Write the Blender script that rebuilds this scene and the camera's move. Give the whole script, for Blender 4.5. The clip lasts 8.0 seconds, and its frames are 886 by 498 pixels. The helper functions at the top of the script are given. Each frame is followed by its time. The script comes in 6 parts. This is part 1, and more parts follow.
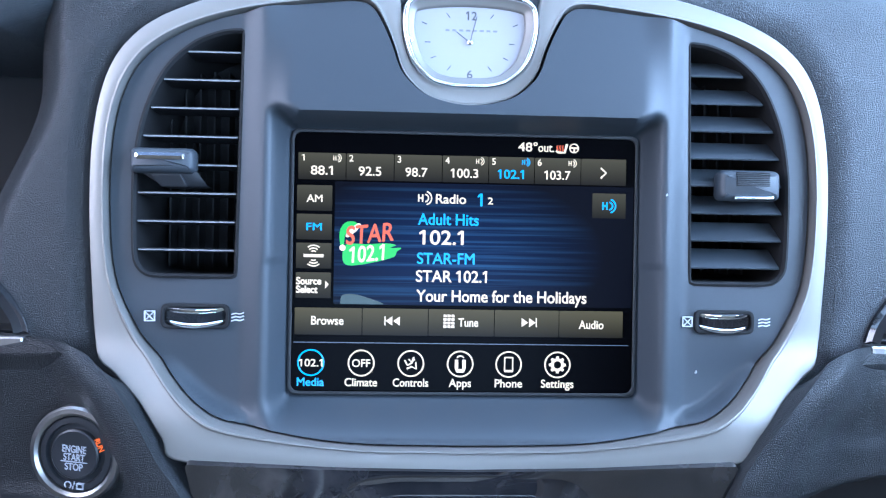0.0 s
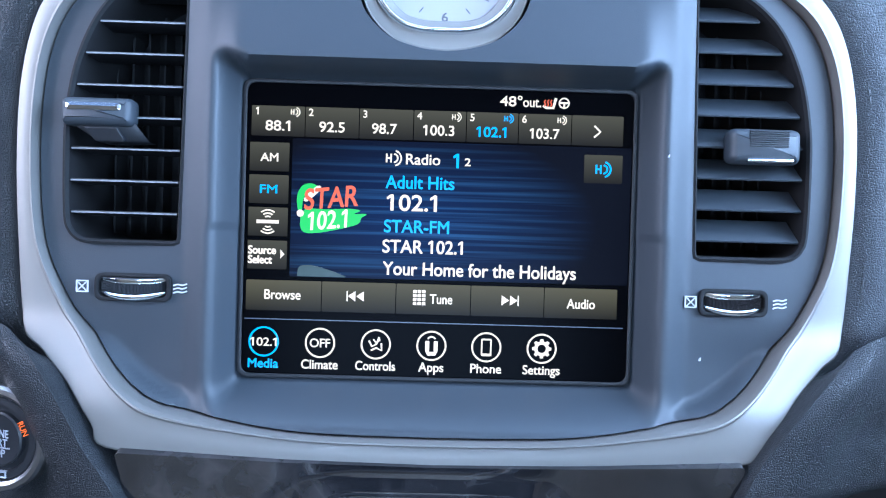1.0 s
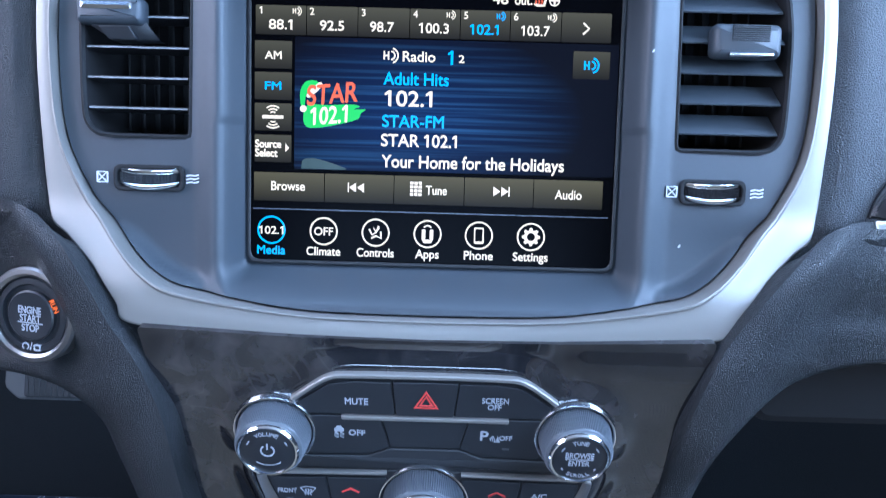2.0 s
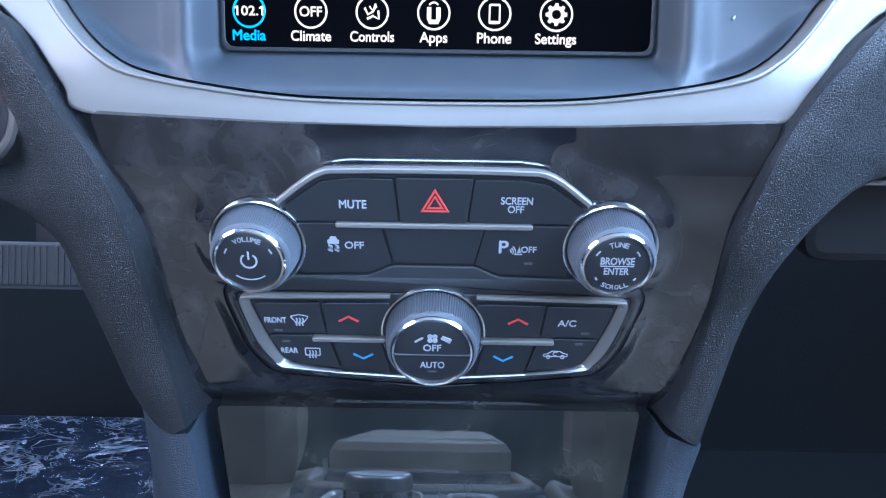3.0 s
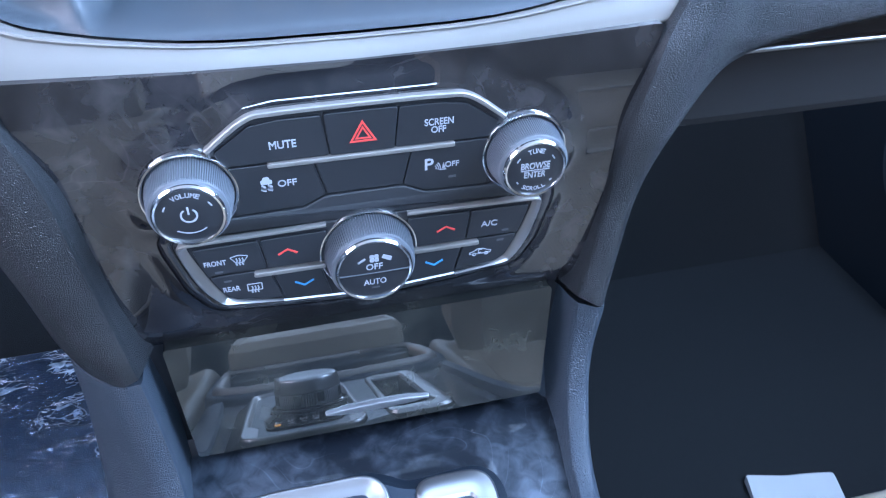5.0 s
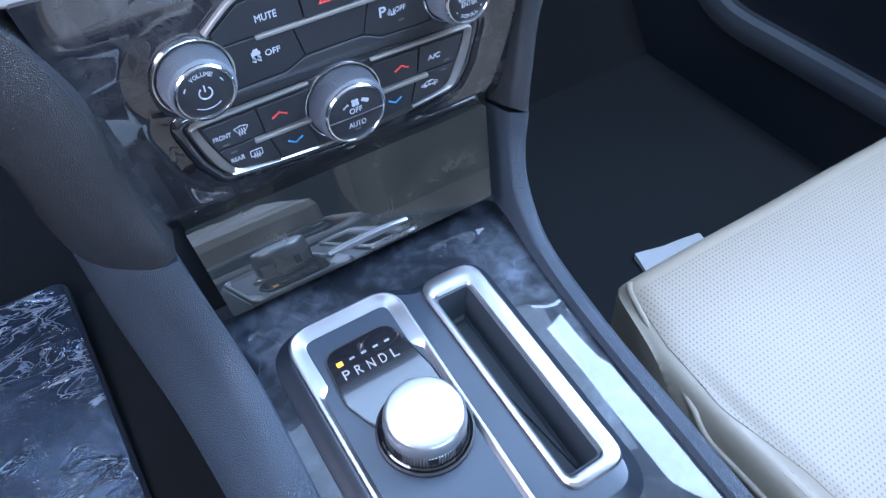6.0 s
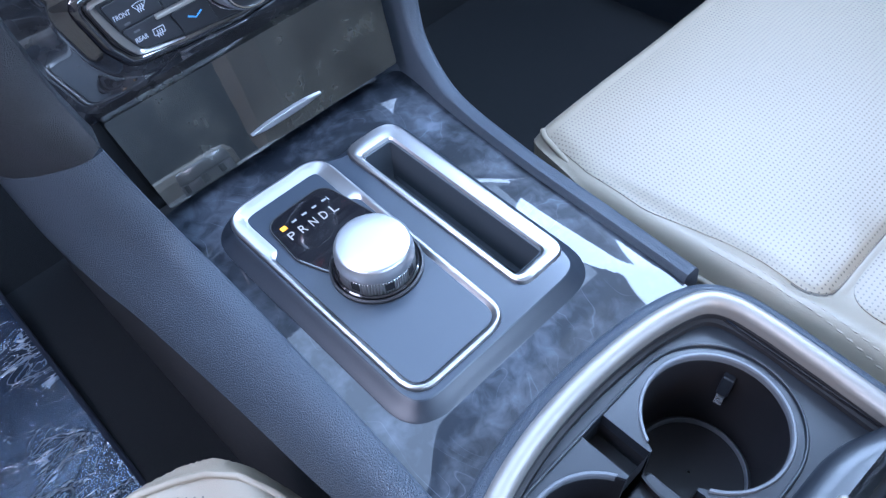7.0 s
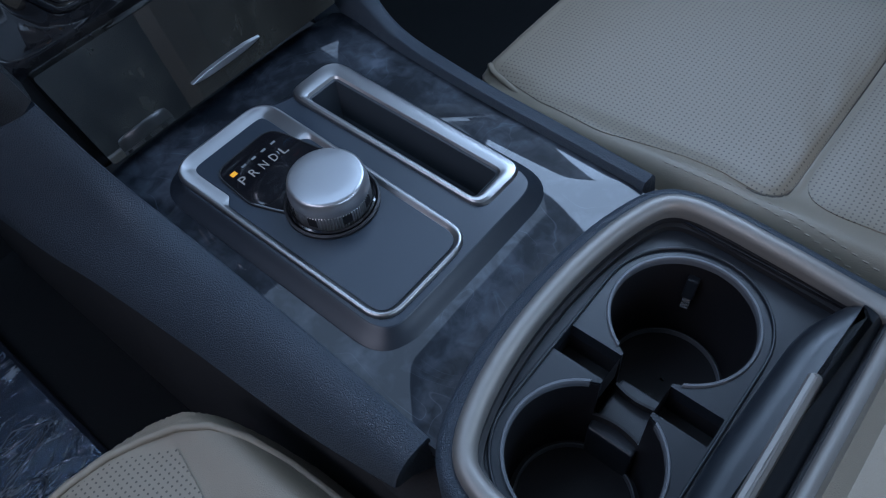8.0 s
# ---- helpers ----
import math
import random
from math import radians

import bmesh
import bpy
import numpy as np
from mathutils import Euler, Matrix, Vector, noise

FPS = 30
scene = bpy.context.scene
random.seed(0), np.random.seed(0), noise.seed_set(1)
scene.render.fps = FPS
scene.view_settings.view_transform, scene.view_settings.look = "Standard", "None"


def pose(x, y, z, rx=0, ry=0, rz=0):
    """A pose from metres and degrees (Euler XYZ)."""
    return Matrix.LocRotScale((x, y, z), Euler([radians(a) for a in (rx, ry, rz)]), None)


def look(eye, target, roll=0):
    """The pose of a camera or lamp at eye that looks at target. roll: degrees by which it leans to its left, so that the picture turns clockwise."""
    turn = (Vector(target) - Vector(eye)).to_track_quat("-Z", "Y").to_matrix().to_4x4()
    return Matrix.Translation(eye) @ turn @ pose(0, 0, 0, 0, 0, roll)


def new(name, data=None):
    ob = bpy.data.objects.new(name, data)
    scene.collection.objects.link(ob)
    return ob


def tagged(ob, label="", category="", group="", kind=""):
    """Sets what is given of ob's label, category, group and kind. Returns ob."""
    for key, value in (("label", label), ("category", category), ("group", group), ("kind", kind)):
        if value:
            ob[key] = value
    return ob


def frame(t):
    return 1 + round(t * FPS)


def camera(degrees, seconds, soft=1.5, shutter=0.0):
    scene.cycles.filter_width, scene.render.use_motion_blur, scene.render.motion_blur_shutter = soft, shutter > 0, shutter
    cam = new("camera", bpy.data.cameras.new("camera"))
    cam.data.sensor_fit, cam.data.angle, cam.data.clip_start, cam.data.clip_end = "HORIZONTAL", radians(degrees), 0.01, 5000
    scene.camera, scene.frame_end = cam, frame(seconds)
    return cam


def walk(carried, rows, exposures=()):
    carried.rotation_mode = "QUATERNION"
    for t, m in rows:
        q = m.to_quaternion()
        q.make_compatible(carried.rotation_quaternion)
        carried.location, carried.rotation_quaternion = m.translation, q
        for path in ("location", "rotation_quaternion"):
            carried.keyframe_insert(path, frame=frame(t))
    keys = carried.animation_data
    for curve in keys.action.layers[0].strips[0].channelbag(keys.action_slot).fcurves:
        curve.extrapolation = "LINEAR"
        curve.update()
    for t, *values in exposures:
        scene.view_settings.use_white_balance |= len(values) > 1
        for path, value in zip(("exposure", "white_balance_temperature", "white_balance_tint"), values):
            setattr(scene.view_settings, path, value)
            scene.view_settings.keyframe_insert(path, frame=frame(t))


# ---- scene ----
cam = camera(60.7, 8.0, 1.1, 0.2)
PATH = [
    (0, (-0.03, -0.357, 0.768), (0.068, 1.52, 0.084), 2.0),
    (0.5, (-0.006, -0.334, 0.756), (0.044, 1.532, 0.039), 2.0),
    (1, (-0.003, -0.32, 0.744), (0.029, 1.55, 0.034), 2.0),
    (1.2, (-0.001, -0.319, 0.746), (0.016, 1.544, 0.019), 2.0),
    (2.3, (0.014, -0.36, 0.715), (-0.02, 1.431, -0.174), 0.8),
    (2.5, (0.017, -0.363, 0.678), (-0.031, 1.448, -0.169), 0.4),
    (3, (0.007, -0.333, 0.644), (-0.014, 1.427, -0.306), 0.6),
    (3.5, (0.003, -0.321, 0.631), (0.018, 1.412, -0.366), 1.1),
    (4, (0.003, -0.32, 0.631), (0.039, 1.394, -0.398), 1.1),
    (4.2, (0.002, -0.32, 0.63), (0.086, 1.381, -0.419), 1.3),
    (5.3, (-0.063, -0.343, 0.692), (0.447, 1.056, -0.643), 0.2),
    (5.5, (-0.084, -0.352, 0.696), (0.49, 0.977, -0.684), -0.5),
    (6, (-0.126, -0.377, 0.698), (0.563, 0.795, -0.769), -2.6),
    (6.5, (-0.158, -0.41, 0.673), (0.613, 0.689, -0.809), -6.0),
    (7, (-0.174, -0.433, 0.66), (0.637, 0.598, -0.85), -8.4),
    (7.5, (-0.186, -0.446, 0.643), (0.646, 0.532, -0.89), -10.0),
    (8, (-0.187, -0.445, 0.638), (0.655, 0.489, -0.917), -10.6),
]
walk(cam, [(t, look(eye, target, roll)) for t, eye, target, roll in PATH], ((0.0, 0.28, 5000, 9), (1.2, 0.25, 4950, 9), (2.5, 0.36, 4900, 11), (3.5, 0.84, 4920, 11), (4.2, 1.08, 4980, 13), (5.5, 0.76, 5060, 11), (6.5, 0.70, 5200, 14), (7.0, 0.82, 5180, 13), (7.5, 0.68, 5170, 12), (7.7, 0.05, 5050, 11), (8.0, -1.20, 5250, 9)))

# ---- daylight ----
world = bpy.data.worlds.new("sky")
scene.world = world
world.use_nodes = True
wn = world.node_tree.nodes
sky = wn.new("ShaderNodeTexSky")
sky.sky_type = "NISHITA"
sky.sun_disc = False
sky.sun_elevation, sky.sun_rotation = radians(28), radians(215)
sky.air_density, sky.dust_density, sky.ozone_density = 1.0, 1.2, 1.5
wn["Background"].inputs["Strength"].default_value = 0.15
world.node_tree.links.new(sky.outputs["Color"], wn["Background"].inputs["Color"])
sun_data = bpy.data.lights.new("sun", "SUN")
sun_data.energy, sun_data.angle, sun_data.color = 0.6, radians(12), (1.0, 0.93, 0.85)
sun = new("sun", sun_data)
sun.matrix_world = pose(0, 0, 5, 62, 0, 35)


def window_light(name, m, sx, sy, power, color=(0.80, 0.90, 1.0)):
    """The sky's light in the opening of a window."""
    data = bpy.data.lights.new(name, "AREA")
    data.shape, data.size, data.size_y, data.energy, data.color = "RECTANGLE", sx, sy, power, color
    ob = new(name, data)
    ob.matrix_world = m
    return ob


window_light("windscreen_daylight", look((0, 0.22, 1.02), (0, -0.42, 0.30)), 1.30, 0.80, 14, (0.68, 0.83, 1.0))
window_light("driver_window_daylight", look((-0.70, -0.22, 0.94), (0, -0.24, 0.36)), 0.60, 0.36, 7.0, (0.92, 0.83, 0.87))
window_light("passenger_window_daylight", look((0.70, -0.30, 0.96), (0, -0.20, 0.5)), 0.95, 0.46, 29, (0.68, 0.82, 1.0))
window_light("rear_window_daylight", look((0, -1.86, 0.98), (0, 0, 0.6)), 1.15, 0.33, 13, (0.68, 0.83, 1.0))
window_light("rear_left_window_daylight", look((-0.70, -1.36, 0.96), (0, -0.2, 0.55)), 0.30, 0.20, 5.5, (1.0, 0.68, 0.45))
window_light("rear_right_window_daylight", look((0.70, -1.36, 0.96), (0, -0.2, 0.55)), 0.70, 0.30, 15, (0.72, 0.86, 1.0))

# ---- materials ----
def material(name, base, rough=0.5, metal=0.0, coat=0.0, grain=None, relief=None, vary=0.0, emit=None, spec=0.5, rough_vary=0.0):
    """A Principled material. grain: (scale, second colour) mottles the base; relief: (kind, scale, strength) gives bump."""
    m = bpy.data.materials.new(name)
    m.use_nodes = True
    nt = m.node_tree
    b = nt.nodes["Principled BSDF"]
    b.inputs["Base Color"].default_value = (*base, 1)
    b.inputs["Roughness"].default_value = rough
    b.inputs["Metallic"].default_value = metal
    b.inputs["Coat Weight"].default_value = coat
    b.inputs["Coat Roughness"].default_value = 0.04
    b.inputs["Specular IOR Level"].default_value = spec
    co = nt.nodes.new("ShaderNodeTexCoord").outputs["Object"]
    if grain:
        n = nt.nodes.new("ShaderNodeTexNoise")
        n.inputs["Scale"].default_value, n.inputs["Detail"].default_value = grain[0], 6
        nt.links.new(co, n.inputs["Vector"])
        r = nt.nodes.new("ShaderNodeValToRGB")
        r.color_ramp.elements[0].position, r.color_ramp.elements[1].position = 0.35, 0.7
        r.color_ramp.elements[0].color, r.color_ramp.elements[1].color = (*base, 1), (*grain[1], 1)
        nt.links.new(n.outputs["Fac"], r.inputs["Fac"])
        nt.links.new(r.outputs["Color"], b.inputs["Base Color"])
    if rough_vary:
        n = nt.nodes.new("ShaderNodeTexNoise")
        n.inputs["Scale"].default_value, n.inputs["Detail"].default_value = 35, 5
        nt.links.new(co, n.inputs["Vector"])
        q = nt.nodes.new("ShaderNodeMapRange")
        q.inputs["To Min"].default_value, q.inputs["To Max"].default_value = rough - rough_vary, rough + rough_vary
        nt.links.new(n.outputs["Fac"], q.inputs["Value"])
        nt.links.new(q.outputs["Result"], b.inputs["Roughness"])
    if relief:
        kind, scale, strength = relief
        if kind == "pebble":
            t = nt.nodes.new("ShaderNodeTexVoronoi")
            t.feature = "DISTANCE_TO_EDGE"
            t.inputs["Scale"].default_value = scale
            lift = nt.nodes.new("ShaderNodeMapRange")
            lift.interpolation_type = "SMOOTHSTEP"
            lift.inputs["From Max"].default_value = 0.22
            nt.links.new(t.outputs["Distance"], lift.inputs["Value"])
            out = lift.outputs["Result"]
            w = nt.nodes.new("ShaderNodeTexNoise")
            w.inputs["Scale"].default_value = scale * 0.6
            nt.links.new(co, w.inputs["Vector"])
            mixv = nt.nodes.new("ShaderNodeMix")
            mixv.data_type = "VECTOR"
            mixv.inputs[0].default_value = 0.0012
            nt.links.new(co, mixv.inputs[4])
            nt.links.new(w.outputs["Color"], mixv.inputs[5])
            nt.links.new(mixv.outputs[1], t.inputs["Vector"])
        else:
            t = nt.nodes.new("ShaderNodeTexNoise")
            t.inputs["Scale"].default_value, t.inputs["Detail"].default_value = scale, 4
            nt.links.new(co, t.inputs["Vector"])
            out = t.outputs["Fac"]
        bump = nt.nodes.new("ShaderNodeBump")
        bump.inputs["Strength"].default_value = strength
        bump.inputs["Distance"].default_value = 0.0006
        nt.links.new(out, bump.inputs["Height"])
        nt.links.new(bump.outputs["Normal"], b.inputs["Normal"])
    if emit:
        b.inputs["Emission Color"].default_value = (*emit[0], 1)
        b.inputs["Emission Strength"].default_value = emit[1]
    return m


def burl(name, dark, light, rough, gloss=1.5, ripple=0.2):
    """Dark stained burl veneer under clear lacquer: soft clouds, thin wandering growth lines and a few specks."""
    m = material(name, dark, rough, coat=1.0, spec=0.2)
    nt = m.node_tree
    co = nt.nodes.new("ShaderNodeTexCoord").outputs["Object"]

    def noise_of(scale, detail, twist):
        n = nt.nodes.new("ShaderNodeTexNoise")
        n.inputs["Scale"].default_value, n.inputs["Detail"].default_value, n.inputs["Distortion"].default_value = scale, detail, twist
        nt.links.new(co, n.inputs["Vector"])
        return n.outputs["Fac"]

    def ranged(v, a, b, c=0.0, d=1.0):
        q = nt.nodes.new("ShaderNodeMapRange")
        q.inputs["From Min"].default_value, q.inputs["From Max"].default_value = a, b
        q.inputs["To Min"].default_value, q.inputs["To Max"].default_value = c, d
        nt.links.new(v, q.inputs["Value"])
        return q.outputs["Result"]

    def op(kind, a, c):
        n = nt.nodes.new("ShaderNodeMath")
        n.operation = kind
        for i, v in enumerate((a, c)):
            if isinstance(v, (int, float)):
                n.inputs[i].default_value = v
            else:
                nt.links.new(v, n.inputs[i])
        return n.outputs[0]
    cloud = ranged(noise_of(21, 6, 0.7), 0.28, 0.78)
    fleck = ranged(noise_of(95, 6, 0.6), 0.35, 0.75)
    rings = op("PINGPONG", op("MULTIPLY", noise_of(12, 3, 0.9), 15.0), 0.5)
    line = op("MULTIPLY", ranged(rings, 0.05, 0.0), ranged(noise_of(23, 2, 0.0), 0.45, 0.65))
    total = op("ADD", op("MULTIPLY", cloud, op("ADD", op("MULTIPLY", fleck, 0.7), 0.35)), op("MULTIPLY", line, 0.26))
    r = nt.nodes.new("ShaderNodeValToRGB")
    r.color_ramp.elements[0].position, r.color_ramp.elements[1].position = 0.15, 0.85
    r.color_ramp.elements[0].color, r.color_ramp.elements[1].color = (*dark, 1), (*light, 1)
    nt.links.new(total, r.inputs["Fac"])
    b = nt.nodes["Principled BSDF"]
    nt.links.new(r.outputs["Color"], b.inputs["Base Color"])
    b.inputs["Coat IOR"].default_value = gloss
    b.inputs["Coat Roughness"].default_value = 0.02
    # the lacquer's faint orange peel
    wave = nt.nodes.new("ShaderNodeBump")
    wave.inputs["Strength"].default_value, wave.inputs["Distance"].default_value = ripple, 0.001
    nt.links.new(noise_of(32, 3, 0.0), wave.inputs["Height"])
    nt.links.new(wave.outputs["Normal"], b.inputs["Coat Normal"])
    return m


def perforated(name, base, hole):
    """Cream leather with rows of small round holes."""
    m = material(name, base, 0.45, relief=("pebble", 900, 0.15))
    nt = m.node_tree
    b = nt.nodes["Principled BSDF"]
    co = nt.nodes.new("ShaderNodeTexCoord").outputs["Object"]
    sep = nt.nodes.new("ShaderNodeSeparateXYZ")
    nt.links.new(co, sep.inputs[0])

    def op(kind, a, c):
        n = nt.nodes.new("ShaderNodeMath")
        n.operation = kind
        for i, v in enumerate((a, c)):
            if isinstance(v, (int, float)):
                n.inputs[i].default_value = v
            else:
                nt.links.new(v, n.inputs[i])
        return n.outputs[0]

    def cell(v, pitch):
        return op("SUBTRACT", op("FRACT", op("DIVIDE", v, pitch), 0.0), 0.5)
    p, q = cell(sep.outputs[0], 0.0033), cell(sep.outputs[1], 0.0033)
    d = op("SQRT", op("ADD", op("MULTIPLY", p, p), op("MULTIPLY", q, q)), 0.0)
    mask = op("LESS_THAN", d, 0.185)
    mix = nt.nodes.new("ShaderNodeMix")
    mix.data_type = "RGBA"
    mix.inputs[6].default_value, mix.inputs[7].default_value = (*base, 1), (*hole, 1)
    nt.links.new(mask, mix.inputs[0])
    nt.links.new(mix.outputs[2], b.inputs["Base Color"])
    return m


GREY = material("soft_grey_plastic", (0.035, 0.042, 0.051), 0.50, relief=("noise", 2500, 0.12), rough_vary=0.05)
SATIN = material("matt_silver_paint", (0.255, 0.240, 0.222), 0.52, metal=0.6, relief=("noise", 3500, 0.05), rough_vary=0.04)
SILVER = material("satin_silver_paint", (0.36, 0.352, 0.35), 0.34, metal=1.0, relief=("noise", 3500, 0.04), rough_vary=0.04)
KNOBMETAL = material("pale_satin_knob", (0.40, 0.40, 0.41), 0.32, metal=0.8, relief=("noise", 3500, 0.03), rough_vary=0.03)
CHROME = material("bright_chrome", (0.80, 0.80, 0.81), 0.15, metal=1.0, rough_vary=0.03)
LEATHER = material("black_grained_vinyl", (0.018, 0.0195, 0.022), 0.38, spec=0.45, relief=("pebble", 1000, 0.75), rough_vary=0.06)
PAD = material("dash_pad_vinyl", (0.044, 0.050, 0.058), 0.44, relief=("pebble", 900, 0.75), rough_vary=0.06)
SIDE = material("matt_black_vinyl", (0.032, 0.043, 0.060), 0.44, relief=("pebble", 760, 0.70), rough_vary=0.06, grain=(14, (0.040, 0.052, 0.070)))
WOOD = burl("dark_burl_lacquer", (0.004, 0.004, 0.006), (0.047, 0.043, 0.045), 0.5, 1.85, 0.04)
WOODTOP = burl("console_burl_lacquer", (0.004, 0.006, 0.010), (0.080, 0.094, 0.118), 0.5, 1.38, 0.02)
BUTTON = material("matt_black_button", (0.016, 0.017, 0.020), 0.42, relief=("noise", 3000, 0.08), rough_vary=0.04)
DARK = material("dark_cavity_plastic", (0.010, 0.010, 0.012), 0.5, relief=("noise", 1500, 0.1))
TRAY = material("black_moulded_plastic", (0.011, 0.014, 0.019), 0.36, relief=("noise", 2200, 0.12), rough_vary=0.05)
GLOSS = material("piano_black", (0.006, 0.006, 0.008), 0.12, coat=1.0)
RUBBER = material("knurled_rubber", (0.10, 0.108, 0.122), 0.45)
PLATE = material("satin_shifter_plate", (0.023, 0.031, 0.044), 0.36, relief=("noise", 2500, 0.10), rough_vary=0.04)
SKIRT = material("dark_satin_skirt", (0.010, 0.014, 0.021), 0.38, relief=("noise", 2500, 0.08), rough_vary=0.04)
TUNNEL = material("dark_tunnel_trim", (0.020, 0.020, 0.022), 0.80, relief=("noise", 700, 0.5), grain=(60, (0.028, 0.027, 0.029)))
CARPET = material("black_carpet", (0.010, 0.011, 0.0125), 0.95, spec=0.35, relief=("noise", 900, 1.0), grain=(400, (0.008, 0.009, 0.0105)))
CREAM = material("cream_leather", (0.222, 0.190, 0.143), 0.45, relief=("pebble", 900, 0.2), rough_vary=0.06, grain=(9, (0.244, 0.209, 0.157)))
PERF = perforated("perforated_cream_leather", (0.224, 0.192, 0.145), (0.085, 0.072, 0.056))
# pale grey: painted highlight on left slat fronts, also the printed gear dashes
LAMP_GREY = material("pale_edge_and_print", (0.20, 0.205, 0.215), 0.45)
LIGHTGREY = material("printed_grey", (0.55, 0.56, 0.58), 0.5)
HEADLINER = material("grey_headliner", (0.32, 0.31, 0.30), 0.9, relief=("noise", 600, 0.4))
DIAL = material("white_clock_dial", (0.34, 0.33, 0.345), 0.35)
DIALMARK = material("dial_print", (0.10, 0.10, 0.11), 0.4)
PEDAL = material("pedal_rubber", (0.05, 0.054, 0.06), 0.5, relief=("noise", 900, 0.2))
METALDARK = material("brushed_pedal_metal", (0.13, 0.135, 0.142), 0.55, relief=("noise", 1200, 0.1))
# blacker than the other plastics: colour stands in for shade in recesses
BLACK = material("shade_black_plastic", (0.003, 0.003, 0.004), 0.8)


# ---- building tools ----
def thing(name, m, label, category, group="", kind=""):
    ob = new(name)
    ob.matrix_world = m
    return tagged(ob, label, category, group, kind)


def mesh_of(name, bm, mat, smooth=22):
    bmesh.ops.recalc_face_normals(bm, faces=bm.faces)
    me = bpy.data.meshes.new(name)
    bm.to_mesh(me)
    bm.free()
    if mat:
        me.materials.append(mat)
    if smooth:
        me.polygons.foreach_set("use_smooth", [True] * len(me.polygons))
        me.set_sharp_from_angle(angle=radians(smooth))
    return me


def part(name, bm, mat, parent=None, label="", smooth=22):
    ob = new(name, mesh_of(name, bm, mat, smooth))
    ob.parent = parent
    return tagged(ob, label)


def symbol(name, bm, mat, parent, label="", smooth=0, piece="stroke"):
    """A printed symbol: its first stroke is the part, and each further loose stroke a part under it."""
    bm.verts.ensure_lookup_table()
    seen, groups = set(), []
    for v in bm.verts:
        if v in seen:
            continue
        stack_, found = [v], {v}
        while stack_:
            for e in stack_.pop().link_edges:
                for w in e.verts:
                    if w not in found:
                        found.add(w)
                        stack_.append(w)
        seen |= found
        groups.append(found)
    first = None
    for g in groups:
        at = {v: i for i, v in enumerate(g)}
        faces = [[at[v] for v in f.verts] for f in bm.faces if f.verts[0] in g]
        b = bmesh.new()
        vs = [b.verts.new(v.co) for v in g]
        for f in faces:
            b.faces.new([vs[i] for i in f])
        ob = part(name if first is None else piece, b, mat, first or parent, label if first is None else "", smooth=smooth)
        first = first or ob
    bm.free()
    return first


def rpoly(pts, seg=6):
    """A polygon of (u, v, radius) with rounded corners."""
    out = []
    k = len(pts)
    for i in range(k):
        p, a, b = (Vector(pts[j % k][:2]) for j in (i, i - 1, i + 1))
        r = pts[i][2]
        da, db = (a - p).normalized(), (b - p).normalized()
        half = max(0.05, da.angle(db) / 2)
        t = min(r / math.tan(half), 0.49 * (a - p).length, 0.49 * (b - p).length)
        if r <= 0 or abs(half - math.pi / 2) < 0.01:
            out.append(p.copy())
            continue
        for j in range(seg + 1):
            s = j / seg
            out.append((p + da * t) * (1 - s) ** 2 + p * 2 * s * (1 - s) + (p + db * t) * s ** 2)
    return out


def rrect(u0, u1, v0, v1, r, seg=6):
    return rpoly([(u0, v0, r), (u1, v0, r), (u1, v1, r), (u0, v1, r)], seg)


def circle(cu, cv, r, n=64):
    return [Vector((cu + r * math.cos(2 * math.pi * i / n), cv + r * math.sin(2 * math.pi * i / n))) for i in range(n)]


def spline(pts, sub=4, closed=False):
    """A smooth curve through points of any dimension."""
    pts = [Vector(p) for p in pts]
    k = len(pts)
    out = []
    for i in range(k if closed else k - 1):
        if closed:
            a, b, c, d = pts[i - 1], pts[i], pts[(i + 1) % k], pts[(i + 2) % k]
        else:
            a, b, c, d = pts[max(i - 1, 0)], pts[i], pts[i + 1], pts[min(i + 2, k - 1)]
        for j in range(sub):
            t = j / sub
            out.append(0.5 * (2 * b + (c - a) * t + (2 * a - 5 * b + 4 * c - d) * t * t + (3 * b - a - 3 * c + d) * t ** 3))
    if not closed:
        out.append(pts[-1].copy())
    return out


def area(loop):
    return sum(loop[i - 1][0] * loop[i][1] - loop[i][0] * loop[i - 1][1] for i in range(len(loop))) / 2


def inset(loop, d):
    """The outline moved inwards by d, a number or a function of the point."""
    sign = 1 if area(loop) > 0 else -1
    out = []
    k = len(loop)
    for i in range(k):
        p = Vector(loop[i])
        e, f = (p - Vector(loop[i - 1])), (Vector(loop[(i + 1) % k]) - p)
        e = e.normalized() if e.length > 1e-9 else f.normalized()
        f = f.normalized() if f.length > 1e-9 else e
        n = Vector((-(e.y + f.y), e.x + f.x)) * sign
        n = n.normalized() if n.length > 1e-6 else Vector((-e.y, e.x)) * sign
        c = max(0.5, n.dot(Vector((-e.y, e.x)) * sign))
        out.append(p + n * ((d(p) if callable(d) else d) / c))
    return out


def skin(bm, loops, closed=True, cap0=True, cap1=True):
    """Faces between successive loops of equally many points."""
    rows = [[bm.verts.new(tuple(p)) for p in loop] for loop in loops]
    k = len(rows[0])
    for a, b in zip(rows, rows[1:]):
        for i in range(k if closed else k - 1):
            j = (i + 1) % k
            bm.faces.new((a[i], a[j], b[j], b[i]))
    if cap0:
        bm.faces.new(rows[0])
    if cap1:
        bm.faces.new(rows[-1][::-1])
    return bm


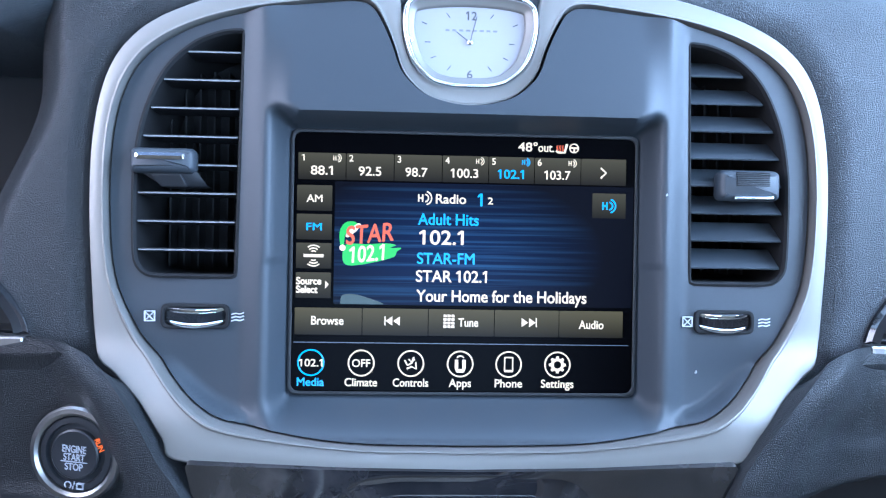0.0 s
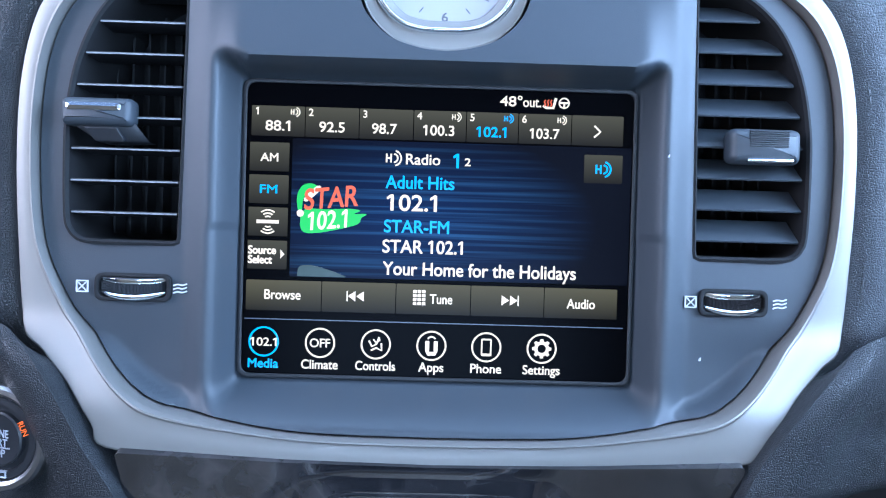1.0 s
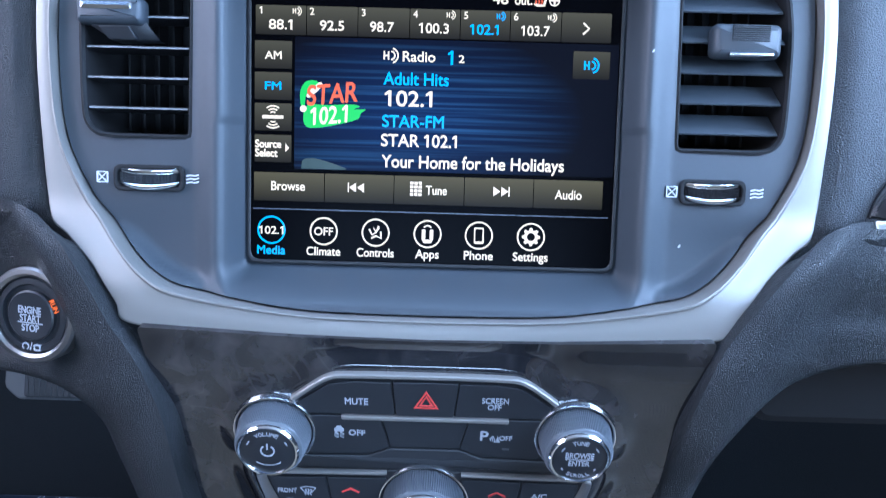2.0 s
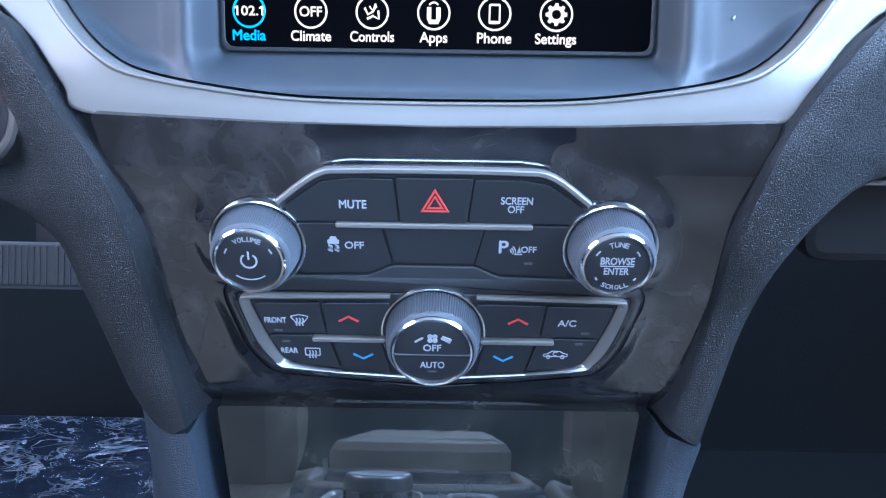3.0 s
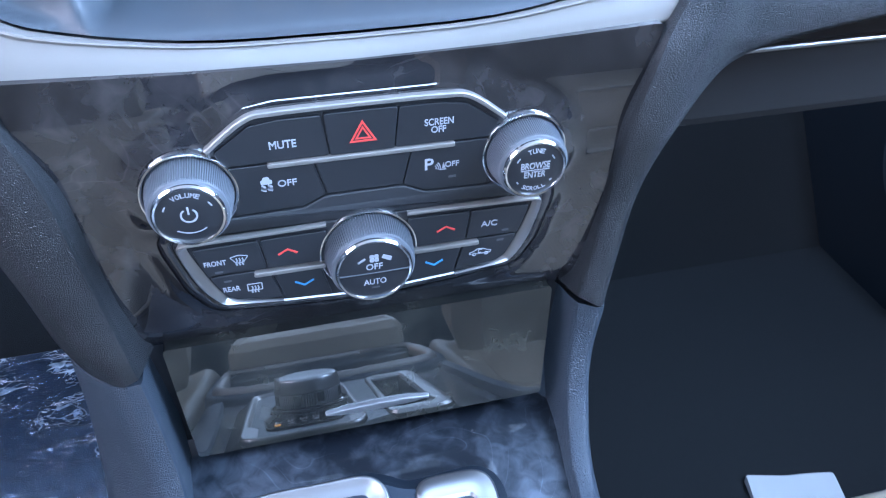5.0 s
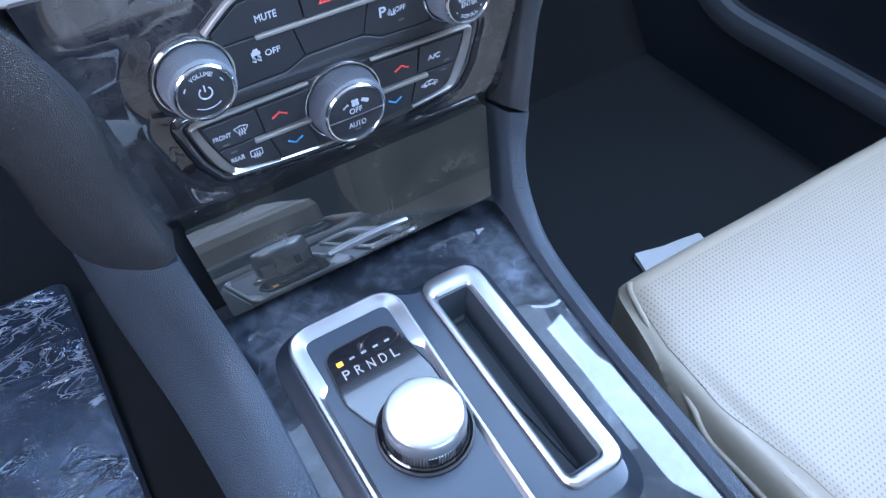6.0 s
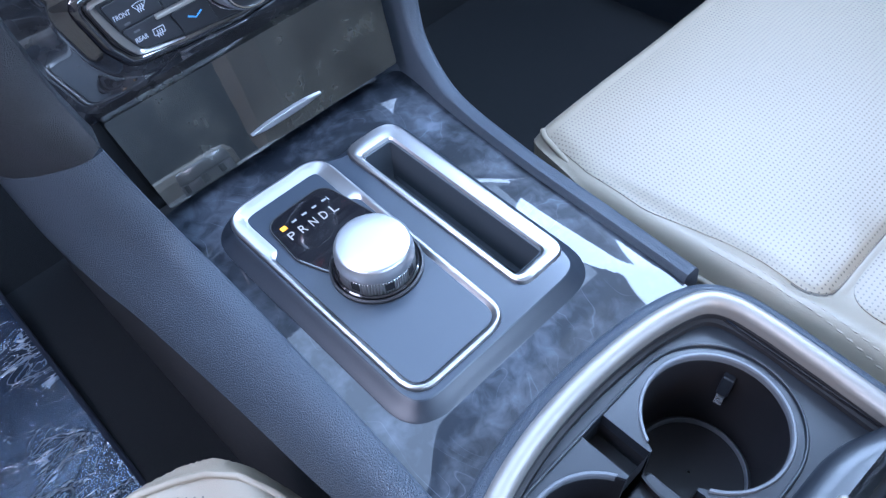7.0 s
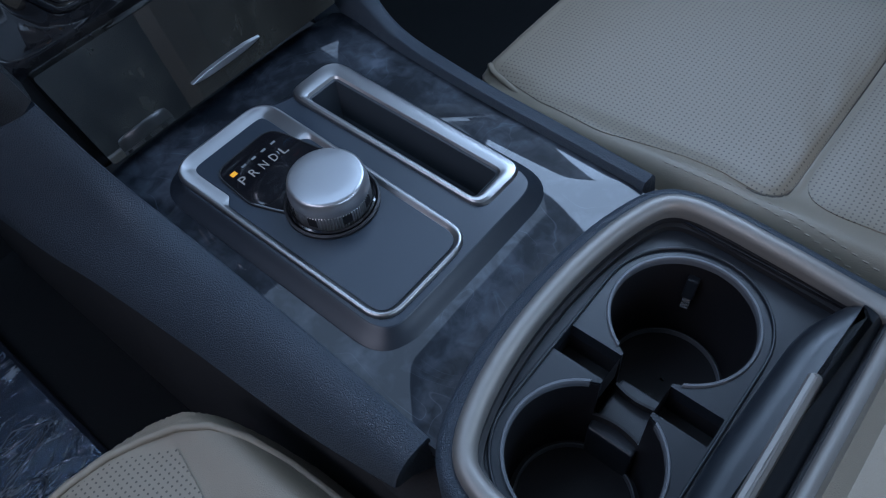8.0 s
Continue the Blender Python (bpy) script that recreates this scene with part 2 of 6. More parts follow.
def shell(loop, prof, cap0=True, cap1=True, bm=None):
    """Loops of the outline: prof gives (inset, height) for each; a height may be a function of the point."""
    bm = bm or bmesh.new()
    loops = []
    for d, h in prof:
        ring = inset(loop, d) if callable(d) or abs(d) > 1e-9 else loop
        loops.append([(p[0], p[1], h(p) if callable(h) else h) for p in ring])
    return skin(bm, loops, True, cap0, cap1)


def slab(loop, n0, n1, bev=0.0006, bm=None):
    """A plate with softened upper edges."""
    return shell(loop, [(0, n0), (0, n1 - bev), (bev * 0.3, n1 - bev * 0.3), (bev, n1)], bm=bm)


def ring(outer, inner, n0, n1, crown=0.0008, bm=None):
    """A trim ring with a rounded crown between two outlines of equally many points."""
    bm = bm or bmesh.new()
    loops = []
    for s, h in ((0, n0), (0, n1 - crown), (0.12, n1 - 0.3 * crown), (0.35, n1), (0.65, n1), (0.88, n1 - 0.3 * crown), (1, n1 - crown), (1, n0)):
        loops.append([(a[0] * (1 - s) + b[0] * s, a[1] * (1 - s) + b[1] * s, h) for a, b in zip(outer, inner)])
    skin(bm, loops + [loops[0]], True, False, False)
    bmesh.ops.remove_doubles(bm, verts=bm.verts, dist=1e-7)
    return bm


def lathe(prof, cu=0.0, cv=0.0, n=72, bm=None, teeth=0, depth=0.0, cap0=True, cap1=True):
    """A turned body about the local z axis from (radius, height) pairs; teeth cut ribs of that depth."""
    bm = bm or bmesh.new()
    loops = []
    if teeth:
        n = teeth * 4
    for r, h in prof:
        loop = []
        for i in range(n):
            a = 2 * math.pi * i / n
            q = r - (depth if teeth and i % 4 >= 2 else 0)
            loop.append((cu + q * math.cos(a), cv + q * math.sin(a), h))
        loops.append(loop)
    return skin(bm, loops, True, cap0, cap1)


def field(u0, u1, nu, v0, v1, nv, fn, base):
    """A solid whose upper face is the height fn(u, v), over the flat height base."""
    bm = bmesh.new()
    top = [[bm.verts.new((u0 + (u1 - u0) * i / nu, v0 + (v1 - v0) * j / nv, fn(u0 + (u1 - u0) * i / nu, v0 + (v1 - v0) * j / nv))) for i in range(nu + 1)] for j in range(nv + 1)]
    for j in range(nv):
        for i in range(nu):
            bm.faces.new((top[j][i], top[j][i + 1], top[j + 1][i + 1], top[j + 1][i]))
    rim = top[0][:] + [top[j][nu] for j in range(1, nv + 1)] + top[nv][-2::-1] + [top[j][0] for j in range(nv - 1, 0, -1)]
    low = [bm.verts.new((p.co.x, p.co.y, base)) for p in rim]
    for i in range(len(rim)):
        j = (i + 1) % len(rim)
        bm.faces.new((rim[i], rim[j], low[j], low[i]))
    bm.faces.new(low)
    return bm


def boolean(bm, cutters, kinds):
    """The body with other bodies cut away from it (DIFFERENCE) or kept within them (INTERSECT)."""
    made = []

    def temp(b):
        bmesh.ops.recalc_face_normals(b, faces=b.faces)
        me = bpy.data.meshes.new("cutter")
        b.to_mesh(me)
        b.free()
        ob = new("cutter", me)
        made.append(ob)
        return ob
    body = temp(bm)
    for c, kind in zip(cutters, kinds):
        mod = body.modifiers.new("cut", "BOOLEAN")
        mod.operation, mod.solver, mod.object = kind, "EXACT", temp(c)
    dg = bpy.context.evaluated_depsgraph_get()
    me = bpy.data.meshes.new_from_object(body.evaluated_get(dg))
    out = bmesh.new()
    out.from_mesh(me)
    bpy.data.meshes.remove(me)
    for ob in made:
        me = ob.data
        bpy.data.objects.remove(ob)
        bpy.data.meshes.remove(me)
    return out


def prism(loop, n0, n1):
    return shell(loop, [(0, n0), (0, n1)])


def loft(stations, bm=None, caps=False):
    """An open sheet through rows of points."""
    bm = bm or bmesh.new()
    return skin(bm, stations, False, caps, caps)


def word(body, width, height, mat, parent, u, v, n, name="lettering", label="", align="CENTER", rot=0.0, depth=0.00015, slant=0.0, bold=0.05):
    """Raised print in the built-in font, fitted to a width and a capital height."""
    cu = bpy.data.curves.new("text", "FONT")
    cu.body, cu.align_x, cu.align_y, cu.extrude, cu.size, cu.shear, cu.offset = body, "LEFT", "BOTTOM_BASELINE", 0.01, 1.0, slant, 0.0
    cu.space_line = 0.85
    ob = new("text", cu)
    dg = bpy.context.evaluated_depsgraph_get()
    me = bpy.data.meshes.new_from_object(ob.evaluated_get(dg))
    # the built-in font's 1 is a bare stem: give each its flag
    flags = []
    for i, ch in enumerate(body):
        if ch == "1" and "\n" not in body:
            cu.body = body[:i + 1]
            ob.update_tag()
            bpy.context.view_layer.update()
            dg = bpy.context.evaluated_depsgraph_get()
            head = ob.evaluated_get(dg).to_mesh()
            flags.append(max(p.co.x for p in head.vertices))
            ob.evaluated_get(dg).to_mesh_clear()
    bpy.data.objects.remove(ob)
    bpy.data.curves.remove(cu)
    if flags:
        top = max(p.co.y for p in me.vertices)
        bm = bmesh.new()
        bm.from_mesh(me)
        for x in flags:
            loop = [Vector((x - 0.03 * top + d * slant, d)) for d in (top,)] + [Vector((x - 0.14 * top + top * slant, top)), Vector((x - 0.36 * top + 0.8 * top * slant, 0.83 * top)), Vector((x - 0.36 * top + 0.7 * top * slant, 0.71 * top)), Vector((x - 0.10 * top + 0.86 * top * slant, 0.86 * top))]
            loop = [Vector((p.x - top * slant, p.y)) for p in loop]
            prism_into(bm, loop, -0.01, 0.01)
        bm.to_mesh(me)
        bm.free()
    xs = [p.co.x for p in me.vertices]
    ys = [p.co.y for p in me.vertices]
    x0, x1, y1 = min(xs), max(xs), max(ys)
    y0 = min(ys) if "\n" in body else 0.0
    sy = height / (y1 - y0)
    sx = width / (x1 - x0) if width else sy
    shift = {"CENTER": (x0 + x1) / 2, "LEFT": x0, "RIGHT": x1}[align]
    c, s = math.cos(radians(rot)), math.sin(radians(rot))
    for p in me.vertices:
        x, y = (p.co.x - shift) * sx, (p.co.y - (y0 + y1) / 2) * sy
        p.co = (u + x * c - y * s, v + x * s + y * c, n + (depth if p.co.z > 0 else 0))
    # heavier strokes: the same letters again, a hair to each side
    bm = bmesh.new()
    for k, (dx, dy) in enumerate(((0, 0), (1, 0.4), (-1, -0.4), (0.4, -1), (-0.4, 1))):
        first = len(bm.verts)
        bm.from_mesh(me)
        bm.verts.ensure_lookup_table()
        for q in bm.verts[first:]:
            q.co += Vector((dx * bold * height * 0.5, dy * bold * height * 0.5, -0.00001 * k))
    bpy.data.meshes.remove(me)
    me = mesh_of(name, bm, mat, 0)
    o = new(name, me)
    o.parent = parent
    return tagged(o, label)


def sstep(a, b, x):
    t = min(1.0, max(0.0, (x - a) / (b - a)))
    return t * t * (3 - 2 * t)


def strip(pts, width, n, bm=None, thick=0.0002):
    """A flat printed line along 2D points."""
    bm = bm or bmesh.new()
    pts = [Vector(p) for p in pts]
    left, right = [], []
    for i, p in enumerate(pts):
        d = (pts[min(i + 1, len(pts) - 1)] - pts[max(i - 1, 0)]).normalized()
        s = Vector((-d.y, d.x)) * width / 2
        left.append(p + s)
        right.append(p - s)
    return prism_into(bm, left + right[::-1], n, n + thick)


def prism_into(bm, loop, n0, n1):
    rows = [[bm.verts.new((p[0], p[1], h)) for p in loop] for h in (n0, n1)]
    k = len(loop)
    for i in range(k):
        j = (i + 1) % k
        bm.faces.new((rows[0][i], rows[0][j], rows[1][j], rows[1][i]))
    bm.faces.new(rows[0][::-1])
    bm.faces.new(rows[1])
    return bm


def mirror(loop):
    return [Vector((-p[0], p[1])) for p in reversed(loop)]


def arc(cu, cv, r, a0, a1, n=16):
    return [Vector((cu + r * math.cos(radians(a0 + (a1 - a0) * i / n)), cv + r * math.sin(radians(a0 + (a1 - a0) * i / n)))) for i in range(n + 1)]


SCREEN = pose(0, 0, 0.63, 70)
CLIMATE = pose(0, -0.0620, 0.50, 90)
CONSOLE = pose(0, -0.126, 0.346, 3.7)

# ---- centre stack: silver surround, grey face, vents, clock ----
def rim_height(v):
    return 0.010 + 0.017 * sstep(-0.035, -0.078, v)


# half of the surround: outer edge and inner edge, from the bottom middle round to the clock
PAIRS = [((0, -0.1003), (0, -0.0872)), ((0.050, -0.0990), (0.050, -0.0864)), ((0.095, -0.0968), (0.085, -0.0826)), ((0.1355, -0.0928), (0.113, -0.0772)),
         ((0.1415, -0.0830), (0.127, -0.0706)), ((0.1525, -0.0672), (0.140, -0.0595)), ((0.1670, -0.0545), (0.1515, -0.0460)), ((0.1780, -0.0440), (0.161, -0.0335)),
         ((0.1815, -0.0100), (0.1722, -0.0080)), ((0.1832, 0.0300), (0.1755, 0.0300)), ((0.1815, 0.0650), (0.1735, 0.0650)), ((0.1745, 0.0930), (0.1665, 0.0885)),
         ((0.1605, 0.1115), (0.154, 0.1040)), ((0.138, 0.1240), (0.133, 0.1155)), ((0.105, 0.1340), (0.105, 0.1232)), ((0.070, 0.1400), (0.072, 0.1278)),
         ((0.050, 0.1440), (0.0555, 0.1290)), ((0.039, 0.1400), (0.0478, 0.1262)), ((0.0345, 0.1280), (0.0427, 0.1185)), ((0.0335, 0.1130), (0.0375, 0.1070)),
         ((0.0290, 0.0990), (0.0325, 0.0935)), ((0.0200, 0.0905), (0.0226, 0.0835)), ((0.0090, 0.0880), (0.0102, 0.0790)), ((0, 0.0876), (0, 0.0778))]


def surround_loop(k):
    half = spline([p[k] for p in PAIRS], 5)
    return half + [Vector((-p.x, p.y)) for p in half[-2:0:-1]]


OUTER, INNER = surround_loop(0), surround_loop(1)
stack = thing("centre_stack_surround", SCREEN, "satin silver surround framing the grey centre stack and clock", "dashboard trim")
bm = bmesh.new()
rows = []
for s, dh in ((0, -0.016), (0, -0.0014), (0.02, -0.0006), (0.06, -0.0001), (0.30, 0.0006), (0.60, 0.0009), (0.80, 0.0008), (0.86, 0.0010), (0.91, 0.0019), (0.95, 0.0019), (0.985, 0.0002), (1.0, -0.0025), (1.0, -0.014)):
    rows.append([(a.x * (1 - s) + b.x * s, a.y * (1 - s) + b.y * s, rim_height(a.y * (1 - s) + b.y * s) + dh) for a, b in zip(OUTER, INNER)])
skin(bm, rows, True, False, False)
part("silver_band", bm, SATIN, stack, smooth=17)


def face_height(u, v):
    """The screen's basin: an overhanging hood whose lip turns up into two upright ridges, steep side walls and a sloping shelf below."""
    a = abs(u)
    lip = 0.0655 + 0.005 * sstep(0.082, 0.097, a)
    qx = max(a - 0.0872, 0.0) / 0.0108
    qy = max(v - lip, 0.0) / 0.0070 if v > 0 else max(-0.0655 - v, 0.0) / 0.0185
    far = math.hypot(qx, qy)
    if far < 1e-6:
        return -0.0030
    w = qx * qx / (qx * qx + qy * qy)
    side = 0.0142 - 0.0052 * sstep(0.0985, 0.1120, a) - 0.050 * max(0.0, a - 0.112) - 0.0030 * sstep(0.100, 0.140, a) * sstep(-0.034, -0.060, v)
    if v > 0:
        hood = 0.0205 - 0.18 * max(0.0, v - 0.073)
        out = side + (hood - side) * (1 - sstep(0.0850, 0.1010, a))
    else:
        out = w * side + (1 - w) * 0.0230
    rise = min(1.0, far)
    rise = 0.45 * rise + 0.55 * sstep(0.0, 1.0, rise)
    h = -0.0030 + (0.0030 + out) * rise
    if v < -0.025 and a > 0.095:
        near = min(math.hypot(a - p.x, v - p.y) for p in INNER if p.x > 0.08 and p.y < -0.02)
        h += max(0.0, rim_height(v) - 0.0080 - h) * (1 - sstep(0.001, 0.007, near)) * sstep(0.095, 0.115, a)
    return h


curve = spline([(0.1118, 0.1130), (0.1220, 0.1116), (0.1360, 0.1052), (0.1490, 0.0920), (0.1580, 0.0720), (0.1622, 0.0500), (0.1629, 0.0300), (0.1623, 0.0050), (0.1605, -0.0030), (0.1555, -0.0075), (0.1480, -0.0085)], 6)
vent_right = [Vector(p) for p in ((0.1150, -0.0085), (0.1128, -0.0075), (0.1122, -0.0050), (0.1100, 0.1105), (0.1104, 0.1124))] + curve
vent_right = vent_right[::-1]
vent_left = mirror(vent_right)
wheel_slots = [rrect(-0.1475, -0.1155, -0.0330, -0.0215, 0.004), rrect(0.1155, 0.1450, -0.0325, -0.0213, 0.004)]
cutters = [prism(inset(INNER, 0.0011), -0.05, 0.08)] + [prism(q, -0.06, 0.06) for q in (vent_right, vent_left, *wheel_slots)]
bm = boolean(field(-0.184, 0.184, 200, -0.092, 0.142, 128, face_height, -0.012), cutters, ["INTERSECT"] + ["DIFFERENCE"] * 4)
face = part("face_panel", bm, GREY, stack, "soft dark grey moulded plastic", smooth=70)


def chord(loop, v):
    """The least and the greatest u of an outline at the height v."""
    hits = []
    for i in range(len(loop)):
        a, b = loop[i - 1], loop[i]
        if (a.y - v) * (b.y - v) < 0:
            hits.append(a.x + (b.x - a.x) * (v - a.y) / (b.y - a.y))
    return (min(hits), max(hits)) if len(hits) > 1 else None


def air_vent(side):
    loop = vent_right if side > 0 else vent_left
    tilt = 35 if side > 0 else -1
    vent = thing("air_vent", SCREEN, "dark air vent with tilted slats and a grey tab, thumbwheel below" if side > 0 else "dark air vent with level slats and a grey tab, thumbwheel below", "air vent", "centre air vents")
    bm = shell(loop, [(-0.0006, 0.009), (0.0006, 0.0095), (0.0016, 0.008), (0.0016, -0.045)], cap0=False, cap1=True)
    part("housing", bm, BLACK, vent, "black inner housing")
    # vanes in the same near-black, standing for shade deep in the vent
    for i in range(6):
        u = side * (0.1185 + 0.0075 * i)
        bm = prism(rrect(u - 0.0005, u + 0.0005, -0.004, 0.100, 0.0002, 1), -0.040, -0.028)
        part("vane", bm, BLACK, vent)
    for i in range(8):
        v = 0.1018 - 0.01385 * i - (0.0012 if side > 0 else 0.0)
        span = chord(loop, v)
        a, b = span[0] + 0.0022, span[1] - 0.0022
        bm = bmesh.new()
        sec = rpoly([(0.0065, -0.0006, 0.0005), (0.0065, 0.0006, 0.0005), (-0.0100, 0.0010, 0.0006), (-0.0100, -0.0010, 0.0006)], 2)
        c, s = math.cos(radians(tilt)), math.sin(radians(tilt))
        skin(bm, [[(u, v + (-s * p.x + c * p.y), 0.001 + c * p.x + s * p.y) for p in sec] for u in (a, b)])
        # left slats get the darker plastic: their shade is put into the colour
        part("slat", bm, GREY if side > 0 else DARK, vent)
        # a pale strip stands in for light caught on each left slat's front
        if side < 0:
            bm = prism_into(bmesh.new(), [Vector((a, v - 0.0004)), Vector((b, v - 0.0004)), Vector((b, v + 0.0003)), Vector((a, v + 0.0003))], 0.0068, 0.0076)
            part("slat_highlight", bm, LAMP_GREY, vent, "front edge painted pale as caught light")
    # the tab that aims the slats
    cu, cv = (0.1415, 0.0430) if side > 0 else (-0.1475, 0.0478)
    tab_loop = rrect(cu - 0.0165, cu + 0.0150, cv - 0.0092, cv + 0.0064, 0.0040) if side > 0 else rrect(cu - 0.0155, cu + 0.0155, cv - 0.0062, cv + 0.0062, 0.0035)
    bm = shell(tab_loop, [(0.002, 0.002), (0.0004, 0.006), (0, 0.0105), (0.0003, 0.0122), (0.0010, 0.0138), (0.0020, 0.0148), (0.0034, 0.0154)])
    tab = part("tab", bm, GREY, vent, "grey soft tab", smooth=50)
    if side > 0:
        for i in range(8):
            v = cv + 0.0048 - i * 0.0009
            part("grip_rib", slab(rrect(cu - 0.0085, cu + 0.0085, v - 0.0003, v + 0.0003, 0.0002, 2), 0.0150, 0.0160, 0.0002), DARK, tab)
        part("chrome_strip", slab(rrect(cu - 0.0095, cu + 0.0105, cv - 0.0086, cv - 0.0066, 0.0008, 3), 0.0136, 0.0162, 0.0006), CHROME, tab, "chrome strip")
    else:
        part("chrome_strip", slab(rrect(cu - 0.0125, cu + 0.0115, cv - 0.0004, cv + 0.0040, 0.0016, 5), 0.0135, 0.0166, 0.0022), CHROME, tab, "chrome strip")
        # the ribbed underside, leaning down and aside with the slats
        bm = bmesh.new()
        rows = []
        for q, n in ((0.0, 0.0125), (0.25, 0.0115), (0.6, 0.0098), (0.9, 0.0080), (1.0, 0.0064)):
            v = cv - 0.0050 - 0.0078 * q
            rows.append([(cu + x + 0.0050 * q, v + 0.0008 * abs(x) / 0.013, n - 0.0016 * (x / 0.0135) ** 4) for x in (-0.0128 + 0.0072 * q, -0.008 + 0.004 * q, -0.003, 0.003, 0.009, 0.0135, 0.0150)])
        rows = [[(x, y, -0.002) for x, y, n in rows[0]]] + rows + [[(x, y, -0.002) for x, y, n in rows[-1]]]
        skin(bm, rows, False, False, False)
        part("grip", bm, BUTTON, tab, "slanted grey underside", smooth=50)
        pad = rpoly([(cu - 0.0060, cv - 0.0066, 0.0008), (cu + 0.0085, cv - 0.0066, 0.0008), (cu + 0.0115, cv - 0.0124, 0.0012), (cu - 0.0015, cv - 0.0124, 0.0012)], 3)
        part("grip_pad", shell(pad, [(0, 0.004), (0, lambda p: 0.0126 - 0.45 * (cv - 0.0066 - p[1])), (0.0005, lambda p: 0.0129 - 0.45 * (cv - 0.0066 - p[1]))]), BUTTON, tab, "ribbed black grip pad")
    return vent


def thumbwheel(u0, u1, v0, v1, side):
    wheel = thing("vent_thumbwheel", SCREEN @ pose((u0 + u1) / 2, (v0 + v1) / 2, 0.0105), "ribbed chrome-edged thumbwheel under an air vent", "thumbwheel", "vent thumbwheels")
    w, h = (u1 - u0) / 2, (v1 - v0) / 2
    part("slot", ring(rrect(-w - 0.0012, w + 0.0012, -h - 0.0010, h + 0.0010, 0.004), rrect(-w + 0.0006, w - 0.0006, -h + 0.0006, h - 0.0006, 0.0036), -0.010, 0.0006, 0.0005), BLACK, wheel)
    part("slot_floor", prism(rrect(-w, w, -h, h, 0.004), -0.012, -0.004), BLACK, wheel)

    # a bowed wheel: dark ribs between two chrome edges
    def bowed(prof, name, mat, ribs=0.0):
        rows = []
        for i in range(97):
            q = -1 + 2 * i / 96
            n = 0.0030 - 0.0042 * q * q - (ribs if i % 2 else 0.0)
            drop = 0.0014 * (1 - q * q)
            rows.append([(q * (w - 0.0012), v * (1 - 0.16 * q * q) - drop + 0.0006, n + dn) for v, dn in prof])
        bm = loft(rows)
        part(name, bm, mat, wheel, smooth=50)
    bowed([(0.0050, -0.0040), (0.0050, -0.0004), (0.0044, 0.0007), (0.0032, 0.0008), (0.0024, 0.0000)], "chrome_edge", CHROME)
    bowed([(0.0026, -0.0003), (0.0013, -0.0001), (0.0, -0.0003), (-0.0013, -0.0001), (-0.0026, -0.0003)], "ribs", BUTTON, 0.0004)
    bowed([(-0.0024, 0.0000), (-0.0031, 0.0006), (-0.0041, 0.0004), (-0.0049, -0.0010), (-0.0049, -0.0040)], "chrome_edge", CHROME)
    # printed marks: closed vent and open vent
    a = -w - 0.0064 if side < 0 else -w - 0.0049
    bm = ring(rrect(a - 0.0026, a + 0.0026, -0.0026, 0.0026, 0.0003, 2), rrect(a - 0.0021, a + 0.0021, -0.0021, 0.0021, 0.0002, 2), -0.0005, 0.0004, 0.0001)
    strip([(a - 0.002, -0.002), (a + 0.002, 0.002)], 0.0005, 0.0002, bm)
    strip([(a - 0.002, 0.002), (a + 0.002, -0.002)], 0.0005, 0.0002, bm)
    symbol("closed_mark", bm, LIGHTGREY, wheel, "pale printed box mark")
    b = w + 0.0052 if side < 0 else w + 0.0062
    bm = bmesh.new()
    for i in (-1, 0, 1):
        strip(spline([(b - 0.003, i * 0.0016 - 0.0004), (b - 0.001, i * 0.0016 + 0.0002), (b + 0.001, i * 0.0016 - 0.0001), (b + 0.003, i * 0.0016 + 0.0006)], 4), 0.0006, 0.0002, bm)
    symbol("open_mark", bm, LIGHTGREY, wheel, "pale printed airflow mark")


air_vent(-1)
air_vent(1)
thumbwheel(-0.1468, -0.1162, -0.0324, -0.0222, -1)
thumbwheel(0.1162, 0.1443, -0.0319, -0.0219, 1)
for u, v, r in ((0.1169, -0.0522, 0.0009), (0.0985, 0.0362, 0.0008)):
    fleck = tagged(part("dust_fleck", slab(rpoly([(u - r, v - r, r), (u + 0.4 * r, v - r, r), (u + r * 0.5, v + 1.3 * r, r * 0.6)], 3), 0.009, face_height(u, v) + 0.0003, 0.0001), LIGHTGREY), "tiny pale dust fleck on the grey panel", "fleck")
    fleck.matrix_world = SCREEN

# analogue clock
clock = thing("analogue_clock", SCREEN @ pose(0, 0.1100, 0.006), "small white-faced analogue clock in a chrome bezel", "clock")
half = [(0, -0.0232), (0.010, -0.0228), (0.0195, -0.0198), (0.0275, -0.0120), (0.0318, -0.0005), (0.0330, 0.0100), (0.0312, 0.0178), (0.0250, 0.0214), (0.012, 0.0232), (0, 0.0236)]
hs = spline(half, 6)
CLOCK = hs + [Vector((-p.x, p.y)) for p in hs[-2:0:-1]]
bm = shell(CLOCK, [(-0.0006, 0.000), (-0.0006, 0.0060), (0.0004, 0.0074), (0.0013, 0.0074), (0.0020, 0.0062), (0.0022, 0.0)], False, False)
part("outer_bezel", bm, CHROME, clock, "polished chrome outer bezel", smooth=60)
bm = shell(CLOCK, [(0.0020, 0.0060), (0.0034, 0.0040), (0.0048, 0.0036), (0.0056, 0.0026), (0.0058, 0.0)], False, False)
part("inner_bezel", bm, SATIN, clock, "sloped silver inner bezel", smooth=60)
part("dial", shell(CLOCK, [(0.0054, -0.002), (0.0054, 0.0012)]), DIAL, clock, "white dial")
dial_edge = inset(CLOCK, 0.0068)
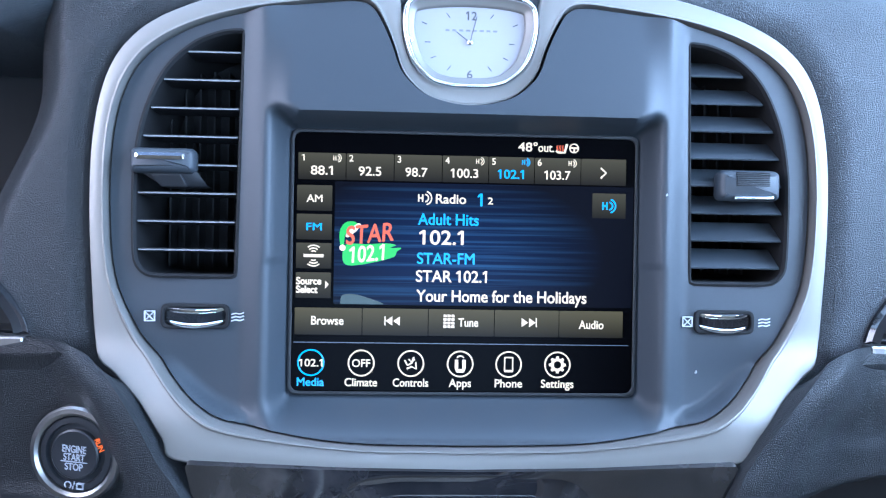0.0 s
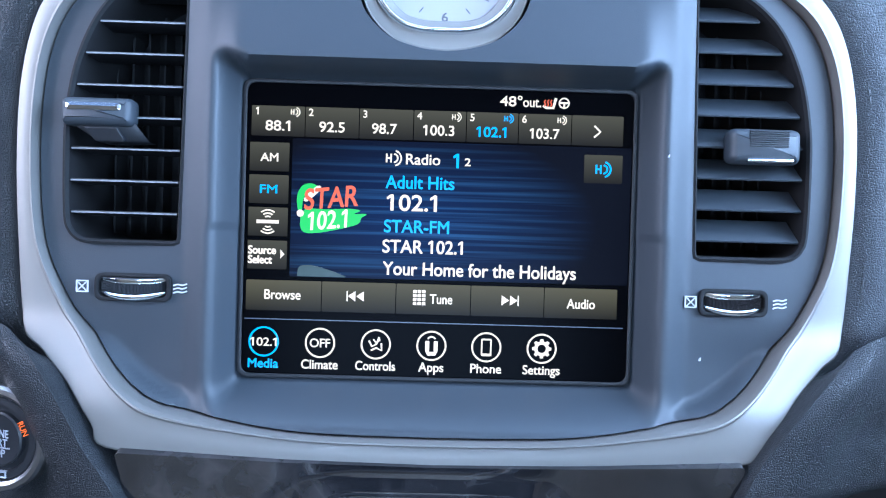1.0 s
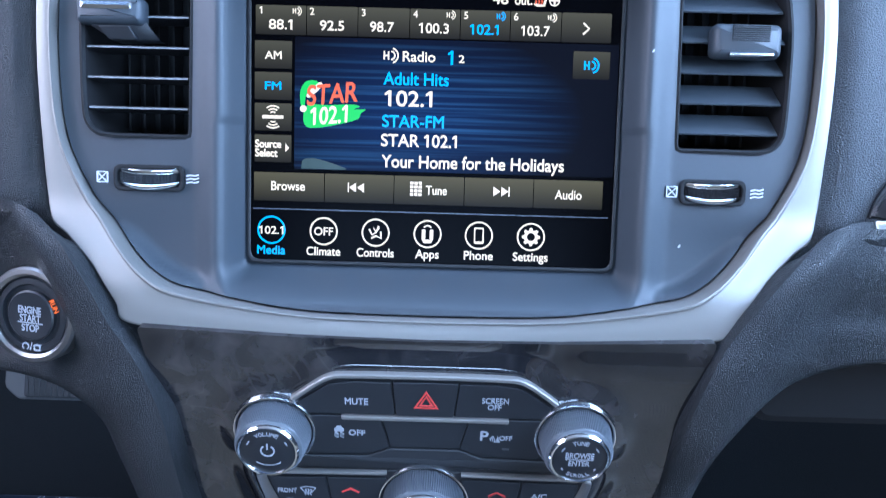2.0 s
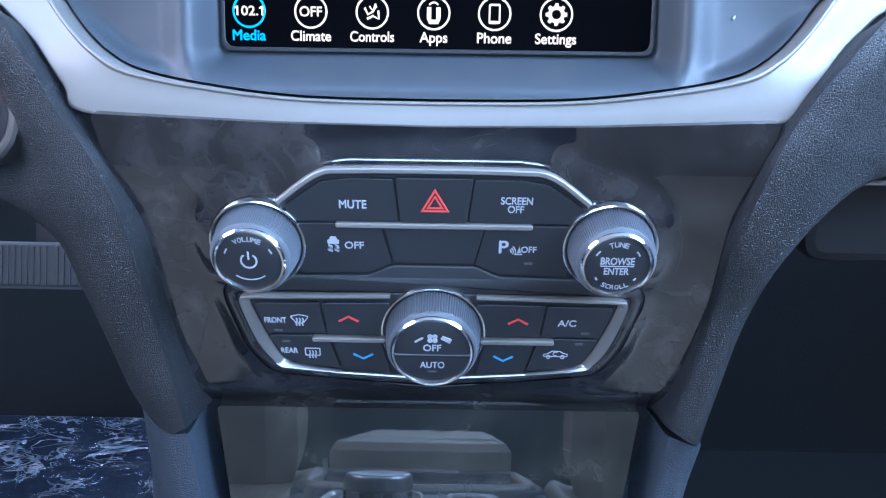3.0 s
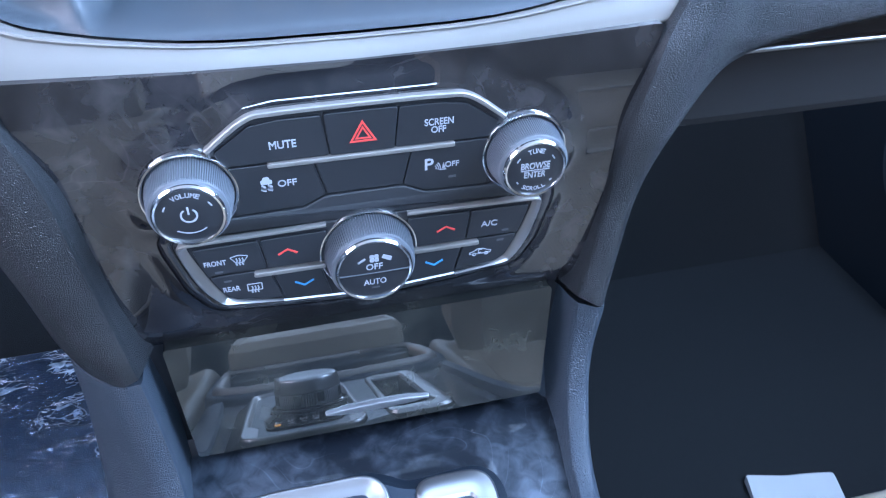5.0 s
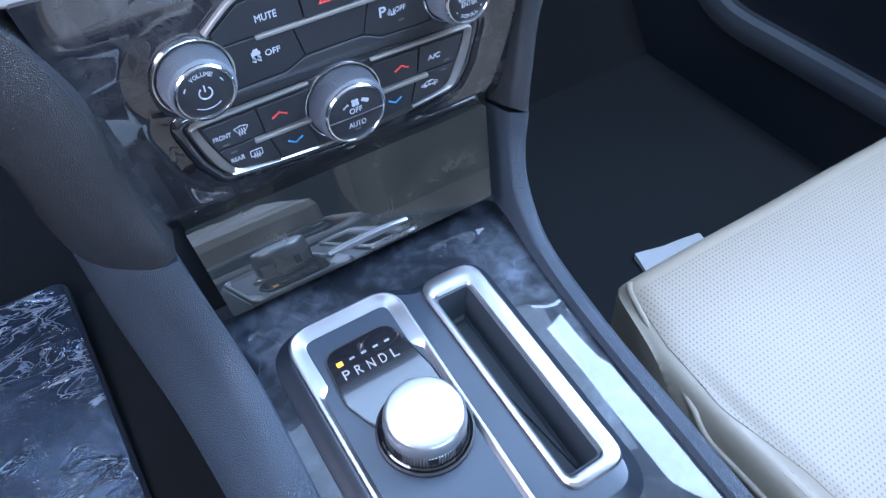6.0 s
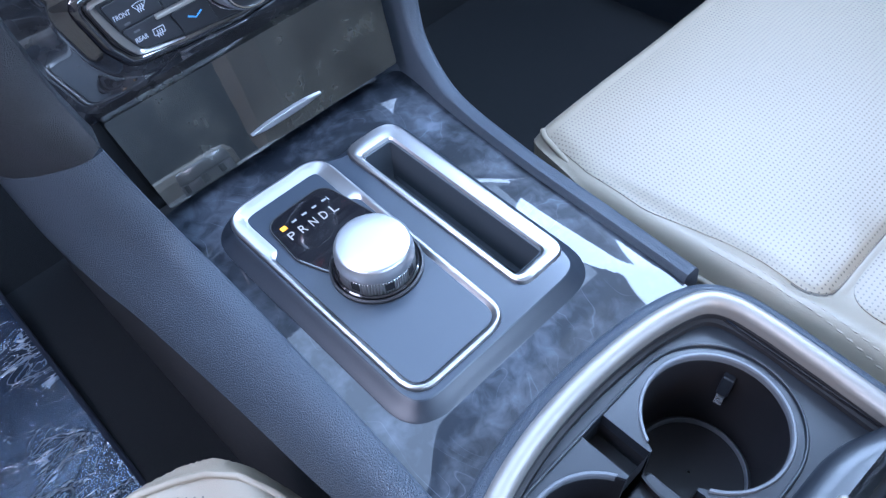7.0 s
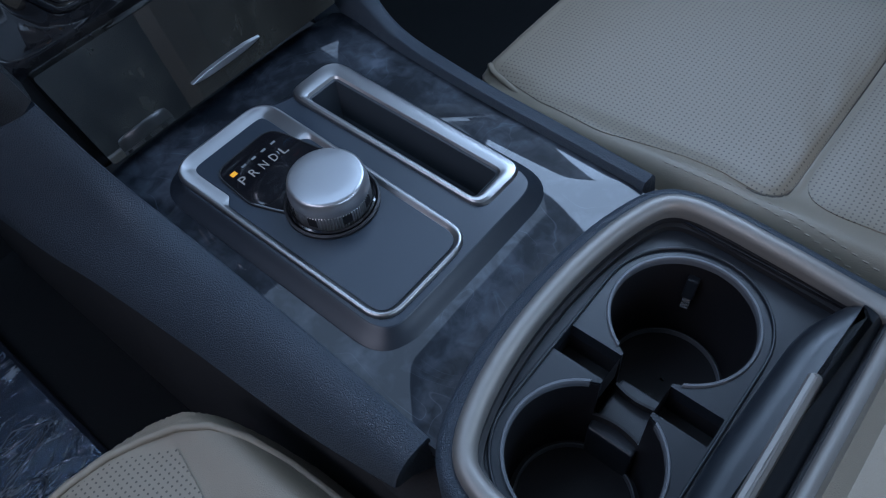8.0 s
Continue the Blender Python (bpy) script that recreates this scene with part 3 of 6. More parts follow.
for hour in range(12):
    a = radians(90 - 30 * hour)
    if hour in (0, 6):
        continue
    d = Vector((math.cos(a) * 1.12, math.sin(a) * 0.80)).normalized()
    far = max(dial_edge, key=lambda p: p.normalized().dot(d)).length
    bm = strip([d * (far - 0.0052), d * (far - 0.0024)], 0.00045, 0.0012, thick=0.0003)
    part("hour_mark", bm, DIALMARK, clock)
word("12", 0.0054, 0.0042, DIALMARK, clock, 0.0006, 0.0136, 0.0012, "numeral")
word("6", 0.0026, 0.0040, DIALMARK, clock, 0.0002, -0.0155, 0.0012, "numeral")
MAKERGREY = material("faint_dial_print", (0.22, 0.22, 0.23), 0.4)
bm = bmesh.new()
for i in range(8):
    strip([(-0.0122 + i * 0.0034, 0.0062), (-0.0102 + i * 0.0034, 0.0062)], 0.0010, 0.0012, bm, 0.0002)
symbol("maker_bar", bm, MAKERGREY, clock, "faint grey bars of a maker's name")
for name, ang, length in (("hour_pointer", 142, 0.0085), ("minute_pointer", 76, 0.0135)):
    d = Vector((math.cos(radians(ang)), math.sin(radians(ang))))
    part(name, strip([-d * 0.001, d * length * 0.5, d * length], 0.0004, 0.0020, thick=0.0003), DIALMARK, clock, "slim dark pointer")
part("pointer_hub", lathe([(0.0013, 0.0012), (0.0013, 0.0026), (0.0007, 0.0030)], n=24), CHROME, clock)
part("setting_stem", lathe([(0.0016, 0.002), (0.0016, 0.0058), (0.0008, 0.0064)], -0.0299, -0.0006, n=20), CHROME, clock, "small chrome setting stem")

# ---- touchscreen ----
def lit(name, color, power):
    return material(name, (0.01, 0.01, 0.01), 0.3, emit=(color, power))


GLASS = material("black_display_glass", (0.001, 0.001, 0.0015), 0.25, spec=0.02)
LIT_WHITE = lit("lit_warm_white", (1.0, 0.80, 0.54), 1.1)
LIT_BLUE = lit("lit_blue", (0.035, 0.46, 1.0), 1.1)
LIT_ORANGE = lit("lit_orange", (1.0, 0.12, 0.015), 0.9)
LIT_GREEN = lit("lit_green", (0.06, 0.75, 0.06), 0.85)
LIT_LINE = lit("lit_grey_line", (0.20, 0.25, 0.38), 0.5)
LIT_DIMGREEN = lit("lit_dim_green", (0.012, 0.045, 0.030), 0.8)


def gradient(name, low, high, v0, v1, lines=False):
    """A display area whose brightness runs from v0 to v1."""
    m = material(name, (0.002, 0.002, 0.003), 0.25, spec=0.05)
    nt = m.node_tree
    sep = nt.nodes.new("ShaderNodeSeparateXYZ")
    co = nt.nodes.new("ShaderNodeTexCoord").outputs["Object"]
    nt.links.new(co, sep.inputs[0])
    mr = nt.nodes.new("ShaderNodeMapRange")
    mr.inputs["From Min"].default_value, mr.inputs["From Max"].default_value = v0, v1
    nt.links.new(sep.outputs[1], mr.inputs["Value"])
    mix = nt.nodes.new("ShaderNodeMix")
    mix.data_type = "RGBA"
    mix.inputs[6].default_value, mix.inputs[7].default_value = (*low, 1), (*high, 1)
    nt.links.new(mr.outputs["Result"], mix.inputs[0])
    out = mix.outputs[2]
    b = nt.nodes["Principled BSDF"]
    b.inputs["Emission Strength"].default_value = 1.0
    if lines:
        # thin bright lines, strongest near the middle
        stretch = nt.nodes.new("ShaderNodeMapping")
        stretch.inputs["Scale"].default_value = (6, 420, 1)
        nt.links.new(co, stretch.inputs["Vector"])
        tex = nt.nodes.new("ShaderNodeTexNoise")
        tex.inputs["Scale"].default_value, tex.inputs["Detail"].default_value = 1.0, 3
        nt.links.new(stretch.outputs["Vector"], tex.inputs["Vector"])
        ramp = nt.nodes.new("ShaderNodeValToRGB")
        ramp.color_ramp.elements[0].position, ramp.color_ramp.elements[1].position = 0.47, 0.75
        nt.links.new(tex.outputs["Fac"], ramp.inputs["Fac"])
        dist = nt.nodes.new("ShaderNodeVectorMath")
        dist.operation = "LENGTH"
        sh = nt.nodes.new("ShaderNodeMapping")
        sh.inputs["Location"].default_value = (0.15, -0.10, 0)
        sh.inputs["Scale"].default_value = (14, 26, 0)
        nt.links.new(co, sh.inputs["Vector"])
        nt.links.new(sh.outputs["Vector"], dist.inputs[0])
        fall = nt.nodes.new("ShaderNodeMapRange")
        fall.inputs["From Min"].default_value, fall.inputs["From Max"].default_value = 1.15, 0.0
        nt.links.new(dist.outputs["Value"], fall.inputs["Value"])
        glow = nt.nodes.new("ShaderNodeMix")
        glow.data_type = "RGBA"
        glow.inputs[6].default_value, glow.inputs[7].default_value = (*low, 1), (*high, 1)
        nt.links.new(fall.outputs["Result"], glow.inputs[0])
        add = nt.nodes.new("ShaderNodeMix")
        add.data_type, add.blend_type = "RGBA", "ADD"
        nt.links.new(fall.outputs["Result"], add.inputs[0])
        nt.links.new(glow.outputs[2], add.inputs[6])
        tint = nt.nodes.new("ShaderNodeMix")
        tint.data_type, tint.blend_type = "RGBA", "MULTIPLY"
        tint.inputs[0].default_value = 1.0
        tint.inputs[7].default_value = (0.05, 0.14, 0.28, 1)
        nt.links.new(ramp.outputs["Color"], tint.inputs[6])
        nt.links.new(tint.outputs[2], add.inputs[7])
        out = add.outputs[2]
    nt.links.new(out, b.inputs["Emission Color"])
    return m


display = thing("touchscreen", SCREEN, "lit touchscreen showing a radio page with icons", "touchscreen")
part("glass", slab(rrect(-0.0868, 0.0868, -0.0652, 0.0652, 0.0045), -0.003, 0.0, 0.0006), GLASS, display, "black glass panel")
part("frame", ring(rrect(-0.0885, 0.0885, -0.0668, 0.0668, 0.005), rrect(-0.0866, 0.0866, -0.0650, 0.0650, 0.0045), -0.004, 0.0006, 0.0004), DARK, display, "thin black frame")
PAGE = gradient("lit_page_blue", (0.0015, 0.0020, 0.005), (0.007, 0.022, 0.080), 0, 1, True)
part("page", prism(rrect(-0.0660, 0.0860, -0.0212, 0.0405, 0.0005, 1), 0.0, 0.0002), PAGE, display, "dark blue streaked page", smooth=0)
TILE = gradient("lit_olive_tile_top", (0.014, 0.012, 0.008), (0.095, 0.082, 0.048), 0.0405, 0.0560)
TILE_B = gradient("lit_olive_tile_bar", (0.014, 0.012, 0.007), (0.120, 0.100, 0.050), -0.0375, -0.0225)


def tile(u0, u1, v0, v1, mat, label=""):
    return part("button_tile", prism(rrect(u0, u1, v0, v1, 0.0003, 1), 0.0, 0.0003), mat, display, label, smooth=0)


D = 0.0003
edges = [-0.0847, -0.0607, -0.0366, -0.0123, 0.0113, 0.0347, 0.0586, 0.0821]
for i in range(7):
    tile(edges[i] + 0.0002, edges[i + 1] - 0.0002, 0.0413, 0.0547, TILE)
for i, (txt, u, w) in enumerate((("88.1", -0.0728, 0.0108), ("92.5", -0.0487, 0.0112), ("98.7", -0.0253, 0.0110), ("100.3", -0.0010, 0.0138), ("102.1", 0.0226, 0.0132), ("103.7", 0.0465, 0.0132))):
    word(txt, w, 0.0044, LIT_BLUE if i == 4 else LIT_WHITE, display, u, 0.0460, D)
    word(str(i + 1), None, 0.0032, LIT_WHITE, display, edges[i] + 0.0026, 0.0523, D)


def hd_mark(u, v, s, mat):
    bm = bmesh.new()
    strip([(u - 1.6 * s, v - 0.9 * s), (u - 1.6 * s, v + 0.9 * s)], 0.35 * s, D, bm)
    strip([(u - 0.7 * s, v - 0.9 * s), (u - 0.7 * s, v + 0.9 * s)], 0.35 * s, D, bm)
    strip([(u - 1.6 * s, v), (u - 0.7 * s, v)], 0.35 * s, D, bm)
    strip(arc(u - 0.2 * s, v, 0.85 * s, -85, 85), 0.35 * s, D, bm)
    strip(arc(u - 0.2 * s, v, 1.55 * s, -75, 75), 0.35 * s, D, bm)
    symbol("symbol", bm, mat, display, "broadcast symbol of bars and arcs", smooth=0)


for i in (0, 3, 4, 5):
    hd_mark(edges[i + 1] - 0.0042, 0.0522, 0.0013, LIT_BLUE if i == 4 else LIT_WHITE)
symbol("symbol", strip([(0.0688, 0.0502), (0.0716, 0.0476), (0.0688, 0.0450)], 0.0009, D), LIT_WHITE, display, "right arrow", smooth=0)
word("48°", 0.0098, 0.0046, LIT_WHITE, display, 0.0311, 0.0602, D)
word("out.", 0.0080, 0.0034, LIT_WHITE, display, 0.0405, 0.0595, D)
bm = strip([(0.0455, 0.0586), (0.0468, 0.0576), (0.0500, 0.0576), (0.0512, 0.0620)], 0.0012, D)
symbol("symbol", bm, LIT_WHITE, display, "heated seat symbol", smooth=0)
bm = bmesh.new()
for k in range(3):
    x = 0.0459 + 0.0014 * k
    strip([(x, 0.0582), (x + 0.0006, 0.0592), (x, 0.0602), (x + 0.0006, 0.0612)], 0.0006, D + 0.0001, bm)
symbol("symbol", bm, LIT_ORANGE, display, "red heat lines", smooth=0)
bm = ring(circle(0.0549, 0.0599, 0.0025, 24), circle(0.0549, 0.0599, 0.0019, 24), 0, D + 0.0002, 0.0001)
strip([(0.0527, 0.0600), (0.0571, 0.0600)], 0.0009, D, bm)
strip([(0.0549, 0.0577), (0.0549, 0.0600)], 0.0009, D, bm)
symbol("symbol", bm, LIT_WHITE, display, "steering wheel symbol", smooth=0)
TILE_S = [gradient("lit_olive_tile_side", (0.014, 0.012, 0.008), (0.085, 0.074, 0.044), c - 0.008, c + 0.007) for c in (0.0320, 0.0175, 0.0030, -0.0118)]
for c, m in zip((0.0320, 0.0175, 0.0030, -0.0118), TILE_S):
    tile(-0.0849, -0.0674, c - 0.0064, c + 0.0064, m)
tile(0.0648, 0.0820, 0.0245, 0.0372, TILE_S[0])
hd_mark(0.0738, 0.0308, 0.0022, LIT_BLUE)
word("AM", 0.0078, 0.0036, LIT_WHITE, display, -0.0762, 0.0318, D)
word("FM", 0.0076, 0.0036, LIT_BLUE, display, -0.0762, 0.0176, D)
bm = bmesh.new()
for s in (1, -1):
    for k in range(3):
        strip(arc(-0.0762, 0.0030 + s * 0.0006, 0.0018 + 0.0014 * k, s * 50, s * 130, 10), 0.0007, D, bm)
strip([(-0.0812, 0.0030), (-0.0712, 0.0030)], 0.0016, D + 0.0001, bm)
symbol("symbol", bm, LIT_WHITE, display, "satellite radio symbol of arcs", smooth=0)
word("Source\nSelect", 0.0122, 0.0078, LIT_WHITE, display, -0.0784, -0.0118, D)
symbol("symbol", prism_into(bmesh.new(), [Vector((-0.0702, -0.0094)), Vector((-0.0702, -0.0134)), Vector((-0.0684, -0.0114))], D, D + 0.0002), LIT_WHITE, display, smooth=0)
hd_mark(-0.0204, 0.0330, 0.0022, LIT_WHITE)
word("Radio", 0.0152, 0.0046, LIT_WHITE, display, -0.0076, 0.0328, D)
word("1", None, 0.0062, LIT_BLUE, display, 0.0072, 0.0326, D)
word("2", 0.0026, 0.0034, LIT_WHITE, display, 0.0124, 0.0322, D)
word("Adult Hits", 0.0306, 0.0056, LIT_BLUE, display, -0.0240, 0.0224, D, align="LEFT")
word("102.1", 0.0222, 0.0070, LIT_WHITE, display, -0.0232, 0.0132, D, align="LEFT")
word("STAR-FM", 0.0290, 0.0055, LIT_BLUE, display, -0.0242, 0.0026, D, align="LEFT")
word("STAR 102.1", 0.0358, 0.0057, LIT_WHITE, display, -0.0246, -0.0064, D, align="LEFT")
word("Your Home for the Holidays", 0.0866, 0.0058, LIT_WHITE, display, -0.0242, -0.0163, D, align="LEFT")
# station emblem: a green brush stroke, a cap and two slanted words
stroke = spline([(-0.0598, 0.0090), (-0.0500, 0.0092), (-0.0400, 0.0098), (-0.0350, 0.0090), (-0.0378, 0.0076), (-0.0322, 0.0076), (-0.0345, 0.0058), (-0.0360, 0.0030), (-0.0440, 0.0006), (-0.0540, -0.0014), (-0.0602, -0.0012), (-0.0618, 0.0030)], 3, True)
part("emblem_stroke", prism_into(bmesh.new(), stroke, D, D + 0.0001), LIT_GREEN, display, "green brush stroke", smooth=0)
cap = spline([(-0.0628, 0.0080), (-0.0634, 0.0150), (-0.0610, 0.0196), (-0.0570, 0.0206), (-0.0540, 0.0190), (-0.0560, 0.0165), (-0.0590, 0.0160), (-0.0608, 0.0130), (-0.0612, 0.0080)], 3, True)
part("emblem_cap", prism_into(bmesh.new(), cap, D, D + 0.0001), LIT_GREEN, display, "green pointed cap", smooth=0)
bm = prism_into(bmesh.new(), spline([(-0.0602, 0.0140), (-0.0545, 0.0196), (-0.0530, 0.0180), (-0.0588, 0.0126)], 3, True), D, D + 0.0003)
prism_into(bm, circle(-0.0618, 0.0072, 0.0016, 16), D, D + 0.0003)
symbol("emblem_trim", bm, LIT_WHITE, display, "white cap trim", smooth=0)
word("STAR", 0.0236, 0.0090, LIT_ORANGE, display, -0.0486, 0.0146, D + 0.0002, rot=6, slant=0.18)
word("102.1", 0.0176, 0.0078, LIT_WHITE, display, -0.0492, 0.0046, D + 0.0002, rot=6, slant=0.18)
ghost = spline([(-0.0625, -0.0200), (-0.0615, -0.0166), (-0.0560, -0.0160), (-0.0480, -0.0180), (-0.0410, -0.0205)], 4)
part("emblem_reflection", prism_into(bmesh.new(), ghost + [Vector((-0.041, -0.0210)), Vector((-0.0625, -0.0210))], D, D + 0.0001), LIT_DIMGREEN, display, "dim mirrored emblem", smooth=0)
cells = [-0.0853, -0.0514, -0.0181, 0.0155, 0.0486, 0.0817]
for i in range(5):
    tile(cells[i] + 0.0002, cells[i + 1] - 0.0002, -0.0366, -0.0231, TILE_B)
word("Browse", 0.0160, 0.0042, LIT_WHITE, display, -0.0688, -0.0294, D)
word("Tune", 0.0100, 0.0042, LIT_WHITE, display, 0.0022, -0.0296, D)
word("Audio", 0.0126, 0.0042, LIT_WHITE, display, 0.0652, -0.0300, D)
for u, s in ((-0.0350, -1), (0.0320, 1)):
    bm = bmesh.new()
    for k in (-0.0026, 0.0012):
        prism_into(bm, [Vector((u + s * k, -0.0316)), Vector((u + s * (k + 0.0034), -0.0293)), Vector((u + s * k, -0.0270))][::s], D, D + 0.0002)
    strip([(u + s * 0.0049, -0.0316), (u + s * 0.0049, -0.0270)], 0.0006, D, bm)
    symbol("symbol", bm, LIT_WHITE, display, "skip symbol", smooth=0)
bm = bmesh.new()
for i in range(3):
    for j in range(4):
        prism_into(bm, rrect(-0.0104 + 0.0020 * i, -0.0088 + 0.0020 * i, -0.0325 + 0.0018 * j, -0.0311 + 0.0018 * j, 0.0001, 1), D, D + 0.0002)
symbol("symbol", bm, LIT_WHITE, display, "keypad symbol", smooth=0)
part("divider", strip([(-0.0856, -0.0405), (0.0846, -0.0405)], 0.0004, 0.0), LIT_LINE, display, smooth=0)
for k, (u, txt, w) in enumerate(((-0.0767, "Media", 0.0134), (-0.0515, "Climate", 0.0162), (-0.0265, "Controls", 0.0178), (-0.0015, "Apps", 0.0112), (0.0232, "Phone", 0.0138), (0.0482, "Settings", 0.0166))):
    mat = LIT_BLUE if k == 0 else LIT_WHITE
    part("icon_ring", ring(circle(u, -0.0507, 0.0068, 40), circle(u, -0.0507, 0.0060, 40), 0, D, 0.0001), mat, display, smooth=0)
    word(txt, w, 0.0040, mat, display, u, -0.0603, D)
word("102.1", 0.0116, 0.0036, LIT_WHITE, display, -0.0767, -0.0507, D + 0.0003)
word("OFF", 0.0090, 0.0038, LIT_WHITE, display, -0.0515, -0.0507, D)
bm = bmesh.new()
strip([(-0.0296, -0.0490), (-0.0282, -0.0516), (-0.0262, -0.0505), (-0.0250, -0.0474)], 0.0009, D, bm)
strip([(-0.0286, -0.0534), (-0.0262, -0.0522), (-0.0238, -0.0534), (-0.0240, -0.0500)], 0.0009, D, bm)
strip([(-0.0276, -0.0484), (-0.0262, -0.0502), (-0.0246, -0.0484)], 0.0007, D, bm)
symbol("symbol", bm, LIT_WHITE, display, "seat symbol", smooth=0)
bm = strip([(-0.0034, -0.0485), (-0.0034, -0.0530), (-0.0030, -0.0542), (0.0000, -0.0542), (0.0004, -0.0530), (0.0004, -0.0485)], 0.0018, D)
strip(arc(-0.0015, -0.0486, 0.0020, 30, 150, 8), 0.0007, D, bm)
symbol("symbol", bm, LIT_WHITE, display, "apps symbol", smooth=0)
bm = ring(rrect(0.0208, 0.0256, -0.0547, -0.0468, 0.0008, 3), rrect(0.0215, 0.0249, -0.0535, -0.0476, 0.0003, 3), 0, D, 0.0001)
symbol("symbol", bm, LIT_WHITE, display, "phone symbol", smooth=0)
gear = [Vector((0.0482 + r * math.cos(radians(a)), -0.0507 + r * math.sin(radians(a)))) for k in range(8) for a, r in ((45 * k - 14, 0.0034), (45 * k - 9, 0.0044), (45 * k + 9, 0.0044), (45 * k + 14, 0.0034))]
core = [Vector((0.0482 + 0.0019 * math.cos(radians(a)), -0.0507 + 0.0019 * math.sin(radians(a)))) for k in range(8) for a in (45 * k - 14, 45 * k - 9, 45 * k + 9, 45 * k + 14)]
symbol("symbol", ring(gear, core, 0, D, 0.0001), LIT_WHITE, display, "gear symbol", smooth=0)

# ---- lower centre panel with audio and climate controls ----
panel = thing("burl_centre_panel", CLIMATE, "glossy dark burl panel around the audio and climate controls", "dashboard trim")
outline = rpoly([(-0.1090, -0.0890, 0.006), (0.1070, -0.0880, 0.006), (0.1300, 0.0525, 0.002), (0.060, 0.0498, 0.05), (0.0, 0.0490, 0.05), (-0.060, 0.0498, 0.05), (-0.1300, 0.0525, 0.002)], 5)


controls = thing("audio_control_pod", CLIMATE, "black audio control pod with silver trim and printed buttons", "control panel", "control pods")
POD1 = rpoly([(-0.0640, 0.0150, 0.004), (-0.0615, 0.0200, 0.003), (-0.0450, 0.0322, 0.010), (-0.0325, 0.0340, 0.02), (0.0325, 0.0340, 0.02), (0.0455, 0.0322, 0.010), (0.0615, 0.0205, 0.003), (0.0640, 0.0150, 0.004),
              (0.0560, -0.0150, 0.004), (0.0270, -0.0150, 0.006), (0.0160, -0.0100, 0.006), (-0.0160, -0.0100, 0.006), (-0.0270, -0.0150, 0.006), (-0.0560, -0.0150, 0.004)], 4)
POD2 = rpoly([(-0.0825, -0.0235, 0.004), (-0.0820, -0.0280, 0.002), (-0.0765, -0.0480, 0.010), (-0.0690, -0.0600, 0.008), (-0.0395, -0.0630, 0.03), (0.0, -0.0655, 0.03), (0.0395, -0.0625, 0.03), (0.0690, -0.0590, 0.008), (0.0765, -0.0470, 0.010), (0.0820, -0.0280, 0.002), (0.0825, -0.0235, 0.004),
              (0.0180, -0.0215, 0.004), (0.0, -0.0215, 0.01), (-0.0180, -0.0215, 0.004)], 4)
KNOBS = ((-0.0706, 0.0006, 0.0197), (0.0706, 0.0014, 0.0194), (0.0, -0.0408, 0.0226))


def gap_to(loop, u, v):
    """Distance from a point to an outline, zero inside it."""
    best, inside = 1.0, False
    for i in range(len(loop)):
        a, b = loop[i - 1], loop[i]
        dx, dy = b.x - a.x, b.y - a.y
        q = max(0.0, min(1.0, ((u - a.x) * dx + (v - a.y) * dy) / (dx * dx + dy * dy + 1e-12)))
        best = min(best, math.hypot(u - a.x - q * dx, v - a.y - q * dy))
        if (a.y > v) != (b.y > v) and u < a.x + (v - a.y) * dx / dy:
            inside = not inside
    return 0.0 if inside else best


def panel_height(u, v):
    """Gently crowned, turning back at the lower edge and sweeping up to the control pods and knobs."""
    d = min(gap_to(POD1, u, v), max(0.0, gap_to(POD2, u, v) - 0.0035), *(max(0.0, math.hypot(u - a, v - b) - r) for a, b, r in KNOBS))
    up = sstep(0.002, 0.036, v)
    rise = (0.0037 - 0.0021 * up) * (1 - sstep(0.0, 0.0125, d))
    return -0.0025 + 0.0021 * up - 0.0010 * sstep(0.030, 0.053, v) + rise - 0.0055 * sstep(-0.074, -0.0905, v) ** 1.4


cuts = [prism(outline, -0.06, 0.05)] + [prism(circle(a, b, r + 0.0002), -0.05 - 0.01 * r, 0.04 + r) for a, b, r in KNOBS] + [prism(inset(POD1, -0.0037), -0.055, 0.052), prism(inset(POD2, -0.0064), -0.057, 0.054)]
bm = boolean(field(-0.134, 0.134, 133, -0.094, 0.056, 75, panel_height, -0.011), cuts, ["INTERSECT"] + ["DIFFERENCE"] * 5)
part("burl_panel", bm, WOOD, panel, smooth=30)
part("panel_back", prism(inset(outline, 0.002), -0.03, -0.0115), DARK, panel, "black backing")
part("base", slab(POD1, -0.003, 0.0022, 0.001), DARK, controls, "black base")
part("surround", shell(POD1, [(-0.0040, -0.004), (-0.0039, 0.0003), (-0.0030, 0.0008), (-0.0012, 0.0013), (0.0004, 0.0012), (0.0008, 0.0)], False, False), WOOD, controls, "swelling glossy burl rim", smooth=50)
valley = rpoly([(-0.0585, -0.0136, 0.001), (-0.0266, -0.0131, 0.005), (-0.0166, -0.0083, 0.005), (0.0166, -0.0083, 0.005), (0.0266, -0.0131, 0.005), (0.0585, -0.0136, 0.001), (0.0660, -0.0185, 0.002), (0.0660, -0.0221, 0.0005), (-0.0660, -0.0221, 0.0005), (-0.0660, -0.0185, 0.002)], 4)
part("lower_plate", shell(valley, [(0, -0.003), (0, 0.0026), (0.0004, 0.0031), (0.0010, 0.0033)]), BUTTON, controls, "satin dark strip under the buttons", smooth=40)
arch = spline([(-0.0612, 0.0192), (-0.0450, 0.0312), (-0.0325, 0.0330), (0.0, 0.0333), (0.0325, 0.0330), (0.0455, 0.0312), (0.0606, 0.0200)], 8)


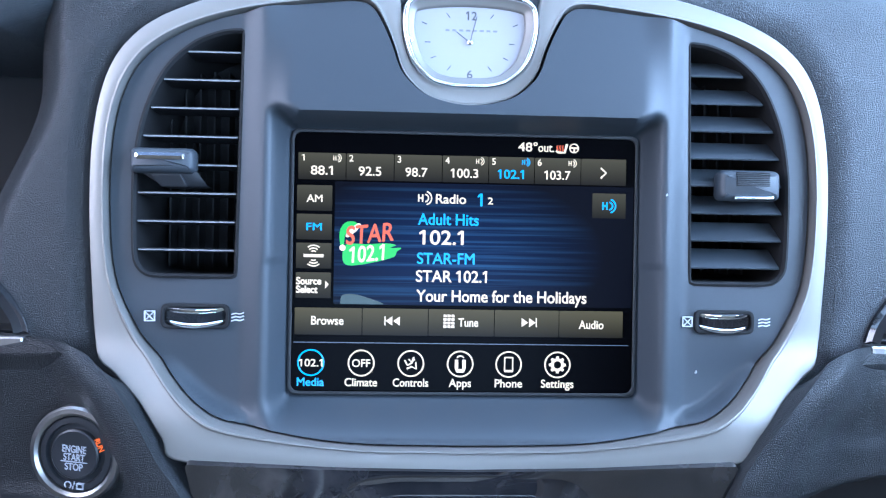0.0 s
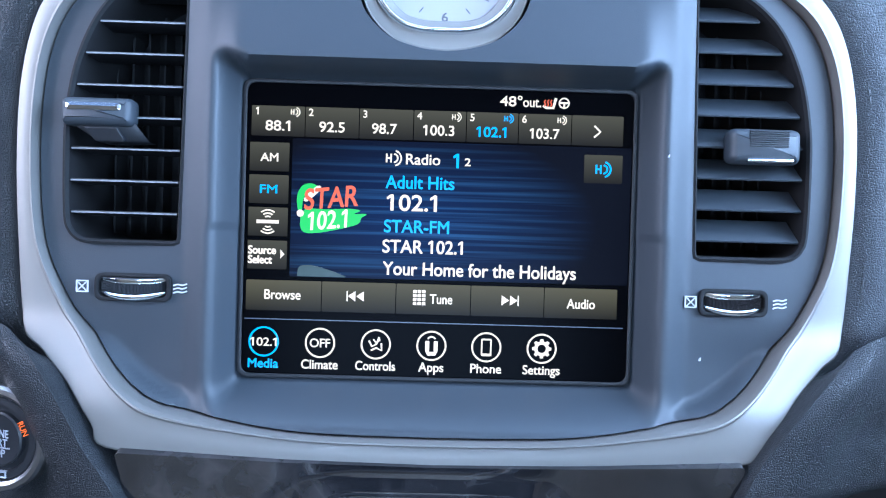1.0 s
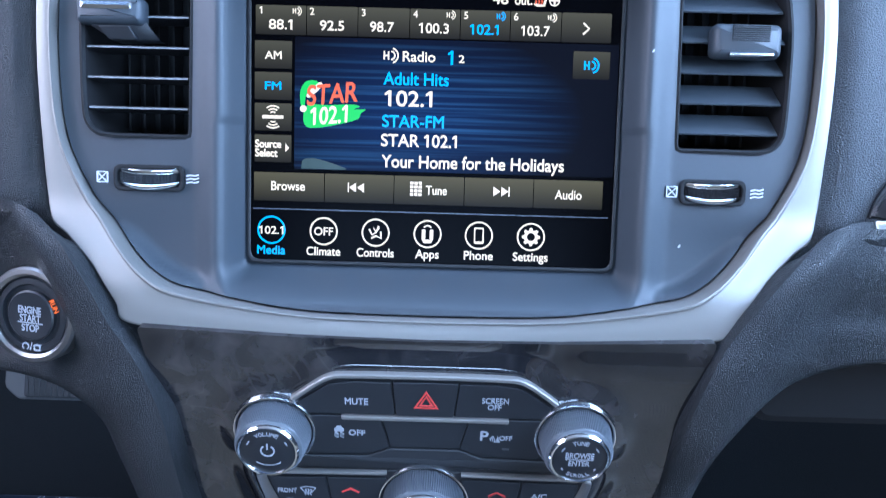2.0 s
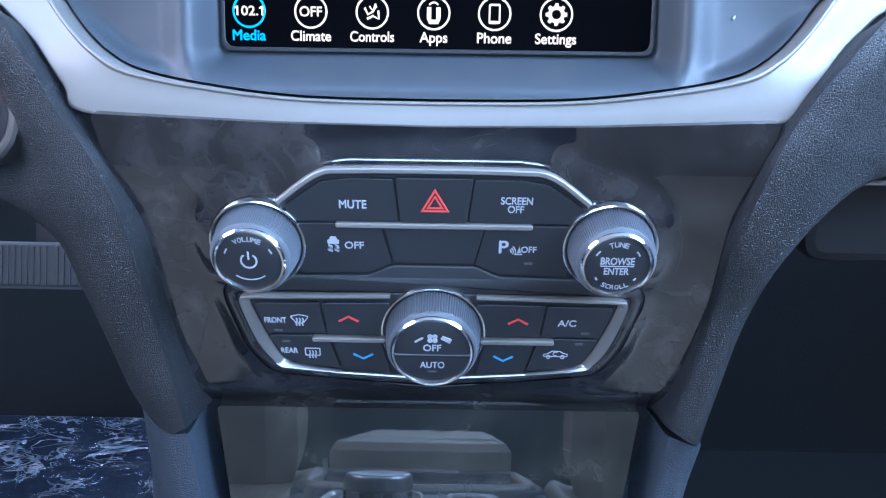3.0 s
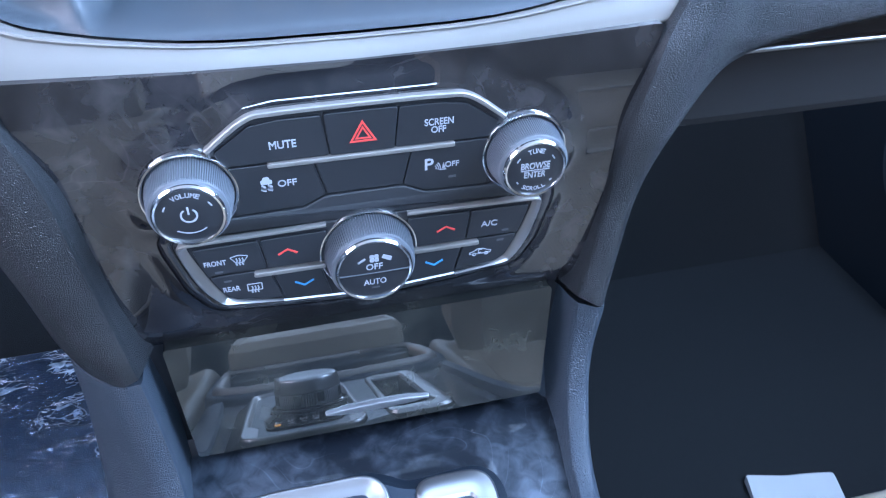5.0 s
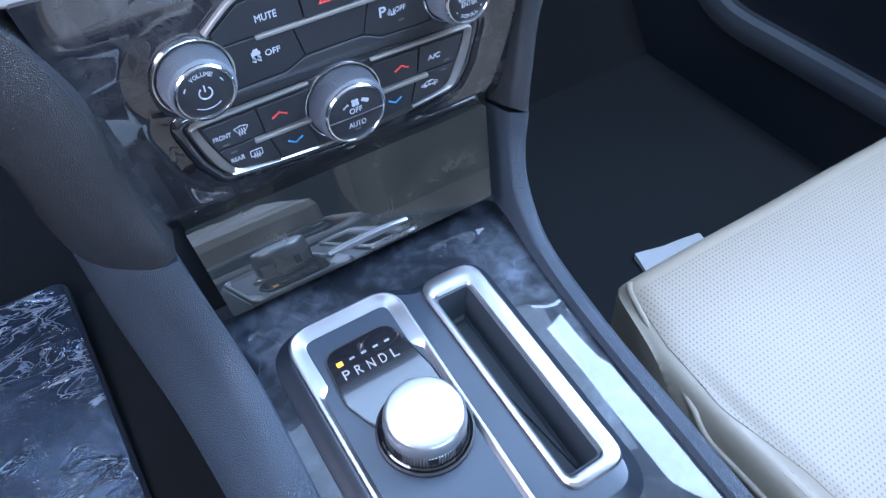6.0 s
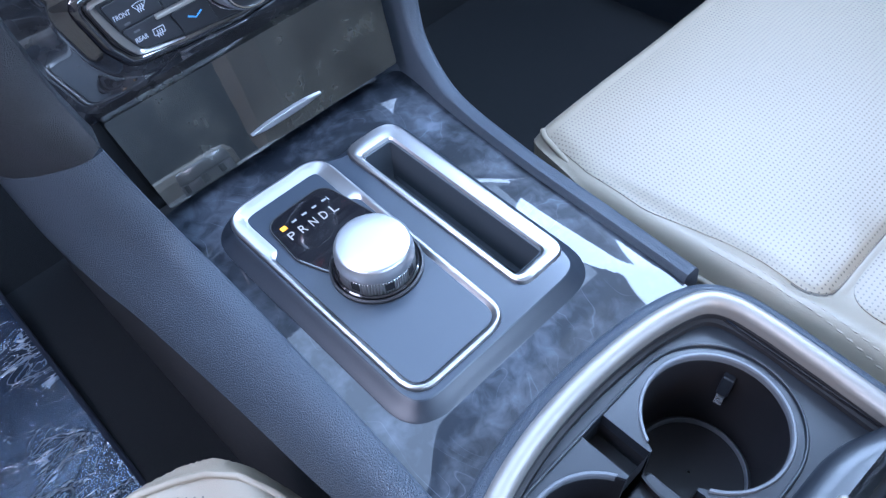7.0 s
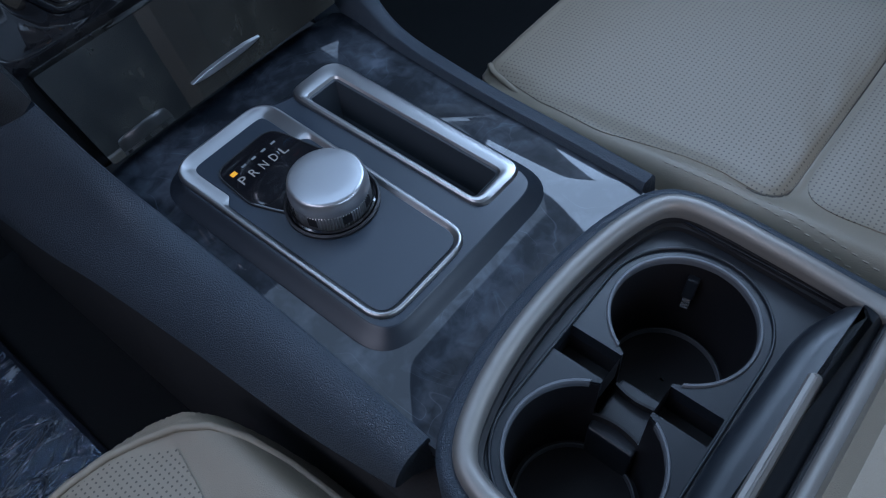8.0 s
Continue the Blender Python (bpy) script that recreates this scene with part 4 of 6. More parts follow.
def bar_along(pts, w, n0, n1, name, mat, parent, label=""):
    """A trim bar of rounded section along 2D points."""
    bm = bmesh.new()
    rows = []
    for i, p in enumerate(pts):
        d = (pts[min(i + 1, len(pts) - 1)] - pts[max(i - 1, 0)]).normalized()
        s = Vector((-d.y, d.x))
        rows.append([(p.x + s.x * a * w, p.y + s.y * a * w, h) for a, h in ((-0.5, n0), (-0.5, n1 - 0.0006), (-0.3, n1), (0.3, n1), (0.5, n1 - 0.0006), (0.5, n0))])
    skin(bm, rows, True, True, True)
    return part(name, bm, mat, parent, label)


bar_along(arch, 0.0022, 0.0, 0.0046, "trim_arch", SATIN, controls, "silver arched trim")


def button(loop, n1, parent, label=""):
    return part("button", slab(inset(loop, 0.00022), 0.001, n1, 0.0003), BUTTON, parent, label, smooth=0)


def poly(*pts):
    return rpoly([(*p, 0.0015) for p in pts], 4)


N1 = 0.0036
for s in (1, -1):
    button(poly((s * 0.0570, 0.0112), (s * 0.0134, 0.0112), (s * 0.0155, 0.0300), (s * 0.0330, 0.0300), (s * 0.0440, 0.0285), (s * 0.0585, 0.0183)), N1, controls)
    button(poly((s * 0.0570, 0.0106), (s * 0.0208, 0.0106), (s * 0.0165, -0.0074), (s * 0.0262, -0.0118), (s * 0.0540, -0.0125)), N1, controls)
button(poly((-0.0134, 0.0112), (0.0134, 0.0112), (0.0155, 0.0306), (-0.0150, 0.0306)), N1 + 0.0004, controls)
button(poly((-0.0204, 0.0106), (0.0208, 0.0106), (0.0165, -0.0072), (-0.0160, -0.0072)), N1, controls)
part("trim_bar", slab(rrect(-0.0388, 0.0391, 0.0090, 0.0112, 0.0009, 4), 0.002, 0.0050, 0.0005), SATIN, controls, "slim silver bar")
PRINT = material("white_button_print", (0.36, 0.375, 0.41), 0.5)
RED = material("red_button_print", (0.62, 0.06, 0.05), 0.5)
BLUE = material("blue_button_print", (0.10, 0.32, 0.62), 0.5)
LAMP_OFF = material("unlit_indicator", (0.07, 0.07, 0.075), 0.5)
word("MUTE", 0.0106, 0.0034, PRINT, controls, -0.0316, 0.0189, N1)
word("SCREEN", 0.0122, 0.0030, PRINT, controls, 0.0323, 0.0213, N1)
word("OFF", 0.0062, 0.0029, PRINT, controls, 0.0321, 0.0177, N1)
word("OFF", 0.0076, 0.0030, PRINT, controls, -0.0318, 0.0008, N1)
word("P", 0.0036, 0.0054, PRINT, controls, 0.0281, 0.0010, N1)
word("OFF", 0.0060, 0.0026, PRINT, controls, 0.0382, 0.0, N1)
tri = [Vector((0.0005 + r * math.cos(radians(a)), 0.0195 + r * math.sin(radians(a)))) for r in (0.0066,) for a in (90, 210, 330)]
bm = ring(tri, inset(tri, 0.0008), 0.003, N1 + 0.0007, 0.0001)
t2 = inset(tri, 0.0013)
ring(t2, inset(t2, 0.0007), 0.003, N1 + 0.0007, 0.0001, bm)
symbol("hazard_symbol", bm, RED, controls, "red hazard triangle", smooth=0)
# car with skid lines
bm = prism_into(bmesh.new(), rpoly([(-0.0424, 0.0012, 0.0003), (-0.0380, 0.0012, 0.0003), (-0.0378, 0.0030, 0.0003), (-0.0386, 0.0032, 0.0002), (-0.0391, 0.0046, 0.0004), (-0.0413, 0.0046, 0.0004), (-0.0418, 0.0032, 0.0002), (-0.0426, 0.0030, 0.0003)], 2), N1, N1 + 0.0002)
for dx in (-0.0014, 0.0012):
    strip(spline([(-0.0402 + dx - 0.0006, 0.0008), (-0.0402 + dx + 0.0008, -0.0002), (-0.0402 + dx - 0.0008, -0.0012), (-0.0402 + dx + 0.0010, -0.0022)], 4), 0.0007, N1, bm)
symbol("traction_symbol", bm, PRINT, controls, smooth=0)
bm = bmesh.new()
for k in range(3):
    strip(arc(0.0300, -0.0012, 0.0012 + 0.0009 * k, -25, 55, 6), 0.0004, N1, bm)
prism_into(bm, [Vector((0.0336, -0.0016)), Vector((0.0352, -0.0016)), Vector((0.0345, 0.0014))], N1, N1 + 0.0002)
strip([(0.0330, -0.0022), (0.0356, -0.0022)], 0.0005, N1, bm)
symbol("parking_symbol", bm, PRINT, controls, smooth=0)


def lamp(u, v, parent, n=N1):
    part("indicator", slab(rrect(u - 0.0017, u + 0.0017, v - 0.0006, v + 0.0006, 0.0002, 2), n - 0.0005, n + 0.0001, 0.0001), LAMP_OFF, parent, "unlit indicator window")


lamp(0.0384, -0.0065, controls)

climate = thing("climate_control_pod", CLIMATE, "black climate control pod with silver edging and printed buttons", "control panel", "control pods")
part("base", slab(POD2, -0.004, 0.0032, 0.001), DARK, climate, "black base")
part("surround", shell(POD2, [(-0.0068, -0.004), (-0.0066, -0.0002), (-0.0056, 0.0008), (-0.0040, 0.0024), (-0.0026, 0.0030), (-0.0012, 0.0028), (0.0, 0.0016), (0.0008, 0.0012)], False, False), WOOD, climate, "swelling glossy burl rim", smooth=50)
N2 = 0.0044
for s in (1, -1):
    edge = spline([(s * 0.0180, -0.0226), (s * 0.050, -0.0232), (s * 0.0765, -0.0238), (s * 0.0800, -0.0252)], 5)
    bar_along(edge, 0.0016, 0.0, 0.0054, "trim_edge", SATIN, climate, "thin silver edge")
    # the broad tapering corner trim
    out = spline([(s * 0.0790, -0.0244), (s * 0.0812, -0.0270), (s * 0.0762, -0.0450), (s * 0.0700, -0.0555), (s * 0.0640, -0.0590), (s * 0.0405, -0.0617)], 6)
    inn = spline([(s * 0.0760, -0.0250), (s * 0.0768, -0.0275), (s * 0.0714, -0.0430), (s * 0.0660, -0.0540), (s * 0.0615, -0.0574), (s * 0.0405, -0.0608)], 6)
    bm = bmesh.new()
    rows = [[(a.x * (1 - q) + b.x * q, a.y * (1 - q) + b.y * q, h) for q, h in ((0, 0.0), (0, 0.0046), (0.15, 0.0056), (0.6, 0.0050), (1, 0.0036), (1, 0.0))] for a, b in zip(out, inn)]
    skin(bm, rows, True, True, True)
    part("trim_corner", bm, SILVER, climate, "broad silver corner trim")
    button(poly((s * 0.0755, -0.0268), (s * 0.0477, -0.0262), (s * 0.0455, -0.0420), (s * 0.0712, -0.0422)), N2, climate)
    button(poly((s * 0.0709, -0.0428), (s * 0.0520, -0.0426), (s * 0.0440, -0.0462), (s * 0.0400, -0.0606), (s * 0.0610, -0.0578), (s * 0.0655, -0.0545)), N2, climate)
    button(poly((s * 0.0472, -0.0262), (s * 0.0180, -0.0258), (s * 0.0200, -0.0424), (s * 0.0450, -0.0424)), N2, climate)
    button(poly((s * 0.0434, -0.0464), (s * 0.0220, -0.0456), (s * 0.0180, -0.0630), (s * 0.0395, -0.0608)), N2, climate)
    part("trim_bar", slab(rrect(min(s * 0.0200, s * 0.0516), max(s * 0.0200, s * 0.0516), -0.0454, -0.0431, 0.0009, 4), 0.002, 0.0060, 0.0005), SATIN, climate, "slim silver bar")
    bm = strip([(s * 0.0358 - 0.0042, -0.0354), (s * 0.0358, -0.0330), (s * 0.0358 + 0.0042, -0.0354)], 0.0010, N2)
    part("arrow_up", bm, RED, climate, "red up arrow", smooth=0)
    bm = strip([(s * 0.0303 - 0.0042, -0.0522), (s * 0.0303, -0.0546), (s * 0.0303 + 0.0042, -0.0522)], 0.0010, N2)
    part("arrow_down", bm, BLUE, climate, "blue down arrow", smooth=0)
word("FRONT", 0.0092, 0.0026, PRINT, climate, -0.0669, -0.0353, N2)
word("REAR", 0.0072, 0.0026, PRINT, climate, -0.0622, -0.0509, N2)
word("A/C", 0.0076, 0.0030, PRINT, climate, 0.0564, -0.0346, N2)
bm = ring(rpoly([(-0.0582, -0.0368, 0.0008), (-0.0550, -0.0368, 0.0008), (-0.0524, -0.0332, 0.0006), (-0.0566, -0.0322, 0.004), (-0.0608, -0.0332, 0.0006)], 3), inset(rpoly([(-0.0582, -0.0368, 0.0008), (-0.0550, -0.0368, 0.0008), (-0.0524, -0.0332, 0.0006), (-0.0566, -0.0322, 0.004), (-0.0608, -0.0332, 0.0006)], 3), 0.0004), N2 - 0.0004, N2 + 0.0002, 0.0001)
for k in (-1, 0, 1):
    strip(spline([(-0.0566 + k * 0.0013, -0.0340), (-0.0563 + k * 0.0013, -0.0354), (-0.0569 + k * 0.0013, -0.0366), (-0.0565 + k * 0.0013, -0.0379)], 3), 0.0006, N2 + 0.0001, bm)
symbol("defrost_symbol", bm, PRINT, climate, "windscreen symbol", smooth=0)
bm = ring(rrect(-0.0556, -0.0488, -0.0536, -0.0494, 0.0006, 3), rrect(-0.0551, -0.0493, -0.0531, -0.0499, 0.0003, 3), N2 - 0.0004, N2 + 0.0002, 0.0001)
for k in (-1, 0, 1):
    strip(spline([(-0.0522 + k * 0.0013, -0.0508), (-0.0519 + k * 0.0013, -0.0522), (-0.0525 + k * 0.0013, -0.0534), (-0.0521 + k * 0.0013, -0.0547)], 3), 0.0006, N2 + 0.0001, bm)
symbol("defrost_symbol", bm, PRINT, climate, "rear window symbol", smooth=0)
car = rpoly([(0.0474, -0.0520, 0.0006), (0.0580, -0.0520, 0.0006), (0.0582, -0.0504, 0.0006), (0.0562, -0.0500, 0.001), (0.0545, -0.0488, 0.001), (0.0512, -0.0488, 0.001), (0.0494, -0.0502, 0.001), (0.0474, -0.0507, 0.0006)], 3)
bm = ring(car, inset(car, 0.0004), N2 - 0.0004, N2 + 0.0002, 0.0001)
strip(arc(0.0528, -0.0504, 0.0010, 40, 300, 8), 0.0004, N2, bm)
for u in (0.0498, 0.0558):
    ring(circle(u, -0.0520, 0.0010, 12), circle(u, -0.0520, 0.0006, 12), N2 - 0.0004, N2 + 0.0003, 0.0001, bm)
symbol("recirculation_symbol", bm, PRINT, climate, "car outline with an arrow", smooth=0)
for u, v in ((-0.0660, -0.0405), (-0.0632, -0.0462), (0.0645, -0.0397), (0.0624, -0.0453)):
    lamp(u, v, climate, N2)


def control_knob(name, cu, cv, r, label, n0=0.0, cap=0.64):
    """A knurled knob with a chrome lip, in a thin silver ring."""
    k = thing(name, CLIMATE @ pose(cu, cv, n0), label, "knob", "stack knobs")
    part("silver_ring", lathe([(r, -0.004), (r, 0.0034), (r - 0.0004, 0.0044), (r - 0.0010, 0.0046), (r - 0.0016, 0.0040), (r - 0.0019, 0.0028), (r - 0.0019, 0.0)], cap0=False, cap1=False), CHROME, k, "thin bright ring")
    part("well", lathe([(r - 0.0012, 0.0008), (r - 0.0030, 0.0008)], cap1=True), DARK, k)
    g = r - 0.0021
    part("barrel", lathe([(g, 0.000), (g, 0.0030), (r * cap + 0.0034, 0.0152), (r * cap + 0.0026, 0.0162)], teeth=110, depth=0.0006), RUBBER, k, "ribbed grey grip")
    f = r * cap
    part("shoulder", lathe([(f + 0.0030, 0.0150), (f + 0.0026, 0.0162), (f + 0.0018, 0.0166), (f + 0.0012, 0.0166)]), RUBBER, k)
    part("chrome_lip", lathe([(f + 0.0018, 0.0156), (f + 0.0016, 0.0180), (f + 0.0009, 0.0189), (f + 0.0001, 0.0187), (f - 0.0004, 0.0176)], cap0=False, cap1=False), CHROME, k, "chrome lip")
    part("cap", lathe([(f + 0.0002, 0.0166), (f - 0.0001, 0.0178), (f - 0.0010, 0.0182), (f * 0.5, 0.0185), (0.0005, 0.0186)]), BUTTON, k, "matt black cap")
    return k


def curved_word(body, r, mid, size, mat, parent, cu, cv, n, up=True, spread=13.0):
    for i, ch in enumerate(body):
        a = mid + (-(i - (len(body) - 1) / 2) if up else (i - (len(body) - 1) / 2)) * spread
        w = size * (0.35 if ch == "I" else 0.78)
        word(ch, w, size, mat, parent, cu + r * math.cos(radians(a)), cv + r * math.sin(radians(a)), n, rot=a - 90 if up else a + 90)


FACE = 0.0187
volume = control_knob("volume_knob", -0.0706, 0.0006, 0.0197, "round ribbed volume knob with chrome lip")
curved_word("VOLUME", 0.0098, 90, 0.0020, PRINT, volume, 0, 0, FACE - 0.0004, True, 11)
bm = strip(arc(0, 0.0006, 0.0030, -235, 55, 20), 0.0007, FACE - 0.0001)
strip([(0, 0.0012), (0, 0.0046)], 0.0007, FACE - 0.0001, bm)
symbol("power_symbol", bm, PRINT, volume, smooth=0)
part("arc_mark", strip(arc(0, 0.0020, 0.0098, -125, -55, 14), 0.0005, FACE - 0.0004), PRINT, volume, smooth=0)
for a0, a1 in ((35, 22), (145, 158)):
    part("arc_mark", strip(arc(0, 0, 0.0098, a0, a1, 5), 0.0006, FACE - 0.0004), PRINT, volume, smooth=0)
tune = control_knob("tune_knob", 0.0706, 0.0014, 0.0194, "round ribbed tuning knob with chrome lip")
curved_word("TUNE", 0.0092, 90, 0.0021, PRINT, tune, 0, 0, FACE - 0.0004, True, 12)
curved_word("SCROLL", 0.0094, -90, 0.0019, PRINT, tune, 0, 0, FACE - 0.0004, False, 11)
word("BROWSE", 0.0128, 0.0030, PRINT, tune, 0, 0.0022, FACE - 0.0002)
word("ENTER", 0.0094, 0.0029, PRINT, tune, 0, -0.0022, FACE - 0.0002)
part("line_mark", strip([(-0.0064, 0), (0.0064, 0)], 0.0004, FACE - 0.0002), PRINT, tune, smooth=0)
for a0, a1 in ((42, 28), (138, 152), (-42, -34), (-138, -146)):
    part("arc_mark", strip(arc(0, 0, 0.0094, a0, a1, 5), 0.0006, FACE - 0.0004), PRINT, tune, smooth=0)
fan = control_knob("fan_knob", 0.0, -0.0408, 0.0226, "large ribbed fan knob with off and auto caps", cap=0.69)
part("cap_gap", strip([(-0.0154, -0.0016), (0.0154, -0.0016)], 0.0007, FACE - 0.0010, thick=0.0011), DARK, fan, smooth=0)
part("cap_edge", strip([(-0.0153, -0.0009), (0.0153, -0.0009)], 0.0003, FACE - 0.0010, thick=0.0012), RUBBER, fan, "grey cap edge", smooth=0)
word("OFF", 0.0072, 0.0031, PRINT, fan, 0, 0.0026, FACE - 0.0002)
word("AUTO", 0.0100, 0.0031, PRINT, fan, 0, -0.0060, FACE - 0.0003)
bm = bmesh.new()
for k in range(4):
    a = radians(45 + 90 * k)
    prism_into(bm, circle(0.0001 + 0.0014 * math.cos(a), 0.0072 + 0.0013 * math.sin(a), 0.0011, 12), FACE - 0.0004, FACE - 0.0001 + 0.0001 * k)
prism_into(bm, [Vector(p) for p in ((0.0034, 0.0070), (0.0042, 0.0086), (0.0080, 0.0068), (0.0072, 0.0048))], FACE - 0.0005, FACE)
strip([(-0.0070, 0.0054), (-0.0056, 0.0064), (-0.0038, 0.0074)], 0.0009, FACE - 0.0004, bm, 0.0004)
symbol("fan_symbol", bm, PRINT, fan, "fan symbol with rising bar", smooth=0)
part("indicator", slab(rrect(-0.0018, 0.0018, -0.0100, -0.0090, 0.0002, 2), FACE - 0.001, FACE - 0.0002, 0.0001), LAMP_OFF, fan, "unlit indicator window")

# storage door under the panel
door = thing("storage_door", CLIMATE @ pose(0, 0, 0), "glossy dark storage door with a silver finger bar", "storage compartment")
loop = rpoly([(-0.0935, -0.1450, 0.002), (0.0870, -0.1450, 0.002), (0.0950, -0.0862, 0.002), (-0.1000, -0.0868, 0.002)], 3)


def door_height(u, v):
    """A slightly bowed slope that faces upward."""
    q = -0.087 - v
    return -0.0005 + 0.330 * q


bm = boolean(field(-0.104, 0.102, 60, -0.153, -0.084, 90, door_height, -0.012), [prism(loop, -0.05, 0.05)], ["INTERSECT"])
part("panel", bm, burl("smoked_lacquer", (0.008, 0.009, 0.009), (0.042, 0.042, 0.035), 0.4, 2.0, 0.03), door, smooth=40)
part("finger_bar", slab(rpoly([(-0.0290, -0.1342, 0.0008), (-0.018, -0.1358, 0.02), (-0.0018, -0.1362, 0.03), (0.014, -0.1358, 0.02), (0.0252, -0.1342, 0.0008), (0.0252, -0.1330, 0.0008), (0.014, -0.1316, 0.02), (-0.0018, -0.1312, 0.03), (-0.018, -0.1316, 0.02), (-0.0290, -0.1330, 0.0008)], 4), 0.0105, 0.0170, 0.0006), KNOBMETAL, door, "lens-shaped silver finger bar")
backing = tagged(part("panel_backing", prism(rpoly([(-0.112, -0.165, 0.001), (0.108, -0.165, 0.001), (0.112, -0.07, 0.001), (-0.114, -0.07, 0.001)], 1), -0.05, -0.010), DARK), "black recess behind the storage door", "dashboard trim")
backing.matrix_world = CLIMATE

# ---- dash pads and lower dash ----
def rolled(u, v):
    """Distance from the silver band, zero under it."""
    return gap_to(OUTER, u, v)


def pad_right(u, v):
    d = rolled(u, v)
    seam = 0.0012 * math.exp(-((d - 0.0085) / 0.0011) ** 2)
    return 0.0005 + 0.0075 * math.sqrt(sstep(0.0, 0.012, d)) - seam - 0.05 * max(0, abs(u) - 0.20) - 1.6 * max(0.0, v - 0.125) ** 1.35 - 0.004 * sstep(-0.035, -0.06, v)


def pad_left(u, v):
    a = -u
    d = rolled(u, v)
    edge = 0.194 + 0.030 * sstep(0.090, 0.0, v) + 0.06 * max(0.0, 0.02 - v)
    seam = 0.0012 * math.exp(-((d - 0.0085) / 0.0011) ** 2)
    return 0.0005 + 0.0075 * math.sqrt(sstep(0.0, 0.012, d)) - seam - 0.04 * max(0, a - 0.20) - 14.0 * max(0.0, a - edge) ** 1.7 - 1.6 * max(0.0, v - 0.125) ** 1.35 - 0.004 * sstep(-0.035, -0.06, v)


dashboard = thing("dashboard", pose(0, 0, 0), "dark grained vinyl dashboard with padded top", "dashboard")


def on_screen(ob):
    ob.matrix_local = SCREEN
    return ob


def pad_body(*size):
    return boolean(field(*size), [prism(inset(OUTER, 0.003), -0.4, 0.2), prism([p + Vector((0, 0.110)) for p in inset(CLOCK, -0.004)], -0.41, 0.21)], ["DIFFERENCE"] * 2)


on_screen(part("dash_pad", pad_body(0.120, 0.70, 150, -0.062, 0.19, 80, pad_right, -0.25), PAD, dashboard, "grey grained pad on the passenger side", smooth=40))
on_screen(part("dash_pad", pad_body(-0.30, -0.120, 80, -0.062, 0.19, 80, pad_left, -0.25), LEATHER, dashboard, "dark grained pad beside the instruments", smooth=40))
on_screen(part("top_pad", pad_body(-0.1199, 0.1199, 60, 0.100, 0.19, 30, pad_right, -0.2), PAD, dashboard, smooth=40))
# a sewn seam beside the band on the passenger side
edge = [p for p in inset(OUTER, -0.0085) if p.x > 0.06 and -0.045 < p.y < 0.185]
bm = bmesh.new()
run, step = 0.0, 0.0
for p, q in zip(edge, edge[1:]):
    d = q - p
    if d.length > 0.03:
        continue
    run = step
    while run < d.length:
        c, t = p + d * (run / d.length), d.normalized()
        n = pad_right(c.x, c.y) + 0.0004
        side = Vector((-t.y, t.x)) * 0.00045
        prism_into(bm, [c - t * 0.0010 - side, c + t * 0.0010 - side, c + t * 0.0010 + side, c - t * 0.0010 + side], n - 0.001, n)
        run += 0.0034
    step = run - d.length
stitches = tagged(part("stitching", bm, BUTTON, dashboard, "dark sewn stitches along the pad's edge", smooth=0), kind="stuff")
on_screen(stitches)
# the thick padded end of the instrument hood
bm = shell(rpoly([(-0.20, -0.020, 0.02), (0.030, -0.024, 0.016), (0.058, -0.014, 0.014), (0.066, 0.05, 0.02), (-0.20, 0.06, 0.02)], 6), [(0.004, -0.12), (0, 0.016), (0.003, 0.026), (0.008, 0.032), (0.015, 0.035)])
hood = part("instrument_hood", bm, PAD, dashboard, smooth=50)
hood.matrix_local = SCREEN @ pose(-0.262, 0.137, -0.020)
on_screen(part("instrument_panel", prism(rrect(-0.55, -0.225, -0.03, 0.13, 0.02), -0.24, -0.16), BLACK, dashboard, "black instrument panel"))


def accent(side):
    """The end of the dash accent: a glossy black cap over a silver strip."""
    m = SCREEN @ (pose(0.2035, 0, 0.006) if side > 0 else pose(-0.2110, 0, 0.004))
    t = thing("dash_accent", m, "glossy black dash accent over a silver strip", "dashboard trim", "dash accents")
    s = side
    far = 0.40 if side > 0 else 0.10
    cap = spline([(0.0, -0.0365), (0.004, -0.0260), (0.014, -0.0130), (0.026, -0.0050), (0.06, 0.002), (far, 0.006)], 5) + [Vector((far, -0.0365))]
    cap = [Vector((s * p.x, p.y)) for p in cap]
    part("black_cap", shell(cap, [(0, -0.02), (0, 0.004), (0.0015, 0.0065), (0.005, 0.0080)]), GLOSS, t)
    low = [Vector((s * a, b)) for a, b in ((0, -0.0375), (far, -0.0375), (far, -0.0450), (0.0008, -0.0450))]
    part("silver_strip", slab(low, -0.02, 0.0095, 0.0012), SILVER, t, "silver strip")


accent(1)
accent(-1)


def hermite(p, tp, q, tq, n):
    """Points on a smooth curve from p to q that leaves along tp and arrives along tq."""
    d = (q - p).length
    out = []
    for k in range(n + 1):
        t = k / n
        out.append(p * (2 * t ** 3 - 3 * t * t + 1) + tp * d * (t ** 3 - 2 * t * t + t) + q * (3 * t * t - 2 * t ** 3) + tq * d * (t ** 3 - t * t))
    return out


